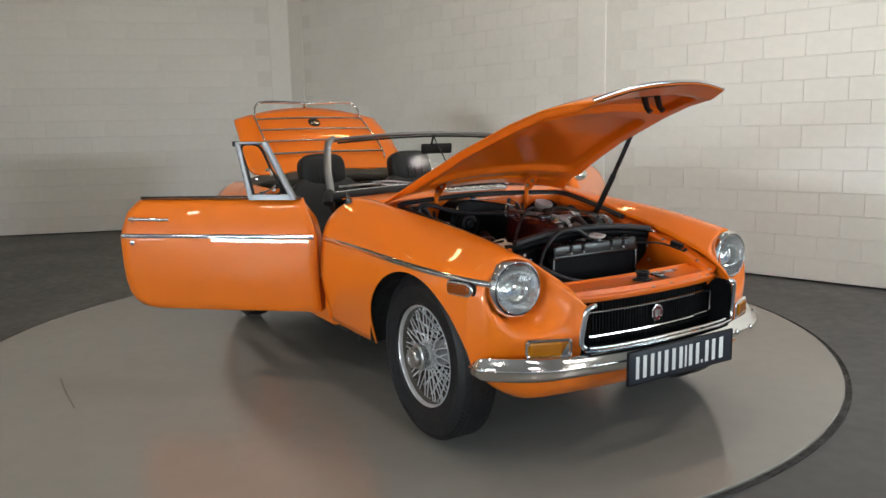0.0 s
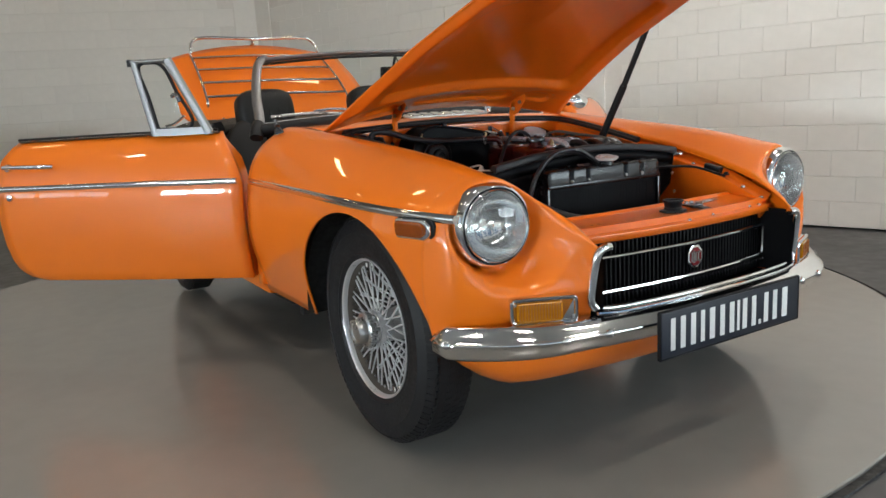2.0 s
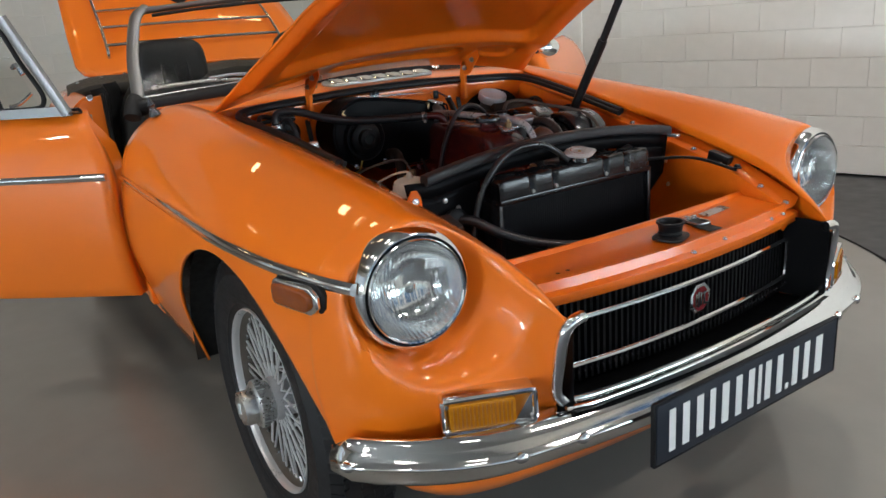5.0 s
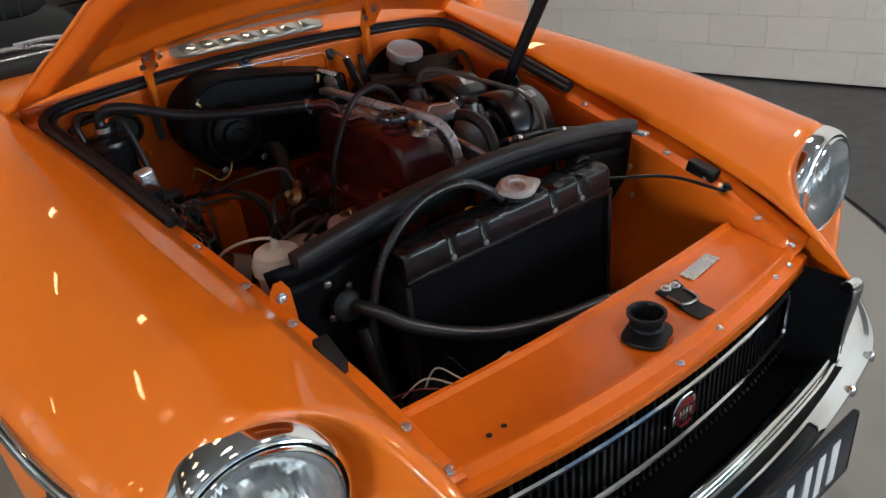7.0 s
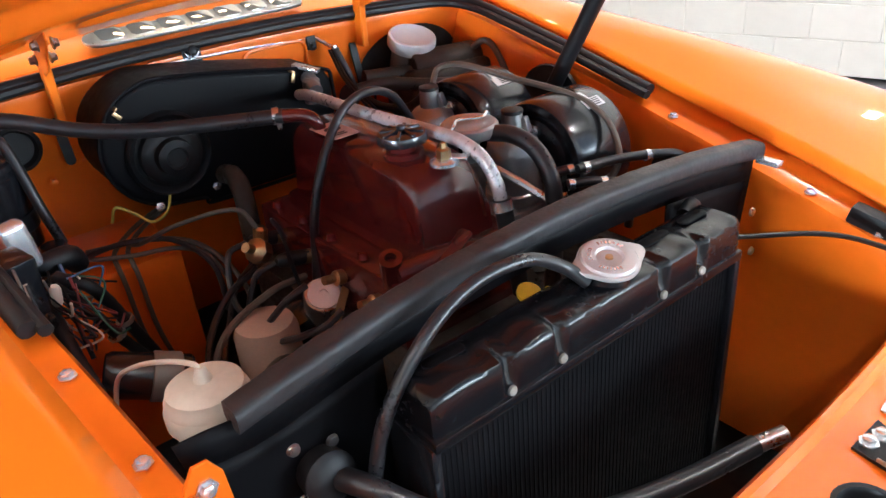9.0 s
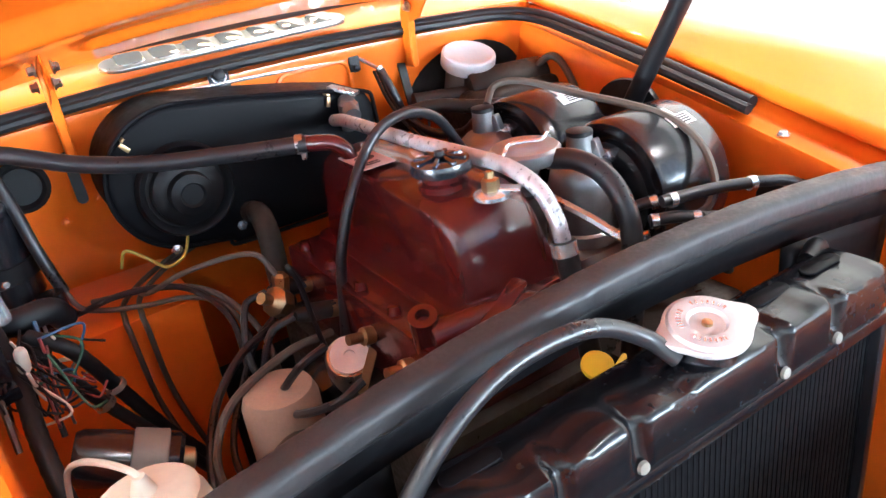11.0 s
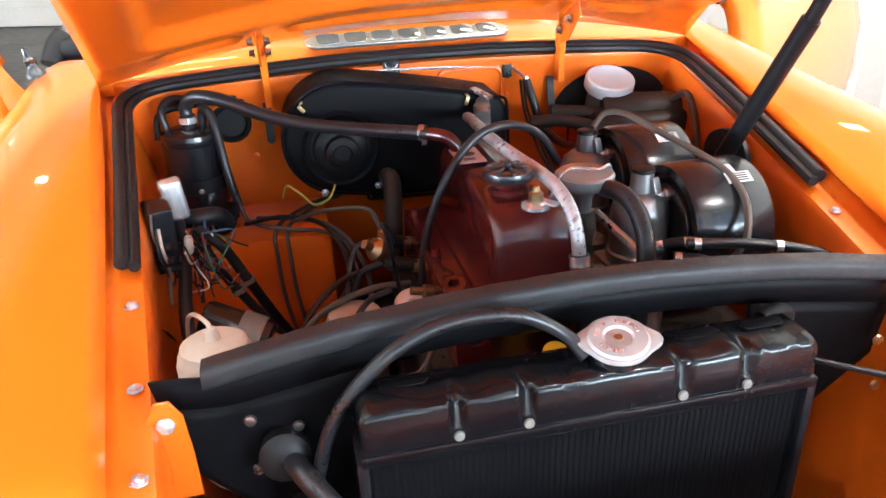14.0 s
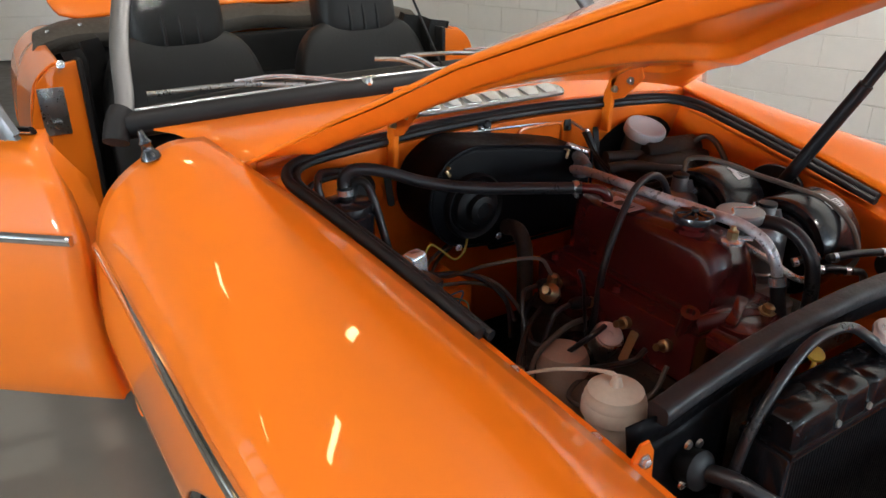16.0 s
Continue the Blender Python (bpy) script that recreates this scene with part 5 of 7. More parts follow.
# ---- wheels ----
def wheel(m):
    w = empty("wheel", car)
    w["label"] = "silver wire-spoked wheel with black radial tyre"
    w.matrix_basis = m
    R = 0.316
    prof = [(r, -0.68 * z) for r, z in ((0.184, 0.056), (0.191, 0.068), (0.197, 0.074), (0.2040, 0.0765), (0.2052, 0.0785), (0.2085, 0.0790), (0.2100, 0.0778), (0.230, 0.084), (0.262, 0.0838), (0.2635, 0.0852), (0.2665, 0.0850), (0.268, 0.0832), (0.296, 0.076), (0.309, 0.064), (0.316, 0.045), (R, 0.020))]
    prof += [(r, -z / 0.68) for r, z in reversed(prof)]
    tb = lathe(prof, 96, None, False)
    tyre = part("tyre", tb, TYRE, w, "black radial tyre with blocked tread", angle=50)
    # tread: three rings of blocks and shoulder blocks
    blocks = bmesh.new()
    for row, (z, dz) in enumerate(((-0.030, 0.011), (-0.008, 0.010), (0.017, 0.011), (0.045, 0.015))):
        for k in range(88):
            a = 2 * math.pi * (k + 0.5 * (row % 2)) / 88
            mesh_from(blocks, box(0.005, 2 * math.pi * R / 88 * 0.88, dz * 1.75, Matrix.Rotation(a, 4, 'Z') @ pose(R - 0.0012 - 0.0035 * (abs(z) > 0.03), 0, z, 12, 14 * (1 if z > 0 else -1) * (abs(z) > 0.03), 0)))
    tagged(part("tread", blocks, TYRE, tyre, smooth=False), kind="stuff")
    # shoulder lugs
    lugs = bmesh.new()
    for k in range(88):
        a = 2 * math.pi * k / 88
        mesh_from(lugs, box(0.024, 0.0165, 0.004, Matrix.Rotation(a, 4, 'Z') @ pose(0.3055, 0, 0.0665, 0, 52, 0)))
        mesh_from(lugs, box(0.024, 0.0165, 0.004, Matrix.Rotation(a, 4, 'Z') @ pose(0.3055, 0, -0.0455, 0, -52, 0)))
    tagged(part("tyre_shoulder", lugs, TYRE, tyre, smooth=False), kind="stuff")
    part("rim", lathe([(0.186, 0.056), (0.190, 0.064), (0.193, 0.070), (0.192, 0.074), (0.190, 0.075), (0.187, 0.072), (0.185, 0.066), (0.184, 0.060)], 72, None, False), SILVER, w, "silver painted wheel rim")
    part("barrel", lathe([(0.184, 0.060), (0.180, 0.052), (0.176, 0.035), (0.168, 0.0), (0.168, -0.05), (0.186, -0.066), (0.190, -0.070), (0.165, -0.05)], 72, None, False), GREYPIPE, w, "dull grey rim barrel")
    tagged(part("spoke_nipple", join(*[lathe([(0.0042, 0), (0.0035, 0.012), (0, 0.012)], 6, axis((0.179 * math.cos(a), 0.179 * math.sin(a), 0.046 - 0.018 * (k % 2)), (-math.cos(a), -math.sin(a), 0.1))) for k, a in enumerate(2 * math.pi * j / 72 for j in range(72))]), CHROME, w), kind="stuff")
    hub = part("hub", lathe([(0.052, -0.06), (0.048, -0.02), (0.042, 0.035), (0.046, 0.055), (0.044, 0.066), (0.034, 0.068), (0.0, 0.068)], 40, None, False), SILVER, w, "splined wheel hub")
    part("knock_off", join(lathe([(0.040, 0.066), (0.044, 0.074), (0.047, 0.080), (0.047, 0.096), (0.043, 0.100), (0.036, 0.101)], 40, None, False), lathe([(0.037, 0.100), (0.037, 0.122), (0.034, 0.126), (0.026, 0.126), (0.024, 0.122), (0.0, 0.122)], 8, None, False), *[box(0.004, 0.003, 0.014, Matrix.Rotation(radians(12 * k), 4, 'Z') @ pose(0.0475, 0, 0.088), 0.001, 1) for k in range(30)]), STEEL, hub, "chrome knock-off hub nut")
    spokes = []
    n = 18
    for k in range(n):
        a = 2 * math.pi * k / n
        for h0, z0, z1, da in ((0.046, 0.050, 0.052, 0.30), (0.046, 0.050, 0.052, -0.30), (0.050, -0.045, 0.030, 0.38), (0.050, -0.045, 0.030, -0.38)):
            p = (h0 * math.cos(a), h0 * math.sin(a), z0)
            q = (0.176 * math.cos(a + da), 0.176 * math.sin(a + da), z1 - 0.006)
            part("spoke", tube([p, q], 0.0027, 6), SILVER, w)
    # dark dish added to keep brightness from showing through the spokes
    part("dark_backing_disc", lathe([(0.156, -0.055), (0.150, -0.046), (0.090, -0.040), (0.070, -0.030), (0, -0.030)], 40, None, False), DARK, w, "added dark disc that blocks the light behind the spokes")
    part("brake_disc", lathe([(0.135, -0.075), (0.135, -0.063), (0.07, -0.063), (0.07, -0.075)], 40, None, True), GRIME, w, "dark brake disc")
    return w


SILVER = mat("silver_enamel", (0.66, 0.66, 0.66), 0.30, 0.6, 0.06, 30)
w0 = wheel(pose(0.020, -0.612, 0.3265, 90, 0, 0))
for m in (pose(0.020, 0.612, 0.3265, -90, 0, 0), pose(-2.31, -0.622, 0.3265, 90, 20, 0), pose(-2.31, 0.622, 0.3265, -90, 0, 0)):
    wc = copy_thing(w0, m)

# ---- engine bay ----
def ring(p, d, r, h=0.010, material=ZINC, parent=None, name="hose_clip"):
    return part(name, lathe([(r, -h / 2), (r * 1.12, -h / 2), (r * 1.12, h / 2), (r, h / 2)], 20, axis(p, d), False), material, parent)


def shelf(side):
    rows = between(-0.60, -0.425, min(side * 0.185, side * 0.45), max(side * 0.185, side * 0.45), 0.30, 0.610, 0.008, 2)
    return part("footwell_box", rows, BAYPAINT, car, "orange pressed footwell box in the engine bay")


fw = shelf(-1)
shelf(1)
for p in ((-0.44, -0.40, 0.611), (-0.44, -0.22, 0.611), (-0.50, -0.33, 0.611)):
    part("box_screw", bolt(p, (0, 0, 1), 0.006, 0.004), BAYPAINT, fw)
for y in (-0.275, -0.255):
    part("brake_pipe", tube([(-0.56, y + 0.14, 0.635), (-0.52, y + 0.06, 0.625), (-0.47, y + 0.01, 0.618), (-0.425, y, 0.613), (-0.415, y, 0.60), (-0.412, y + 0.005, 0.50), (-0.405, y + 0.03, 0.38)], 0.0035, 8, 60), GREYPIPE, fw, "painted brake pipe")
# bulkhead slots and pressings
for y in (-0.252, 0.262):
    part("hinge_slot", slab(rounded(0.014, 0.095, 0.007), 0.003, Matrix.Translation((-0.590, y - 0.010, 0.770)) @ Matrix(((0, 0, 1, 0), (1, 0, 0, 0), (0, 1, 0, 0), (0, 0, 0, 1))) @ pose(0, 0, 0, -14, 0, 0)), DARK, car, "dark hinge slot")
lp = rounded(0.12, 0.15, 0.02, 4)
part("bulkhead_pressing", tube([(-0.5965, 0.10 + a, 0.745 + b) for a, b in lp + [lp[0]]], 0.004, 6, 120), BAYPAINT, car)
part("bulkhead_grommet", lathe([(0.034, 0), (0.034, 0.012), (0.028, 0.016), (0.024, 0.008), (0, 0.008)], 28, axis((-0.594, -0.325, 0.765), (1, 0, 0))), RUBBER, car, "black rubber bulkhead grommet")
part("bulkhead_hole", lathe([(0.024, 0), (0.020, 0.003), (0, 0.003)], 24, axis((-0.597, 0.235, 0.70), (1, 0, 0))), RUBBER, car)
for p in ((-0.596, -0.29, 0.70), (-0.598, 0.17, 0.765), (-0.598, 0.145, 0.70), (-0.597, -0.24, 0.72)):
    part("bulkhead_screw", bolt(p, (1, 0, 0), 0.005, 0.004), BAYPAINT, car)

# wing flange bolts and bonnet rests
for side in (-1, 1):
    for x in (-0.02, 0.10, 0.20, 0.29, 0.40, 0.465):
        if x < 0.33:
            yi, zi = section(x)[0]
        else:
            yi, zi = 0.389 - 0.02 * (x - 0.33) / 0.17, 0.68 - 0.066 * (x - 0.33) / 0.17
        part("flange_bolt", bolt((x, side * (yi - 0.020), zi - 0.0255), (0, 0, 1), 0.0055, 0.005), ZINC, car)
    part("bonnet_rest", box(0.055, 0.022, 0.022, pose(0.280, side * 0.380, 0.676, 0, 14, side * 4), 0.004), RUBBER, car, "black rubber bonnet rest pad")
    part("lamp_wiring_hole", lathe([(0.02, 0), (0.018, 0.002), (0, 0.002)], 16, axis((0.30, side * 0.392, 0.50), (0, -side, 0))), RUBBER, car)
# stay rods on the far inner wing
part("radiator_stay", join(tube([(0.200, 0.222, 0.690), (0.27, 0.298, 0.688), (0.334, 0.366, 0.656)], 0.005, 8, 16, 0.6), bolt((0.335, 0.368, 0.660), (0, 0, 1), 0.007, 0.008)), SATIN, car, "black radiator stay rod")
part("brace_rod", tube([(0.140, 0.392, 0.672), (0.24, 0.392, 0.635), (0.333, 0.386, 0.590)], 0.004, 8, 12), SATIN, car)
part("tape_mark", box(0.060, 0.002, 0.010, pose(0.255, 0.3985, 0.535, 0, -50, 0)), GREYPIPE, car, "grey smear of old tape")

# heater
heater = empty("heater", car)
heater["label"] = "matt black heater box with blower on the bulkhead"
out = [(-0.147 + 0.096 * math.cos(radians(a)), 0.749 + 0.093 * math.sin(radians(a))) for a in range(84, 262, 8)]
out += [(-0.115, 0.650), (-0.105, 0.640), (0.120, 0.638), (0.132, 0.650), (0.132, 0.775), (0.122, 0.795), (0.05, 0.811), (-0.06, 0.831)]
YZ = Matrix(((0, 0, 1, 0), (1, 0, 0, 0), (0, 1, 0, 0), (0, 0, 0, 1)))
part("heater_case", slab(out, 0.122, Matrix.Translation((-0.597, 0, 0)) @ YZ, 0.010, 3), PANELBLACK, heater, "black sheet metal case")
part("blower_ring", lathe([(0.062, 0), (0.062, 0.004), (0.058, 0.010), (0.052, 0.006), (0.050, 0.002), (0, 0.002)], 40, axis((-0.474, -0.152, 0.735), (1, 0, 0))), SATIN, heater)
part("blower_motor", lathe([(0.045, 0), (0.044, 0.012), (0.036, 0.018), (0.028, 0.018), (0.026, 0.030), (0.016, 0.034), (0.013, 0.030), (0, 0.030)], 36, axis((-0.472, -0.152, 0.735), (1, 0, 0))), SATIN, heater)
part("case_flange", tube([(-0.476, y, z) for y, z in out + [out[0]]], 0.003, 6, 160), PANELBLACK, heater)
for y, z, a in ((-0.208, 0.816, 40), (0.062, 0.805, -16)):
    part("case_clip", join(box(0.030, 0.006, 0.003, Matrix.Translation((-0.480, y, z)) @ pose(0, 0, 0, a, 0, 0), 0.001), box(0.003, 0.006, 0.014, Matrix.Translation((-0.470, y, z - 0.010)) @ pose(0, 0, 0, a, 0, 0), 0.001)), BRASS, heater, "small brassy spring clip")
part("mounting_tab", join(slab(rounded(0.030, 0.040, 0.010), 0.003, Matrix.Translation((-0.597, -0.042, 0.836)) @ YZ), bolt((-0.594, -0.042, 0.842), (1, 0, 0.3), 0.0085, 0.010)), SATIN, heater)
part("tab_washer", lathe([(0.012, 0), (0.012, 0.003), (0.006, 0.003), (0.006, 0.009), (0, 0.009)], 16, axis((-0.594, -0.042, 0.842), (1, 0, 0.3))), ZINC, heater)
for p in ((-0.472, -0.185, 0.662), (-0.472, -0.095, 0.665), (-0.472, 0.118, 0.70)):
    part("case_screw", bolt(p, (1, 0, 0), 0.005, 0.005), ZINC, heater)
part("heater_outlet", tube([(-0.470, -0.080, 0.680), (-0.440, -0.078, 0.684), (-0.415, -0.080, 0.665), (-0.405, -0.083, 0.62), (-0.40, -0.085, 0.54)], 0.015, 12, 40), GRIME, heater, "dull brown heater hose")
part("drip_pipe", tube([(-0.592, -0.30, 0.823), (-0.594, -0.1, 0.831), (-0.596, 0.165, 0.820), (-0.585, 0.185, 0.812), (-0.560, 0.195, 0.800)], 0.0032, 8, 50), ZINC, car, "thin bright pipe along the bulkhead")
part("pipe_clip", join(between(-0.600, -0.590, 0.160, 0.178, 0.800, 0.824, 0.002), bolt((-0.590, 0.169, 0.806), (1, 0, 0), 0.005, 0.006)), SATIN, car)
ring((-0.560, 0.195, 0.800), (0.2, 0.2, -1), 0.0055, 0.012, ZINC, car)
part("vacuum_hose", tube([(-0.560, 0.195, 0.80), (-0.545, 0.203, 0.765), (-0.535, 0.215, 0.725), (-0.50, 0.235, 0.700), (-0.43, 0.245, 0.708), (-0.36, 0.230, 0.745), (-0.335, 0.222, 0.758)], 0.0075, 10, 60), HOSE, car, "black vacuum hose")
for k in range(2):
    part("control_cable", tube([(-0.560, 0.190 - 0.006 * k, 0.80), (-0.50, 0.178 - 0.006 * k, 0.76), (-0.40, 0.172 - 0.008 * k, 0.72), (-0.30, 0.160, 0.70)], 0.0028, 6, 30), SATIN, car)
part("cable_sheath", tube([(-0.592, -0.30, 0.800), (-0.57, -0.36, 0.806), (-0.55, -0.43, 0.80), (-0.535, -0.440, 0.76)], 0.0055, 8, 30), RUBBER, car, "black sheathed cable")

# charcoal canister and its hoses
can = empty("charcoal_canister", car)
can["label"] = "black cylindrical vapour canister with hoses"
cm = pose(-0.508, -0.385, 0.656)
part("canister_body", lathe([(0.040, 0.0), (0.046, 0.004), (0.046, 0.105), (0.042, 0.108), (0.042, 0.113), (0.046, 0.115), (0.045, 0.122), (0.030, 0.128), (0.0, 0.129)], 40, cm, False), BLACK, can)
part("canister_band", lathe([(0.047, 0.030), (0.0495, 0.031), (0.0495, 0.052), (0.047, 0.053)], 40, cm, False), SATIN, can)
part("band_bolt", bolt((-0.472, -0.38, 0.692), (1, 0.2, 0), 0.006, 0.012), ZINC, can)
part("outlet", lathe([(0.011, 0.12), (0.011, 0.150)], 16, cm), SATIN, can)
ring((-0.508, -0.385, 0.797), (0, 0, 1), 0.0125, 0.010, ZINC, can)
part("breather_hose", tube([(-0.508, -0.385, 0.790), (-0.512, -0.385, 0.816), (-0.506, -0.370, 0.832), (-0.485, -0.332, 0.830), (-0.455, -0.265, 0.806), (-0.42, -0.195, 0.793), (-0.375, -0.11, 0.789), (-0.325, -0.035, 0.790)], 0.0102, 14, 90), HOSE, can, "thick black breather hose")
part("vent_hose", tube([(-0.520, -0.420, 0.778), (-0.525, -0.425, 0.808), (-0.545, -0.41, 0.822), (-0.56, -0.37, 0.815), (-0.57, -0.31, 0.808)], 0.0065, 10, 40), HOSE, can)
part("purge_hose", tube([(-0.520, -0.366, 0.778), (-0.516, -0.362, 0.806), (-0.500, -0.350, 0.806), (-0.485, -0.342, 0.77), (-0.468, -0.335, 0.715), (-0.462, -0.325, 0.660)], 0.0070, 10, 50), HOSE, can)
part("fuel_pipe", tube([(-0.462, -0.325, 0.662), (-0.455, -0.310, 0.632), (-0.43, -0.25, 0.622), (-0.40, -0.20, 0.625), (-0.37, -0.165, 0.61), (-0.345, -0.15, 0.56)], 0.0034, 8, 60), GREYPIPE, can)
part("drain_elbow", tube([(-0.520, -0.392, 0.655), (-0.50, -0.388, 0.628), (-0.475, -0.372, 0.620), (-0.452, -0.352, 0.630), (-0.445, -0.340, 0.652)], 0.013, 12, 40), BLACK, can)
part("elbow_nut", lathe([(0.016, 0), (0.016, 0.02), (0, 0.02)], 10, axis((-0.445, -0.340, 0.650), (0, 0, 1))), BLACK, can)

# engine
engine = empty("engine", car)
engine["label"] = "maroon-painted four-cylinder engine"
rows = []
for x, top, w in ((-0.368, 0.690, 0.9), (-0.366, 0.738, 0.94), (-0.360, 0.757, 0.98), (-0.350, 0.764, 1), (-0.20, 0.763, 1), (-0.110, 0.761, 1), (-0.090, 0.754, 1), (-0.076, 0.742, 0.99), (-0.066, 0.722, 0.97), (-0.060, 0.690, 0.96)):
    prof = [(-0.018, 0.660), (-0.015, 0.700), (-0.011, top - 0.016), (-0.007, top - 0.006), (0.002, top), (0.040, top + 0.002), (0.080, top), (0.088, top - 0.006), (0.092, top - 0.016), (0.097, 0.700), (0.100, 0.660)]
    prof = [(y, min(z, top + 0.003)) for y, z in prof]
    rows.append([(x, 0.041 + (y - 0.041) * w, z) for y, z in prof])
cover = grid(rows)
bmesh.ops.contextual_create(cover, geom=[e for e in cover.edges if all(v.co.x < -0.3679 for v in e.verts)])
bmesh.ops.contextual_create(cover, geom=[e for e in cover.edges if all(v.co.x > -0.0601 for v in e.verts)])
part("rocker_cover", cover, MAROON, engine, "maroon rocker cover", angle=35)
part("cover_flange", slab(rounded(0.325, 0.148, 0.02), 0.008, pose(-0.213, 0.041, 0.653), 0.002), MAROON, engine)
part("cylinder_head", between(-0.385, -0.035, -0.070, 0.135, 0.565, 0.653, 0.006), MAROON, engine, "maroon cylinder head")
part("engine_block", between(-0.40, -0.02, -0.095, 0.130, 0.24, 0.565, 0.01), GRIME, engine, "dark grimy engine block")
for k in range(5):
    part("head_stud", lathe([(0.011, 0), (0.011, 0.05), (0.007, 0.055), (0.007, 0.062), (0, 0.064)], 12, pose(-0.355 + 0.075 * k, -0.056, 0.600)), MAROON, engine)
for k in range(4):
    p = Vector((-0.325 + 0.082 * k, -0.072, 0.620))
    part("spark_plug", join(lathe([(0.010, 0), (0.010, 0.012), (0.006, 0.014), (0.006, 0.03), (0, 0.03)], 10, axis(p, (0.1, -1, 0.25)))), BRASS, engine, "brass-coloured spark plug")
    q = p + Vector((0.006, -0.055, 0.014))
    if k < 2:
        part("plug_boot", lathe([(0.010, -0.03), (0.011, 0), (0.009, 0.012), (0.005, 0.018)], 12, axis(p + Vector((0.003, -0.035, 0.009)), (0.1, -1, 0.25))), RUBBER, engine)
    part("plug_lead", tube([q, q + Vector((0, -0.03, -0.01)), q.lerp(Vector((-0.24, -0.14, 0.57)), 0.6) + Vector((0, -0.04, -0.03)), (-0.235, -0.135 - 0.008 * k, 0.560)], 0.0045, 8, 40), HOSE, engine)
part("oil_filler_neck", lathe([(0.026, 0), (0.026, 0.008), (0.021, 0.010), (0.021, 0.020)], 28, pose(-0.140, 0.028, 0.760)), MAROON, engine)
filler = lathe([(0.022, 0.018), (0.031, 0.019), (0.032, 0.023), (0.030, 0.030), (0.020, 0.032), (0, 0.031)], 36, pose(-0.140, 0.028, 0.760), False)
part("oil_filler_cap", filler, BLACK, engine, "dark moulded oil filler cap")
part("cap_knob", lathe([(0.006, 0), (0.005, 0.008), (0, 0.009)], 12, pose(-0.140, 0.028, 0.791)), SATIN, engine)
for k in range(8):
    part("cap_vane", box(0.022, 0.005, 0.005, pose(-0.140, 0.028, 0.792) @ Matrix.Rotation(radians(45 * k), 4, 'Z') @ pose(0.016, 0, 0, 0, 6, 0), 0.001, 1), DARKCHROME, engine)
part("cover_label", slab(rounded(0.068, 0.040, 0.002), 0.0008, pose(-0.272, 0.010, 0.7678, 0, 0, 0)), LABEL, engine, "faded pink paper label")
part("label_mark", join(slab([(0.010 * math.cos(a), 0.012 * math.sin(a)) for a in np.linspace(0, 2 * math.pi, 17)[:-1]], 0.0004, pose(-0.277, 0.010, 0.7688)), *[box(0.003, 0.018, 0.0004, pose(-0.257 + 0.006 * k, 0.008, 0.7690)) for k in range(2)]), SATIN, engine)
for x in (-0.080,):
    part("cover_nut", join(lathe([(0.018, -0.004), (0.018, 0.0), (0.012, 0.003)], 20, pose(x, 0.044, 0.764)), box(0.034, 0.014, 0.003, pose(x + 0.008, 0.054, 0.768, 0, 0, 35), 0.001, 1)), ZINC, engine, "zinc washer")
    part("cover_bolt", lathe([(0.009, 0.003), (0.009, 0.014), (0.005, 0.016), (0.004, 0.022), (0, 0.022)], 6, pose(x, 0.044, 0.764)), BRASS, engine, "brass-plated cover nut")
part("breather_stub", tube([(-0.325, -0.035, 0.790), (-0.305, -0.012, 0.788), (-0.298, 0.0, 0.775), (-0.300, 0.004, 0.758)], 0.0095, 12, 24), MAROON, engine, "maroon breather pipe")
ring((-0.332, -0.042, 0.790), (0.4, 0.75, 0), 0.0105, 0.009, STEEL, engine)
part("clip_screw", box(0.006, 0.010, 0.010, pose(-0.330, -0.040, 0.777, 0, 0, 60), 0.001, 1), STEEL, engine)
# water pipe along the cover
part("heater_pipe", tube([(-0.445, 0.055, 0.775), (-0.40, 0.050, 0.783), (-0.30, 0.048, 0.786), (-0.22, 0.056, 0.784), (-0.146, 0.069, 0.781), (-0.085, 0.072, 0.780), (-0.045, 0.074, 0.767), (-0.024, 0.075, 0.742), (-0.016, 0.075, 0.718)], 0.0083, 14, 70), WORNPIPE, engine, "bright zinc heater pipe")
ring((-0.015, 0.075, 0.714), (0.25, 0, -1), 0.0112, 0.013, ZINC, engine)
part("pipe_hose", tube([(-0.016, 0.075, 0.722), (-0.010, 0.076, 0.69), (0.0, 0.078, 0.645), (0.008, 0.08, 0.60)], 0.0112, 12, 24), RUBBER, engine, "black coolant hose")
part("heater_valve", join(lathe([(0.014, 0), (0.014, 0.035), (0.009, 0.04), (0, 0.04)], 16, pose(-0.452, 0.082, 0.755)), tube([(-0.470, 0.088, 0.790), (-0.452, 0.082, 0.785), (-0.43, 0.076, 0.777)], 0.012, 10, 14)), ALU, engine, "cast heater valve")
part("valve_lever", box(0.045, 0.014, 0.005, pose(-0.468, 0.086, 0.806, 0, 12, 30), 0.001), STEEL, engine)
# thermostat housing and front castings
th = join(tube([(-0.050, -0.062, 0.662), (-0.042, -0.02, 0.665), (-0.035, 0.035, 0.660), (-0.01, 0.06, 0.65)], 0.017, 16, 24), lathe([(0.014, -0.03), (0.014, 0.020), (0.007, 0.021), (0.007, 0.01), (0, 0.01)], 18, axis((-0.058, -0.062, 0.668), (0.3, -0.2, 0.9))), slab(rounded(0.075, 0.10, 0.02), 0.022, pose(-0.022, 0.02, 0.645), 0.004), lathe([(0.016, -0.03), (0.017, 0.03), (0.008, 0.031), (0.008, 0.02), (0, 0.02)], 18, axis((0.012, -0.058, 0.660), (1, -0.3, 0.2))))
part("thermostat_housing", th, MAROON, engine, "maroon thermostat housing")
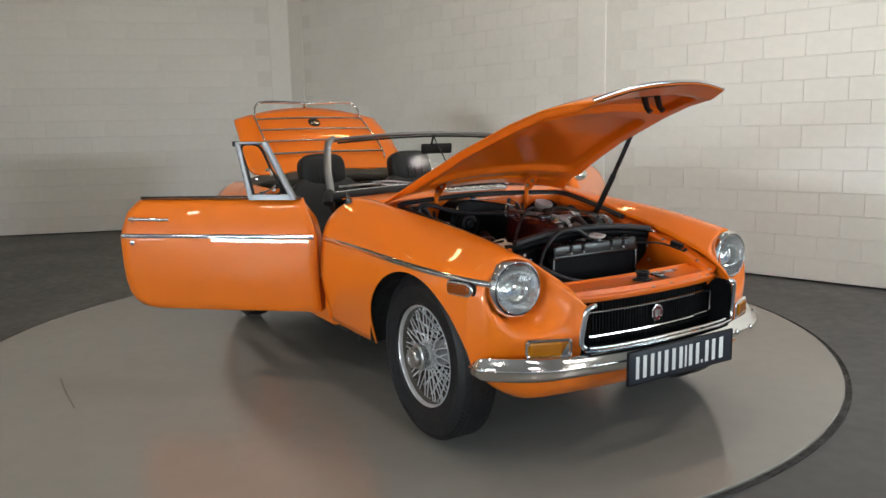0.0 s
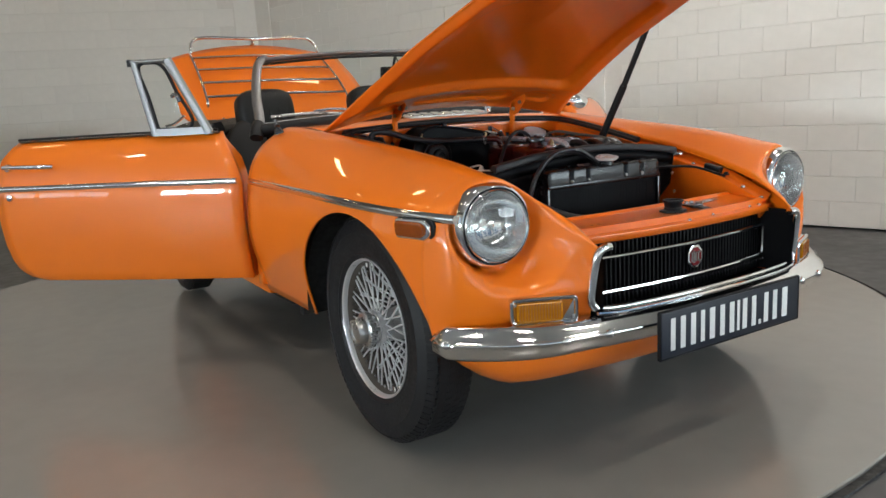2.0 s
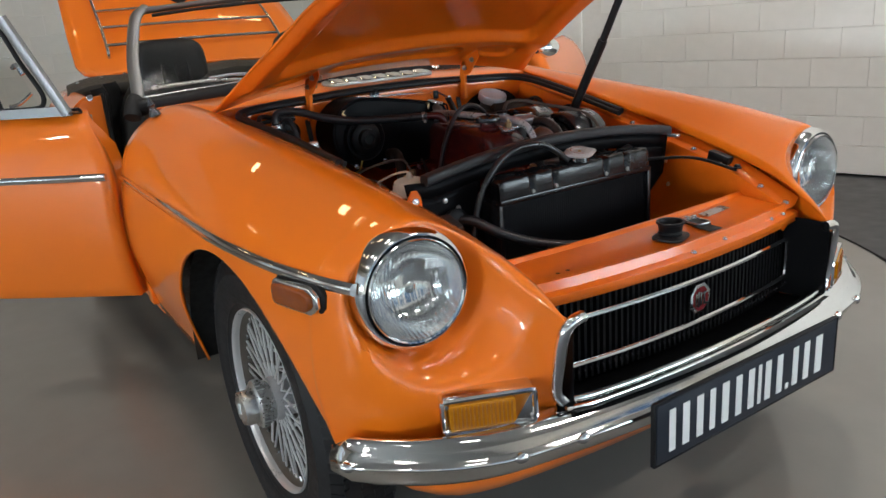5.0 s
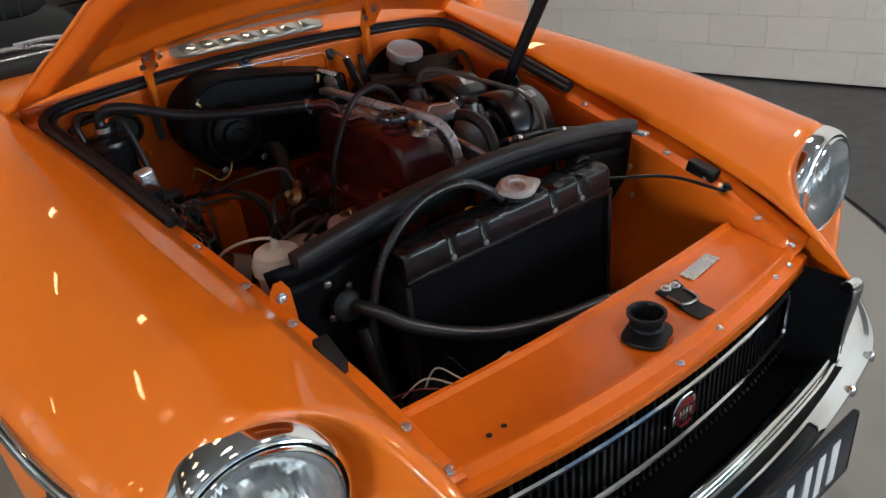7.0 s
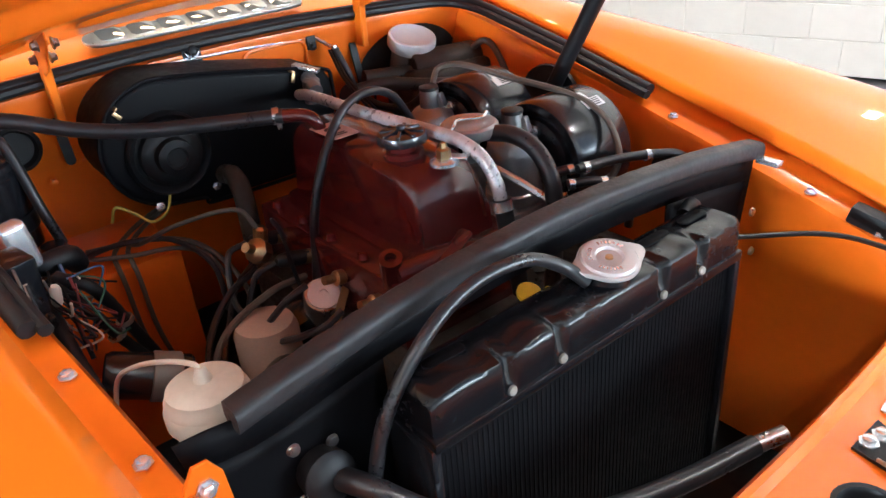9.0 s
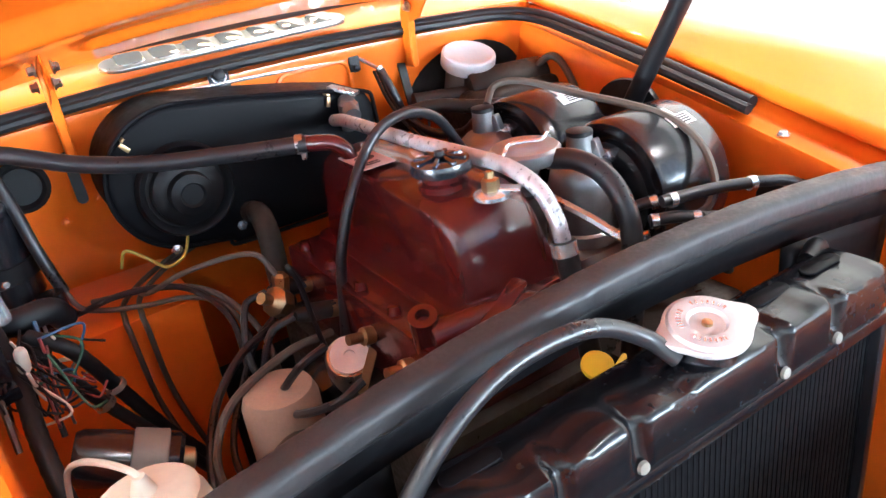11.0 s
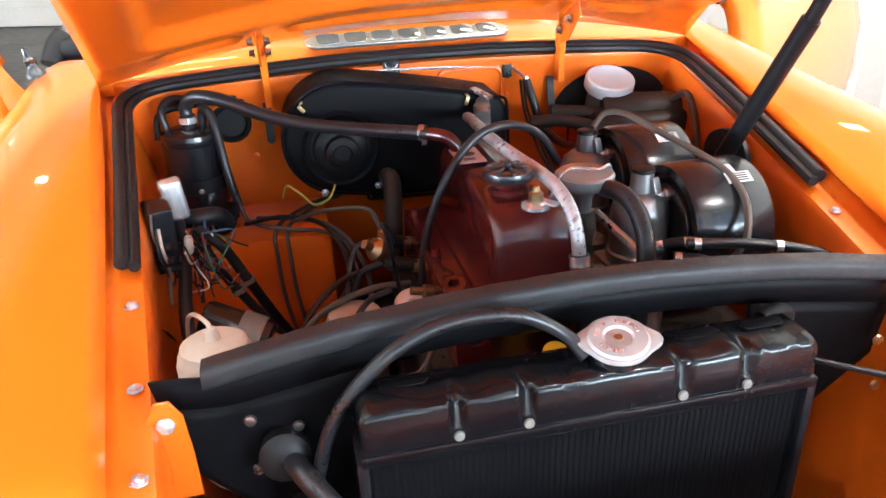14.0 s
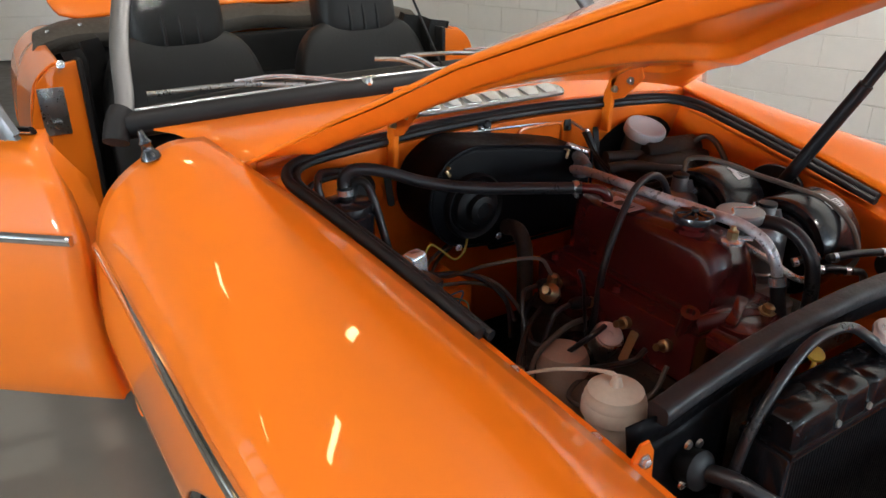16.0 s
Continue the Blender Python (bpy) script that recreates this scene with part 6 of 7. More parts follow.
part("housing_flange", slab(rounded(0.018, 0.070, 0.006), 0.005, pose(-0.030, 0.010, 0.674, 12, 10, 25), 0.002), MAROON, engine)
part("front_nut", bolt((-0.012, 0.058, 0.668), (0.3, 0, 1), 0.009, 0.012), BRASS, engine)
part("dipstick", tube([(-0.215, -0.10, 0.55), (-0.217, -0.112, 0.63), (-0.218, -0.118, 0.680), (-0.222, -0.125, 0.700), (-0.228, -0.118, 0.690), (-0.222, -0.112, 0.670)], 0.003, 8, 40), SATIN, engine, "black dipstick with a looped end")
part("engine_plate", slab(rounded(0.016, 0.052, 0.003), 0.001, axis((-0.13, -0.098, 0.60), (0, -1, 0.5))), BRASS, engine, "small metal data plate")
# loop of cable over the cover
part("loop_cable", tube([(-0.292, 0.155, 0.735), (-0.285, 0.120, 0.785), (-0.268, 0.070, 0.808), (-0.255, 0.020, 0.800), (-0.242, -0.025, 0.755), (-0.235, -0.058, 0.685), (-0.232, -0.070, 0.62), (-0.232, -0.078, 0.56)], 0.0062, 10, 80), HOSE, engine, "grey-black cable looped over the cover")

# carburettors and filters
carbs = empty("carburettor_set", car)
carbs["label"] = "pair of cast carburettors with black canister air filters"
for x in (-0.322, -0.138):
    y = 0.212
    part("dashpot", lathe([(0.040, 0.64), (0.042, 0.645), (0.042, 0.655), (0.039, 0.658), (0.0385, 0.712), (0.035, 0.727), (0.024, 0.737), (0.016, 0.740), (0.0145, 0.766), (0.0, 0.766)], 36, pose(x, y, 0), False), ALU, carbs, "satin cast dashpot")
    part("damper_cap", lathe([(0.0145, 0.7655), (0.0155, 0.767), (0.0150, 0.771), (0.011, 0.772), (0, 0.772)], 16, pose(x, y, 0), False), SATIN, carbs, "black damper cap")
    part("pot_lug", box(0.010, 0.012, 0.022, pose(x + 0.016, y + 0.010, 0.750, 0, -20, 20), 0.002), ALU, carbs)
    part("carb_body", join(between(x - 0.045, x + 0.045, 0.165, 0.262, 0.575, 0.640, 0.010), lathe([(0.030, -0.06), (0.032, 0.06)], 24, axis((x, 0.21, 0.605), (0, 1, 0))), lathe([(0.024, 0), (0.026, 0.06), (0.02, 0.065), (0, 0.065)], 20, pose(x + 0.055, 0.20, 0.555))), ALU, carbs, "cast carburettor body")
    fm = axis((x + 0.012, 0.246, 0.688), (0, 1, 0.0))
    part("filter_can", lathe([(0.0, 0.0), (0.050, 0.0), (0.052, -0.004), (0.062, -0.004), (0.064, 0.002), (0.072, 0.002), (0.074, -0.004), (0.083, -0.002), (0.086, 0.004), (0.086, 0.100), (0.083, 0.106), (0.05, 0.110), (0, 0.110)], 64, fm, False), BLACK, carbs, "glossy black round air filter can")
    part("filter_bolt", bolt((x + 0.012, 0.246, 0.735), (0, -1, 0), 0.006, 0.02), ZINC, carbs)
    lab = []
    for a0, a1, y0, y1 in ((58, 80, 0.305, 0.318), (52, 80, 0.326, 0.350)):
        lab.append(grid([[(x + 0.012 + 0.0868 * math.cos(radians(a)), yy, 0.688 + 0.0868 * math.sin(radians(a))) for a in np.linspace(a0, a1, 7)] for yy in (y0, y1)]))
    part("filter_label", lab[0], VINYL, carbs, "white printed sticker")
    part("filter_sticker", grid([[(x + 0.012 + 0.0868 * math.cos(radians(a)), yy, 0.688 + 0.0868 * math.sin(radians(a))) for a in np.linspace(56, 68, 5)] for yy in (0.30, 0.335)]), VINYL, carbs, "white printed sticker")
    lab[1].free()
    part("sticker_bars", join(*[grid([[(x + 0.012 + 0.0872 * math.cos(radians(a)), yy, 0.688 + 0.0872 * math.sin(radians(a))) for a in (58 + 2.4 * k, 59.2 + 2.4 * k)] for yy in (0.312, 0.330)]) for k in range(4)]), SATIN, carbs)
part("manifold", join(tube([(-0.36, 0.15, 0.60), (-0.33, 0.19, 0.60)], 0.022, 12), tube([(-0.34, 0.16, 0.60), (-0.24, 0.155, 0.605), (-0.14, 0.16, 0.60)], 0.022, 12, 20), tube([(-0.14, 0.15, 0.60), (-0.13, 0.19, 0.60)], 0.022, 12)), ALU, carbs, "cast inlet manifold")
part("heat_shield", between(-0.42, -0.02, 0.15, 0.36, 0.515, 0.55, 0.01), GRIME, carbs, "grimy heat shield under the carburettors")
part("exhaust_manifold", join(tube([(-0.38, 0.14, 0.56), (-0.25, 0.20, 0.50), (-0.25, 0.22, 0.36)], 0.024, 10, 24), tube([(-0.05, 0.14, 0.56), (-0.20, 0.20, 0.50), (-0.24, 0.22, 0.36)], 0.024, 10, 24)), GRIME, carbs, "rusty dark exhaust manifold")
# crankcase breather valve
pv = pose(-0.128, 0.126, 0)
part("breather_valve", lathe([(0.009, 0.690), (0.010, 0.728), (0.011, 0.745), (0.016, 0.755), (0.034, 0.762), (0.038, 0.768), (0.038, 0.776), (0.035, 0.779), (0.0, 0.780)], 40, pv, False), ALU, carbs, "round cast breather valve")
part("valve_clip", tube([(-0.128, 0.088, 0.765), (-0.118, 0.092, 0.783), (-0.132, 0.112, 0.784), (-0.118, 0.140, 0.784), (-0.130, 0.160, 0.783), (-0.132, 0.166, 0.766)], 0.0022, 6, 50), ZINC, carbs, "bent wire spring clip")
part("valve_stem", lathe([(0.014, 0.60), (0.013, 0.69), (0.016, 0.70), (0.016, 0.72), (0.012, 0.725)], 16, pose(-0.120, 0.124, 0)), GRIME, carbs)
part("valve_hose", tube([(-0.105, 0.138, 0.766), (-0.072, 0.150, 0.767), (-0.040, 0.157, 0.754), (-0.015, 0.157, 0.725), (-0.004, 0.153, 0.685), (0.0, 0.148, 0.63), (0.002, 0.14, 0.57)], 0.0112, 14, 60), HOSE, carbs, "black rubber breather hose")
part("fuel_line", tube([(-0.325, 0.222, 0.772), (-0.335, 0.245, 0.790), (-0.30, 0.262, 0.797), (-0.22, 0.285, 0.785), (-0.11, 0.305, 0.772), (-0.055, 0.308, 0.750), (-0.020, 0.295, 0.715), (-0.012, 0.275, 0.690), (-0.025, 0.250, 0.678)], 0.0048, 8, 90), GREYPIPE, carbs, "thin grey overflow pipe")
part("choke_pipe", tube([(-0.14, 0.15, 0.715), (-0.09, 0.175, 0.690), (-0.05, 0.19, 0.672), (-0.03, 0.205, 0.676)], 0.006, 8, 24), STEEL, carbs)
for a, b in (((-0.072, 0.205, 0.688), (-0.050, 0.240, 0.699)), ((-0.022, 0.215, 0.713), (0.012, 0.33, 0.708)), ((-0.030, 0.205, 0.692), (0.000, 0.250, 0.690))):
    a, b = Vector(a), Vector(b)
    part("fuel_hose", tube([a, a.lerp(b, 0.5) + Vector((0, 0, 0.003)), b], 0.0064, 10, 14), HOSE, carbs)
    ring(a.lerp(b, 0.1), b - a, 0.0072, 0.008, ZINC, carbs)
    ring(a.lerp(b, 0.9), b - a, 0.0072, 0.008, ZINC, carbs)
part("fuel_hose_tail", tube([(0.012, 0.33, 0.708), (0.028, 0.368, 0.698), (0.040, 0.398, 0.655), (0.040, 0.405, 0.60)], 0.0064, 10, 24), HOSE, carbs)
part("fuel_hose_tail", tube([(0.000, 0.250, 0.690), (0.006, 0.275, 0.682), (0.000, 0.300, 0.650), (-0.01, 0.31, 0.60)], 0.0064, 10, 24), HOSE, carbs)
part("crossover_pipe", tube([(-0.47, 0.175, 0.748), (-0.45, 0.22, 0.752), (-0.42, 0.275, 0.742), (-0.40, 0.33, 0.735)], 0.011, 10, 24), GRIME, carbs)

# brake master cylinder with its reservoir
bm_ = empty("brake_master_cylinder", car)
bm_["label"] = "dark brake master cylinder with white plastic reservoir"
part("servo_housing", join(box(0.13, 0.175, 0.095, pose(-0.515, 0.385, 0.695, 0, -6, -8), 0.022, 3), lathe([(0.030, -0.05), (0.032, 0.05)], 24, axis((-0.48, 0.365, 0.685), (1, 0, 0)))), GRIME, bm_, "grubby dark metal housing")
TILT = pose(-0.536, 0.346, 0.795, 0, 20, 0) @ pose(0, 0, -0.788)
# the body's darker colour holds the shade below the cap
part("reservoir", lathe([(0.032, 0.715), (0.035, 0.725), (0.035, 0.770)], 32, TILT), MILKYSHADE, bm_, "milky fluid reservoir, coloured darker for the shade below its cap")
part("reservoir_cap", lathe([(0.042, 0.766), (0.0445, 0.769), (0.0445, 0.785), (0.0435, 0.789), (0.040, 0.7905), (0.036, 0.7885), (0.020, 0.785), (0.0, 0.784)], 40, TILT, False), VINYL, bm_, "white screw cap")
def bulkhead_shade(cy, cz, ry, rz, proud=0.004, seg=40):
    """A flat oval laid on the bulkhead's face, for painted shade."""
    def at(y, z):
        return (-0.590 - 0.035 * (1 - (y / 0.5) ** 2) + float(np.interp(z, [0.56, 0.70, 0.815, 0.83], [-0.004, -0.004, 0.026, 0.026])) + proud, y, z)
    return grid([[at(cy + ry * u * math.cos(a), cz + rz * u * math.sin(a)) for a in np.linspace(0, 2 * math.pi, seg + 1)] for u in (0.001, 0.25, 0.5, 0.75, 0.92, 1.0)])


# no hollow here: the shade of an inset box as a dark oval
part("painted_recess", bulkhead_shade(0.375, 0.722, 0.112, 0.084), DARK, bm_, "dark oval on the bulkhead standing for a shaded recess")
part("cylinder_barrel", lathe([(0.026, -0.075), (0.030, -0.070), (0.030, 0.060), (0.027, 0.066), (0, 0.066)], 28, axis((-0.505, 0.395, 0.742), (0.15, 1, -0.02))), GRIME, bm_, "dark grubby cylinder")
part("feed_pipe", tube([(-0.54, 0.235, 0.742), (-0.525, 0.30, 0.738), (-0.51, 0.34, 0.735)], 0.014, 10, 14), GRIME, bm_)
part("servo_hose", tube([(-0.50, 0.42, 0.735), (-0.46, 0.452, 0.775), (-0.40, 0.440, 0.745), (-0.36, 0.425, 0.68), (-0.37, 0.41, 0.60)], 0.006, 8, 50), GREYPIPE, bm_)
part("stay_socket", lathe([(0.047, 0), (0.045, 0.006), (0, 0.006)], 24, axis((-0.255, 0.413, 0.730), (0, -1, 0.1)) @ Matrix.Diagonal((1.25, 0.85, 1, 1))), DARK, car, "dark hole at the stay foot")
part("bay_bracket", join(lathe([(0.028, -0.02), (0.028, 0.02)], 20, axis((0.0, 0.40, 0.665), (0, 1, 0.2))), bolt((0.02, 0.385, 0.685), (0, -1, 0.5), 0.008, 0.008)), GRIME, car)

SEALRUB = mat("weathered_seal", (0.022, 0.022, 0.024), 0.5, 0, 0.25, 30, 0.2, 70, spec=0.4)
# front crossmember panel with rubber top
panel = empty("radiator_panel", car)
panel["label"] = "black radiator mounting panel with rubber top seal"
def bar_x(y):
    return 0.126 - 0.008 * max(0, 1 - (y / 0.36) ** 2)
def bar_z(y):
    return 0.722 + 0.032 * max(0, 1 - ((y - 0.02) / 0.36) ** 2) - 0.9 * max(0, y - 0.385)
def sheet_edge(d):
    """Half width of the panel, d below its top."""
    return 0.405 * float(np.interp(d, [0.004, 0.05, 0.10, 0.16, 0.22, 0.42], [0.94, 0.92, 0.90, 0.76, 0.68, 0.66]))


def sheet_point(y, d):
    return (bar_x(y), y, bar_z(y) + 0.011 * min(max((-y - 0.31) / 0.05, 0), 1) - d)


DEPTHS = (0.004, 0.02, 0.036, 0.05, 0.10, 0.16, 0.22, 0.42)
top = grid([[sheet_point(y, d) for y in np.linspace(-sheet_edge(d), sheet_edge(d), 31)] for d in DEPTHS[:3]])
sides = [grid([[sheet_point(y, d) for y in np.linspace(*((-sheet_edge(d), -0.195) if e < 0 else (0.208, sheet_edge(d))), 12)] for d in DEPTHS[2:]]) for e in (-1, 1)]
solid(part("panel_sheet", join(top, *sides), PANELBLACK, panel, "black painted sheet panel with the radiator opening"), 0.003)
rows = []
rng = random.Random(3)
for y in np.linspace(-0.335, 0.378, 60):
    k = rng.uniform(-0.0006, 0.0006)
    rows.append([(bar_x(y) + a, y, bar_z(y) + 0.006 + b + (k if b > 0 else 0)) for a, b in rounded(0.028, 0.022, 0.007, 4)])
seal = grid(rows, True)
bmesh.ops.contextual_create(seal, geom=[e for e in seal.edges if e.is_boundary and e.verts[0].co.y < 0 and e.verts[1].co.y < 0])
bmesh.ops.contextual_create(seal, geom=[e for e in seal.edges if e.is_boundary and e.verts[0].co.y > 0 and e.verts[1].co.y > 0])
part("top_seal", seal, SEALRUB, panel, "matt rubber seal strip")
part("seal_clip", between(0.135, 0.165, 0.366, 0.380, 0.715, 0.722, 0.002), ZINC, panel)
for p in ((0.142, -0.30, 0.685), (0.142, -0.30, 0.63), (0.128, -0.26, 0.66), (0.150, 0.345, 0.66), (0.150, 0.355, 0.60)):
    part("panel_rivet", lathe([(0.006, 0), (0.005, 0.003), (0, 0.004)], 12, axis(p, (1, 0, 0))), STEEL, panel)
EAR = [(0.352, 0.615), (0.352, 0.66), (0.355, 0.705), (0.364, 0.721), (0.376, 0.721), (0.386, 0.705), (0.392, 0.650), (0.396, 0.615)]
for side in (-1,):
    ear = slab([(side * y, z - (0.03 if side > 0 else 0.003)) for y, z in EAR], 0.004, Matrix.Translation((0.139, 0, 0)) @ YZ, 0.001, 1)
    e = part("panel_bracket", ear, BAYPAINT, panel, "orange bracket ear")
    part("bracket_bolt", bolt((0.143, side * 0.370, 0.698 - (0.03 if side > 0 else 0.003)), (1, 0, 0), 0.006, 0.006), ZINC, e)

# radiator
rad = empty("radiator", car)
rad["label"] = "black painted radiator with bright pressure cap"
part("core", between(0.148, 0.198, -0.204, 0.219, 0.335, 0.668, 0.003), PANELBLACK, rad, "black finned core")
fins = bmesh.new()
for k in range(70):
    y = -0.200 + 0.415 * k / 69
    mesh_from(fins, between(0.1975, 0.1986, y - 0.0012, y + 0.0012, 0.345, 0.660))
tagged(part("core_fin", fins, PANELBLACK, rad, smooth=False), kind="stuff")
GROOVES = (-0.125, -0.062, 0.085, 0.150)
rows = []
for y in sorted(set(list(np.linspace(-0.2085, 0.2235, 66)) + [g + d for g in GROOVES for d in np.linspace(-0.012, 0.012, 13)])):
    g = max(0.0, 1 - min(abs(y - c) for c in GROOVES) / 0.0105)
    g = g * g * (3 - 2 * g)
    e = min(y + 0.2085, 0.2235 - y)
    e = 1 - math.sqrt(max(0.0, 1 - (1 - min(e / 0.010, 1)) ** 2))
    w = 0.0012 * math.sin(61 * y) + 0.0008 * math.sin(143 * y + 1)
    rows.append([(x + (0.176 - x) * 0.10 * e, y, z - 0.008 * e * (z > 0.70)) for x, z in ((0.146, 0.674), (0.145, 0.704), (0.148, 0.712), (0.156, 0.7165 + w), (0.176, 0.7170 + w), (0.190 - 0.003 * g, 0.7170 + w - 0.002 * g), (0.2005 - 0.006 * g, 0.7162 - 0.004 * g + w), (0.2046 - 0.008 * g, 0.7140 - 0.006 * g), (0.2062 - 0.008 * g, 0.7095 - 0.004 * g), (0.2065 - 0.006 * g, 0.690), (0.2070 - 0.002 * g, 0.682), (0.2070, 0.674))])
tb = grid(rows)
for row in (rows[0], rows[-1]):
    tb.faces.new([tb.verts.new(p) for p in row])
part("header_tank", tb, TANKBLACK, rad, "glossy black header tank with pressed grooves", angle=50)
part("tank_seam", between(0.142, 0.2095, -0.211, 0.226, 0.664, 0.676, 0.003), TANKBLACK, rad, "folded seam under the tank")
for y in GROOVES:
    part("tank_rivet", lathe([(0.0050, 0), (0.0044, 0.0025), (0, 0.0036)], 14, axis((0.2068, y, 0.681), (1, 0, 0.1))), DULLGREY, rad)
for y in (-0.165, 0.118, 0.185):
    part("tank_pressing", slab(rounded(0.014, 0.044, 0.007), 0.0022, pose(0.168, y, 0.7168), 0.001), PANELBLACK, rad)
part("side_channel", between(0.145, 0.207, 0.218, 0.228, 0.335, 0.668, 0.003), BLACK, rad)
part("side_channel", between(0.145, 0.207, -0.214, -0.204, 0.335, 0.668, 0.003), BLACK, rad)
part("filler_neck", lathe([(0.026, 0.710), (0.024, 0.724), (0.028, 0.727)], 28, pose(0.179, 0.028, 0)), TANKBLACK, rad)
cap = []
for k in range(48):
    a = 2 * math.pi * k / 48
    r = 0.032 + 0.010 * max(0, math.cos(2 * (a - radians(75)))) ** 4
    cap.append((r * math.cos(a), r * math.sin(a)))
CM = pose(0.181, 0.030, 0.733) @ pose(0, 0, 0, 4, 11, 0) @ Matrix.Scale(0.95, 4)
pc = part("pressure_cap", join(slab(cap, 0.006, CM @ pose(0, 0, -0.002), 0.002), lathe([(0.0300, 0.0035), (0.0275, 0.0065), (0.0245, 0.0070), (0.0150, 0.0066), (0.0125, 0.0035), (0.0, 0.0030)], 40, CM, False)), CAPZINC, rad, "bright zinc pressure cap")
part("cap_rivet", lathe([(0.0045, 0.002), (0.004, 0.0058), (0, 0.0065)], 16, CM), BRASS, pc, "brass rivet")
for a0, a1 in ((95, 165), (200, 250), (285, 345)):
    for k in range(7):
        a = radians(a0 + (a1 - a0) * k / 6)
        part("stamped_bar", box(0.0040, 0.0016, 0.0008, CM @ Matrix.Rotation(a, 4, 'Z') @ pose(0.0205, 0, 0.0071)), ZINC, pc)

part("overflow_pipe", tube([(0.182, 0.0, 0.722), (0.166, -0.014, 0.738), (0.160, -0.053, 0.761), (0.158, -0.101, 0.766), (0.160, -0.143, 0.759), (0.165, -0.185, 0.738), (0.167, -0.225, 0.694), (0.167, -0.243, 0.647), (0.169, -0.254, 0.589), (0.178, -0.246, 0.515), (0.19, -0.235, 0.43)], 0.0066, 10, 80), HOSE, rad, "black overflow hose")
part("brace_hose", tube([(0.125, 0.235, 0.680), (0.135, 0.24, 0.698), (0.14, 0.225, 0.710), (0.148, 0.20, 0.708)], 0.008, 10, 30), SATIN, rad)
part("yellow_tag", lathe([(0.0135, 0), (0.0135, 0.004), (0, 0.005)], 24, axis((0.098, 0.004, 0.671), (0.4, -0.1, 1))), YELLOW, rad, "yellow filler cap")
part("fan_blade", box(0.006, 0.05, 0.24, pose(0.075, 0.03, 0.53, 0, 6, 25), 0.004), YELLOW, rad, "yellow cooling fan blade")
part("lower_hose", tube([(0.135, -0.272, 0.634), (0.176, -0.258, 0.640), (0.214, -0.225, 0.616), (0.248, -0.172, 0.592), (0.280, -0.104, 0.575), (0.306, -0.010, 0.566), (0.326, 0.075, 0.568)], 0.0105, 12, 80), HOSE, car, "black hose in front of the radiator")
part("hose_fitting", tube([(0.325, 0.070, 0.568), (0.340, 0.104, 0.574)], 0.0085, 10), STEEL, car)
part("hose_elbow", join(lathe([(0.022, -0.01), (0.024, 0.012), (0.016, 0.018), (0, 0.018)], 20, axis((0.135, -0.275, 0.638), (1, 0, 0.2))), tube([(0.155, -0.262, 0.60), (0.175, -0.262, 0.55), (0.20, -0.265, 0.47), (0.22, -0.26, 0.38)], 0.012, 10, 30)), RUBBER, car, "black rubber elbow")
horn = part("horn", lathe([(0.045, 0), (0.047, 0.012), (0.035, 0.022), (0.012, 0.030), (0, 0.03)], 32, axis((0.285, -0.235, 0.50), (0.4, -0.1, 0.9))), SATIN, car, "black horn behind the landing panel")
for k, m in enumerate((WIRE_R, WIRE_W, WIRE_W, SATIN)):
    part("horn_wire", tube([(0.24 + 0.01 * k, -0.30 + 0.03 * k, 0.53), (0.27, -0.26 + 0.02 * k, 0.55 + 0.008 * k), (0.30, -0.22 + 0.015 * k, 0.545), (0.315, -0.19 + 0.02 * k, 0.53 + 0.01 * k)], 0.0014, 6, 30), m, horn)
part("wire_connector", box(0.02, 0.05, 0.012, pose(0.32, -0.14, 0.555, 0, 10, 10), 0.002), MILKY, horn)

# washer bottle, canister, coil, relay and wiring on the near side
wb = empty("washer_bottle", car)
wb["label"] = "milky plastic washer bottle with clear tube"
part("bottle", lathe([(0.026, 0.56), (0.032, 0.57), (0.032, 0.685), (0.0375, 0.690), (0.0375, 0.702), (0.034, 0.708)], 32, pose(0.060, -0.330, 0.001)), MILKY, wb)
part("bottle_cap", lathe([(0.034, 0.698), (0.0355, 0.702), (0.0355, 0.710), (0.033, 0.713), (0.0320, 0.719), (0.026, 0.723), (0.008, 0.725), (0.004, 0.737), (0, 0.737)], 32, pose(0.060, -0.330, 0.001), False), MILKY, wb, "milky plastic cap")
part("tube", tube([(0.060, -0.330, 0.736), (0.053, -0.333, 0.739), (0.02, -0.345, 0.730), (-0.03, -0.360, 0.706), (-0.069, -0.372, 0.676), (-0.09, -0.38, 0.63)], 0.0024, 8, 40), MILKY, wb)
oc = empty("oil_filter", car)
oc["label"] = "beige can-shaped filter beside the engine"
part("filter_body", lathe([(0.036, 0.45), (0.041, 0.47), (0.041, 0.575), (0.036, 0.588), (0.012, 0.591), (0, 0.592)], 36, pose(-0.190, -0.176, 0), False), PINKISH, oc, "weathered beige can")
ds = empty("distributor", car)
ds["label"] = "distributor with metal cap and ignition leads"
part("distributor_cap", lathe([(0.024, -0.05), (0.026, -0.004), (0.024, 0.0), (0, 0.001)], 28, axis((-0.172, -0.098, 0.600), (0.55, -0.15, 0.82))), STEEL, ds)
part("cap_face", lathe([(0.022, 0.0015), (0.021, 0.003), (0.006, 0.003), (0.006, 0.001), (0, 0.001)], 24, axis((-0.172, -0.098, 0.600), (0.55, -0.15, 0.82)), False), LABEL, ds, "pinkish metal face")
part("distributor_body", lathe([(0.030, 0), (0.034, 0.04), (0.032, 0.07), (0.018, 0.075), (0, 0.08)], 28, axis((-0.225, -0.105, 0.50), (0.1, -0.25, 0.95))), BLACK, ds)
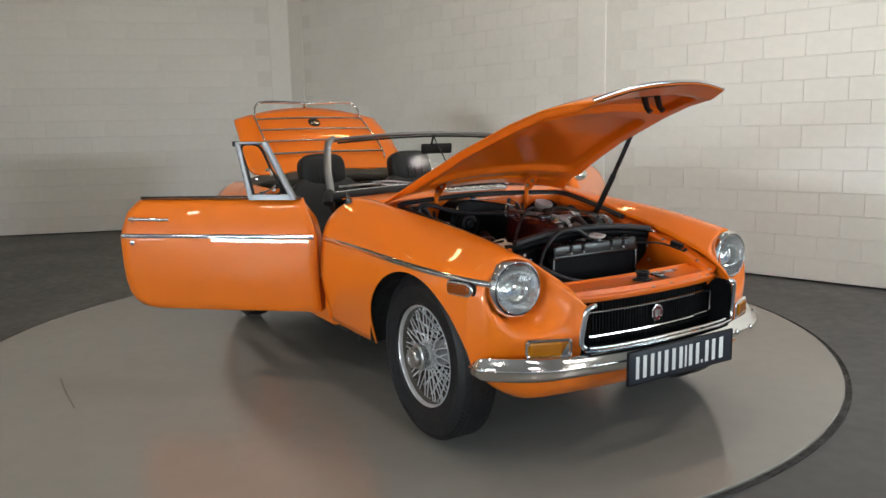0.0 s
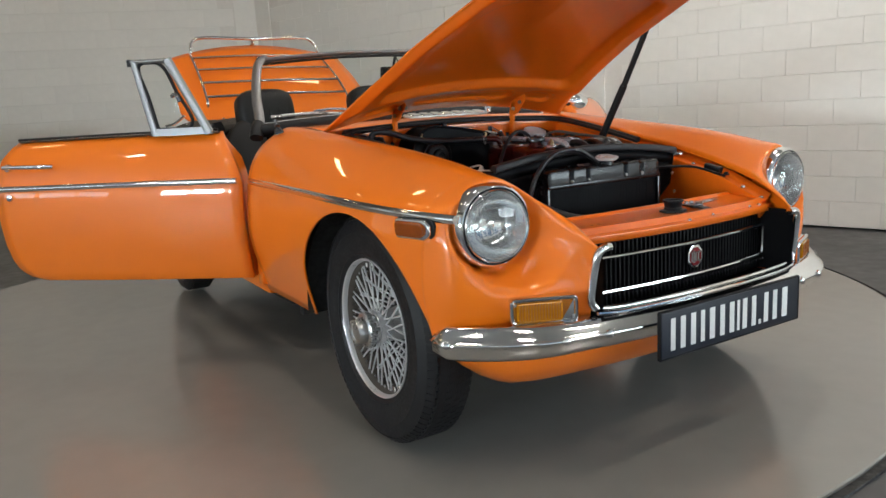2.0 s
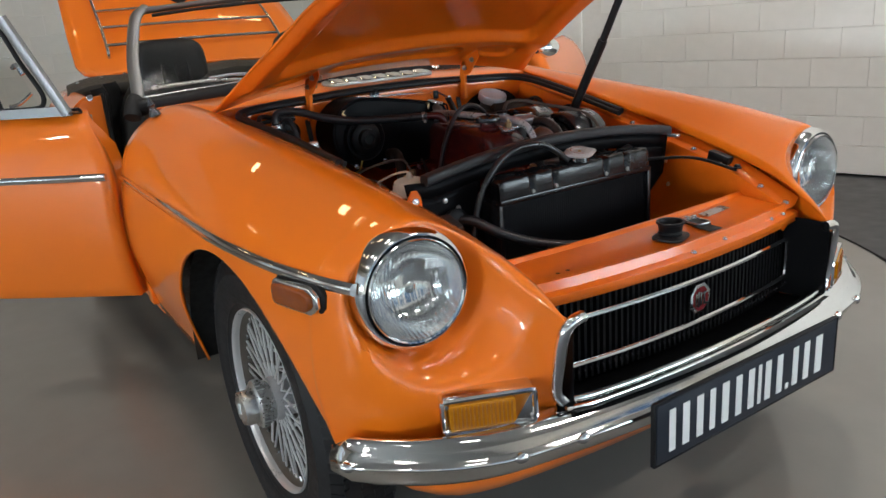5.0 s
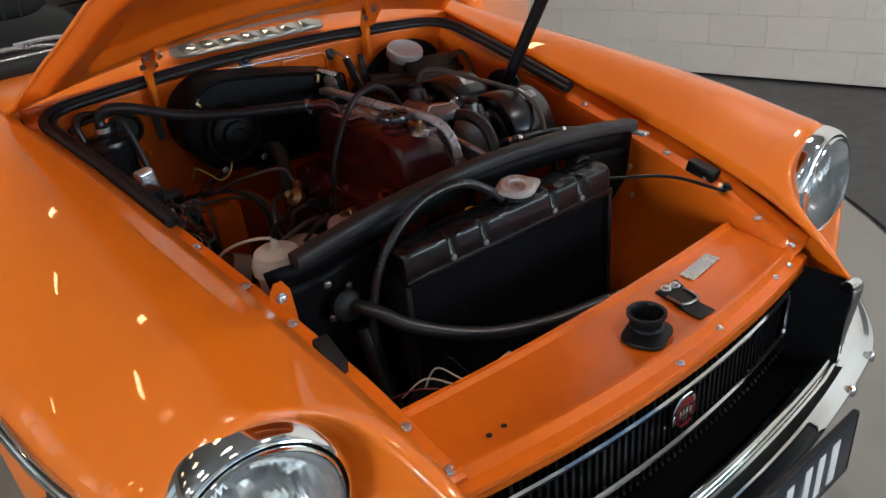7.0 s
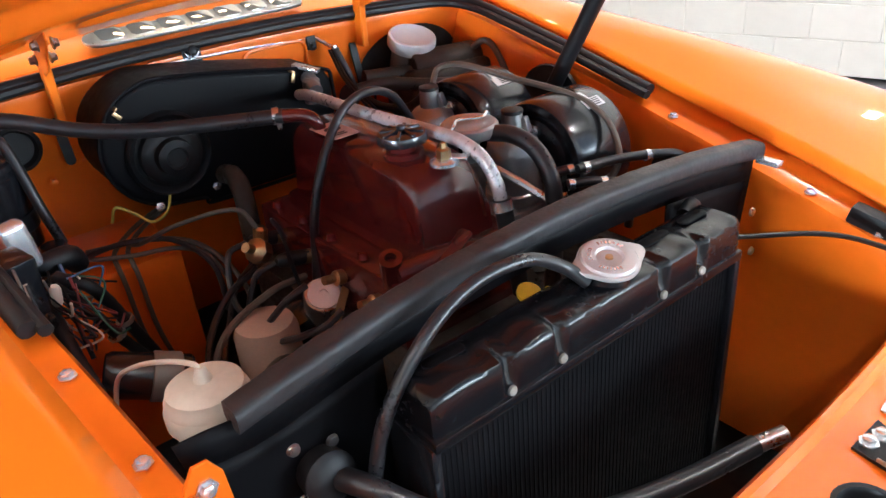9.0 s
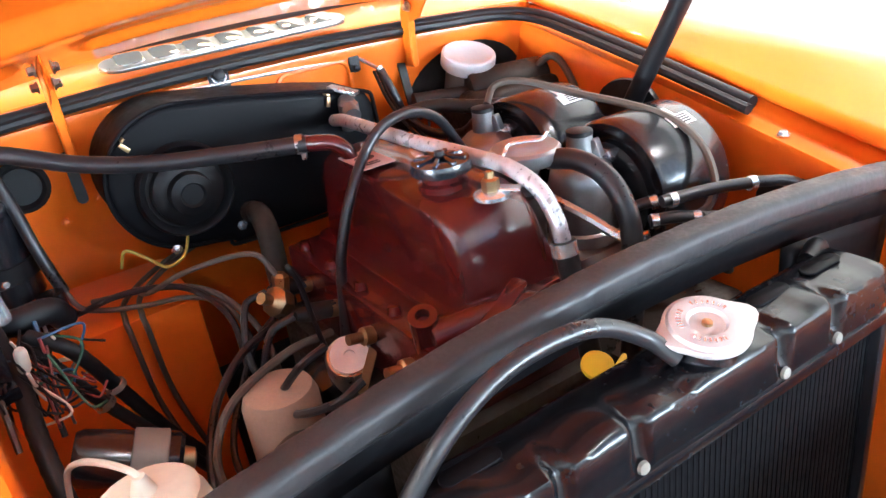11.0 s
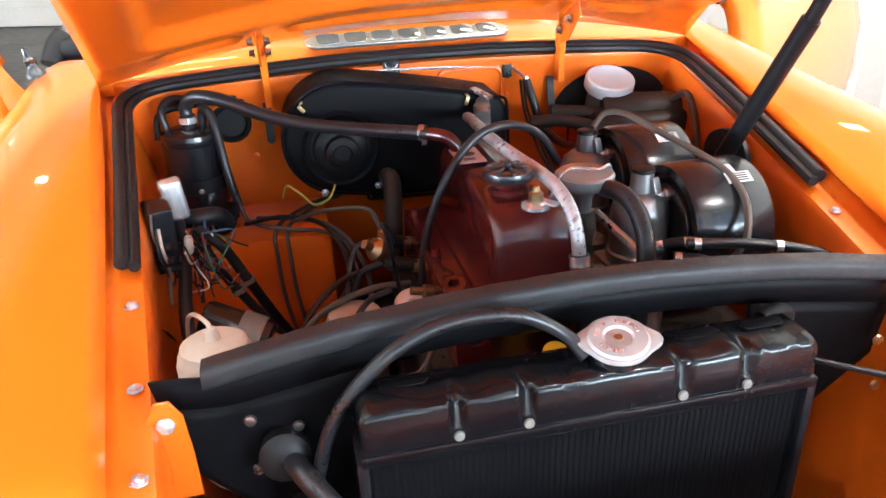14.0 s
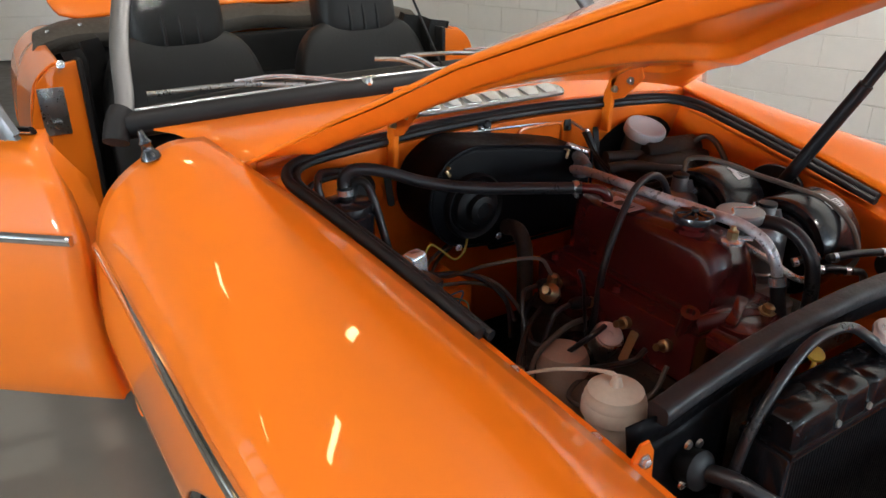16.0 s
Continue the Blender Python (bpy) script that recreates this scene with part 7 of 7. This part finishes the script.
br = empty("brass_union", car)
br["label"] = "brass pipe union with gauge line"
part("union_body", join(lathe([(0.016, -0.012), (0.018, -0.006), (0.018, 0.006), (0.012, 0.012), (0.007, 0.014), (0.007, 0.028), (0, 0.028)], 8, axis((-0.284, -0.127, 0.634), (0.3, -0.6, 0.5))), lathe([(0.010, -0.02), (0.010, 0.02), (0.006, 0.024)], 6, axis((-0.292, -0.118, 0.640), (0, 0.2, 1)))), BRASS, br)
part("union_pipe", tube([(-0.292, -0.118, 0.662), (-0.31, -0.135, 0.690), (-0.36, -0.20, 0.675), (-0.42, -0.24, 0.640), (-0.47, -0.25, 0.630)], 0.0035, 8, 40), GREYPIPE, br)
# loose cables across the bay floor
CABLES = [
    [(-0.232, -0.09, 0.60), (-0.22, -0.15, 0.605), (-0.20, -0.225, 0.585), (-0.16, -0.26, 0.55), (-0.10, -0.25, 0.50)],
    [(-0.30, -0.13, 0.60), (-0.26, -0.19, 0.60), (-0.22, -0.24, 0.57), (-0.16, -0.27, 0.52), (-0.10, -0.26, 0.46)],
    [(-0.47, -0.30, 0.632), (-0.42, -0.22, 0.640), (-0.38, -0.17, 0.625), (-0.34, -0.14, 0.575), (-0.30, -0.14, 0.52)],
    [(-0.46, -0.32, 0.628), (-0.43, -0.26, 0.645), (-0.40, -0.20, 0.638), (-0.35, -0.17, 0.605), (-0.33, -0.17, 0.54)],
    [(-0.16, -0.13, 0.545), (-0.15, -0.18, 0.555), (-0.13, -0.215, 0.550), (-0.09, -0.20, 0.548), (-0.06, -0.12, 0.56), (-0.06, -0.09, 0.60)],
    [(-0.36, -0.09, 0.59), (-0.32, -0.15, 0.58), (-0.27, -0.19, 0.565), (-0.20, -0.235, 0.53), (-0.13, -0.235, 0.49)],
]
for k, pts in enumerate(CABLES):
    part("bay_cable", tube(pts, 0.0048 if k < 2 else 0.004, 8, 50), HOSE if k % 2 else GREYPIPE, car, "loose dark cable in the engine bay")
for pts in ([(-0.475, -0.255, 0.66), (-0.47, -0.245, 0.682), (-0.462, -0.225, 0.668), (-0.455, -0.205, 0.650), (-0.462, -0.180, 0.655), (-0.472, -0.165, 0.68)],):
    part("yellow_wire", tube(pts, 0.0022, 6, 40), WIRE_Y, car, "thin yellow-green wire")
coil = empty("ignition_coil", car)
coil["label"] = "black ignition coil in a grey clamp"
c0, c1 = Vector((-0.172, -0.370, 0.622)), Vector((-0.148, -0.292, 0.590))
cd = (c1 - c0).normalized()
part("coil_body", lathe([(0.023, 0), (0.026, 0.006), (0.026, 0.088), (0.022, 0.092), (0, 0.092)], 32, axis(c0, cd), False), BLACK, coil)
part("coil_clamp", lathe([(0.0262, 0.048), (0.0282, 0.049), (0.0282, 0.078), (0.0262, 0.079)], 32, axis(c0, cd), False), DULLGREY, coil, "grey metal clamp band")
part("coil_terminal", lathe([(0.014, 0.090), (0.012, 0.102), (0.006, 0.104), (0, 0.102)], 10, axis(c0, cd)), BRASS, coil)
rl = empty("relay", car)
rl["label"] = "black relay block with loom beneath"
part("relay_box", join(box(0.040, 0.032, 0.070, pose(-0.226, -0.408, 0.730, 0, 8, 16), 0.004), box(0.030, 0.030, 0.014, pose(-0.222, -0.406, 0.684, 0, 8, 16), 0.002), *[lathe([(0.005, 0), (0.004, 0.006), (0, 0.007)], 10, axis((-0.205, -0.412 + 0.014 * k, 0.715 - 0.02 * j), (1, -0.28, 0.1))) for k in range(2) for j in range(2)]), BLACK, rl)
part("regulator", join(box(0.024, 0.030, 0.056, pose(-0.272, -0.392, 0.752, 6, 0, 10), 0.007, 3)), ZINC, rl, "bright metal flasher can")
LOOM = [
    ([(-0.285, -0.395, 0.715), (-0.262, -0.390, 0.690), (-0.215, -0.388, 0.665), (-0.180, -0.388, 0.650), (-0.135, -0.385, 0.622), (-0.12, -0.38, 0.56)], 0.0085),
    ([(-0.27, -0.37, 0.705), (-0.25, -0.340, 0.685), (-0.273, -0.310, 0.608), (-0.305, -0.280, 0.524), (-0.33, -0.24, 0.44)], 0.0072),
    ([(-0.28, -0.375, 0.700), (-0.245, -0.350, 0.660), (-0.265, -0.325, 0.600), (-0.285, -0.290, 0.530), (-0.30, -0.25, 0.45)], 0.0066),
    ([(-0.32, -0.40, 0.705), (-0.295, -0.375, 0.712), (-0.305, -0.345, 0.708), (-0.33, -0.335, 0.685)], 0.013),
]
for pts, r in LOOM:
    part("loom", tube(pts, r, 10, 40, 1.0, 1), RUBBER, rl, "taped black wiring loom")
random.seed(7)
mats = [SATIN, WIRE_G, WIRE_W, SATIN, WIRE_R, SATIN, WIRE_B, SATIN, WIRE_W]
for k in range(40):
    a = Vector((random.uniform(-0.315, -0.215), random.uniform(-0.405, -0.350), random.uniform(0.675, 0.712)))
    b = a + Vector((random.uniform(-0.02, 0.05), random.uniform(-0.01, 0.045), random.uniform(-0.055, -0.015)))
    mid = a.lerp(b, 0.5) + Vector((random.uniform(-0.01, 0.035), random.uniform(-0.015, 0.030), random.uniform(-0.025, 0.012)))
    part("loose_wire", tube([a, mid, b], 0.0013, 6, 16), mats[k % 9], rl)
# loose ends round the relay
for pts, r, m in (
    ([(-0.195, -0.405, 0.742), (-0.193, -0.405, 0.718), (-0.21, -0.405, 0.689), (-0.239, -0.405, 0.661)], 0.0022, WIRE_W),
    ([(-0.195, -0.41, 0.762), (-0.182, -0.41, 0.744), (-0.199, -0.41, 0.713), (-0.206, -0.41, 0.688)], 0.0016, GREYPIPE),
    ([(-0.179, -0.405, 0.748), (-0.167, -0.405, 0.72), (-0.183, -0.405, 0.699), (-0.216, -0.405, 0.653), (-0.244, -0.405, 0.653)], 0.0016, SATIN),
    ([(-0.23, -0.405, 0.716), (-0.215, -0.405, 0.69), (-0.193, -0.405, 0.666), (-0.177, -0.405, 0.645)], 0.003, GREYPIPE),
    ([(-0.17, -0.375, 0.717), (-0.198, -0.375, 0.689), (-0.273, -0.375, 0.661), (-0.317, -0.375, 0.644), (-0.331, -0.375, 0.656)], 0.0016, MILKY),
    ([(-0.279, -0.36, 0.713), (-0.263, -0.36, 0.698), (-0.259, -0.36, 0.681)], 0.0022, WIRE_B),
    ([(-0.305, -0.36, 0.698), (-0.291, -0.36, 0.685), (-0.236, -0.36, 0.699), (-0.235, -0.36, 0.714)], 0.0018, WIRE_R),
    ([(-0.318, -0.355, 0.697), (-0.329, -0.355, 0.672), (-0.311, -0.355, 0.664)], 0.0018, WIRE_W),
    ([(-0.219, -0.37, 0.678), (-0.202, -0.37, 0.658), (-0.179, -0.37, 0.659), (-0.187, -0.37, 0.648), (-0.214, -0.37, 0.651)], 0.0014, WIRE_R),
    ([(-0.227, -0.37, 0.674), (-0.214, -0.37, 0.651), (-0.197, -0.37, 0.631)], 0.0028, SATIN),
    ([(-0.241, -0.36, 0.67), (-0.225, -0.36, 0.652), (-0.227, -0.36, 0.628), (-0.237, -0.36, 0.617)], 0.0014, GREYPIPE),
):
    part("loose_wire", tube(pts, r, 6, 30), m, rl)
part("wire_sleeve", lathe([(0.004, 0), (0.006, 0.004), (0.006, 0.022), (0.004, 0.026), (0, 0.026)], 10, axis((-0.235, -0.380, 0.688), (0.2, 0.1, 1))), MILKY, rl)
part("loom_clip", join(*[lathe([(0.0095, -0.004), (0.011, -0.003), (0.011, 0.003), (0.0095, 0.004)], 12, axis(p, (0, 0.3, -1)), False) for p in ((-0.27, -0.315, 0.62), (-0.262, -0.330, 0.61))]), STEEL, rl)

# ---- old cabinet standing at the back ----
cab = tagged(empty("old_cabinet"), "weathered brown wooden cabinet with a small framed dark pane", "cabinet")
cab.matrix_basis = pose(-5.05, -3.08, -0.012, 0, 0, 26)
part("carcass", join(between(-0.30, 0.30, -0.70, 0.80, 0.0, 0.95, 0.01), between(-0.33, 0.33, -0.74, 0.84, 0.95, 0.99, 0.008)), DARKWALL, cab, "dark stained boards")
for y in (-0.35, 0.35):
    fr = join(between(0.303, 0.330, y - 0.26, y - 0.20, 0.30, 0.92, 0.005), between(0.303, 0.330, y + 0.20, y + 0.26, 0.30, 0.92, 0.005), between(0.303, 0.330, y - 0.20, y + 0.20, 0.30, 0.36, 0.005), between(0.303, 0.330, y - 0.20, y + 0.20, 0.86, 0.92, 0.005), between(0.303, 0.326, y - 0.02, y + 0.02, 0.36, 0.86, 0.004))
    d = part("door", fr, OLDWOOD, cab, "pale flaking frame")
    part("pane", between(0.304, 0.309, y - 0.20, y + 0.20, 0.36, 0.86), BLACK, d, "dark glass pane")

# ---- wall blocks, laid last ----
BLOCK = mat("painted_wall_block", (0.80, 0.775, 0.715), 0.5, 0, 0.03, 2.0, 0.35, 55)
nt = BLOCK.node_tree
oi, geo = nt.nodes.new("ShaderNodeObjectInfo"), nt.nodes.new("ShaderNodeNewGeometry")
mix = nt.nodes.new("ShaderNodeMath")
mix.operation = 'ADD'
nt.links.new(oi.outputs["Random"], mix.inputs[0])
nt.links.new(geo.outputs["Random Per Island"], mix.inputs[1])
mr = nt.nodes.new("ShaderNodeMapRange")
mr.inputs[2].default_value, mr.inputs[3].default_value, mr.inputs[4].default_value = 2.0, 0.95, 1.03
nt.links.new(mix.outputs[0], mr.inputs[0])
hs = nt.nodes.new("ShaderNodeHueSaturation")
src = nt.nodes["Principled BSDF"].inputs["Base Color"].links[0].from_socket
nt.links.new(src, hs.inputs["Color"])
nt.links.new(mr.outputs[0], hs.inputs["Value"])
nt.links.new(hs.outputs[0], nt.nodes["Principled BSDF"].inputs["Base Color"])


def block_verts(w, h, deep=0.006, ch=0.0025, cx=0.0025):
    """Corners and faces of one block: x along the wall, y out of it, z up, with chamfered front edges."""
    a, b = w / 2, h / 2
    v = [(-a, 0, -b), (a, 0, -b), (a, 0, b), (-a, 0, b), (-a, deep - ch, -b), (a, deep - ch, -b), (a, deep - ch, b), (-a, deep - ch, b),
         (-a + cx, deep, -b + ch), (a - cx, deep, -b + ch), (a - cx, deep, b - ch), (-a + cx, deep, b - ch)]
    f = [(0, 1, 5, 4), (1, 2, 6, 5), (2, 3, 7, 6), (3, 0, 4, 7), (4, 5, 9, 8), (5, 6, 10, 9), (6, 7, 11, 10), (7, 4, 8, 11), (8, 9, 10, 11)]
    return v, f


def lay_blocks(wall, origin, d, n, s0, s1, length, course, joint, skip, single, upright=1.0):
    """Lays courses of blocks on a wall: those inside the stretch single are objects of their own, the rest one joined mesh."""
    v, f = block_verts(length - joint * upright, course - joint, cx=0.0025 * upright)
    me = bpy.data.meshes.new("brick")
    me.from_pydata(v, [], f)
    me.materials.append(BLOCK)
    turn = Matrix(((d.x, n.x, 0, 0), (d.y, n.y, 0, 0), (0, 0, 1, 0), (0, 0, 0, 1)))
    allv, allf = [], []
    rng = random.Random(5)
    for c in range(int(CEILZ / course)):
        z = course * (c + 0.5)
        s = s0 + (length / 2 if c % 2 else 0)
        while s < s1 - length * 0.3:
            mid = s + length / 2
            s += length
            if any(a - length / 2 < mid < b + length / 2 for a, b in skip) or mid + length / 2 > s1 + 0.01:
                continue
            out = rng.uniform(-0.0006, 0.0006)
            m = Matrix.Translation(origin + d * mid + n * out + Vector((0, 0, z))) @ turn
            if single[0] < mid < single[1] and z < single[2]:
                o = new("brick", me)
                o.parent = wall
                o.matrix_basis = m
            else:
                k = len(allv)
                allv += [tuple(m @ Vector(p)) for p in v]
                allf += [tuple(k + i for i in q) for q in f]
    rest = bpy.data.meshes.new("brickwork")
    rest.from_pydata(allv, [], allf)
    rest.materials.append(BLOCK)
    o = tagged(new("brickwork", rest), kind="stuff")
    o.parent = wall


lay_blocks(wall_north, C0, DB, -NB, 0.30, 10.9, 0.300, 0.164, 0.0035, [(4.36, 4.66)], (4.7, 7.3, 2.6), 0.5)
lay_blocks(wall_west, C0, -DL, -NL, 0.26, 10.2, 0.34, 0.197, 0.0045, [], (0.26, 3.9, 2.7), 0.15)
# plain piers at the corner and along the wall
def pier(wall, origin, d, n, s0, s1):
    bmp = bmesh.new()
    m = Matrix.Translation(origin + d * (s0 + s1) / 2 + Vector((0, 0, CEILZ / 2))) @ Matrix(((d.x, n.x, 0, 0), (d.y, n.y, 0, 0), (0, 0, 1, 0), (0, 0, 0, 1)))
    mesh_from(bmp, box(s1 - s0, 0.024, CEILZ, m, 0.003, 1))
    part("pier", bmp, WALLP, wall, "smooth painted pier")


pier(wall_north, C0, DB, -NB, 0.0, 0.28)
pier(wall_west, C0, -DL, -NL, 0.0, 0.25)
pier(wall_north, C0, DB, -NB, 4.37, 4.65)
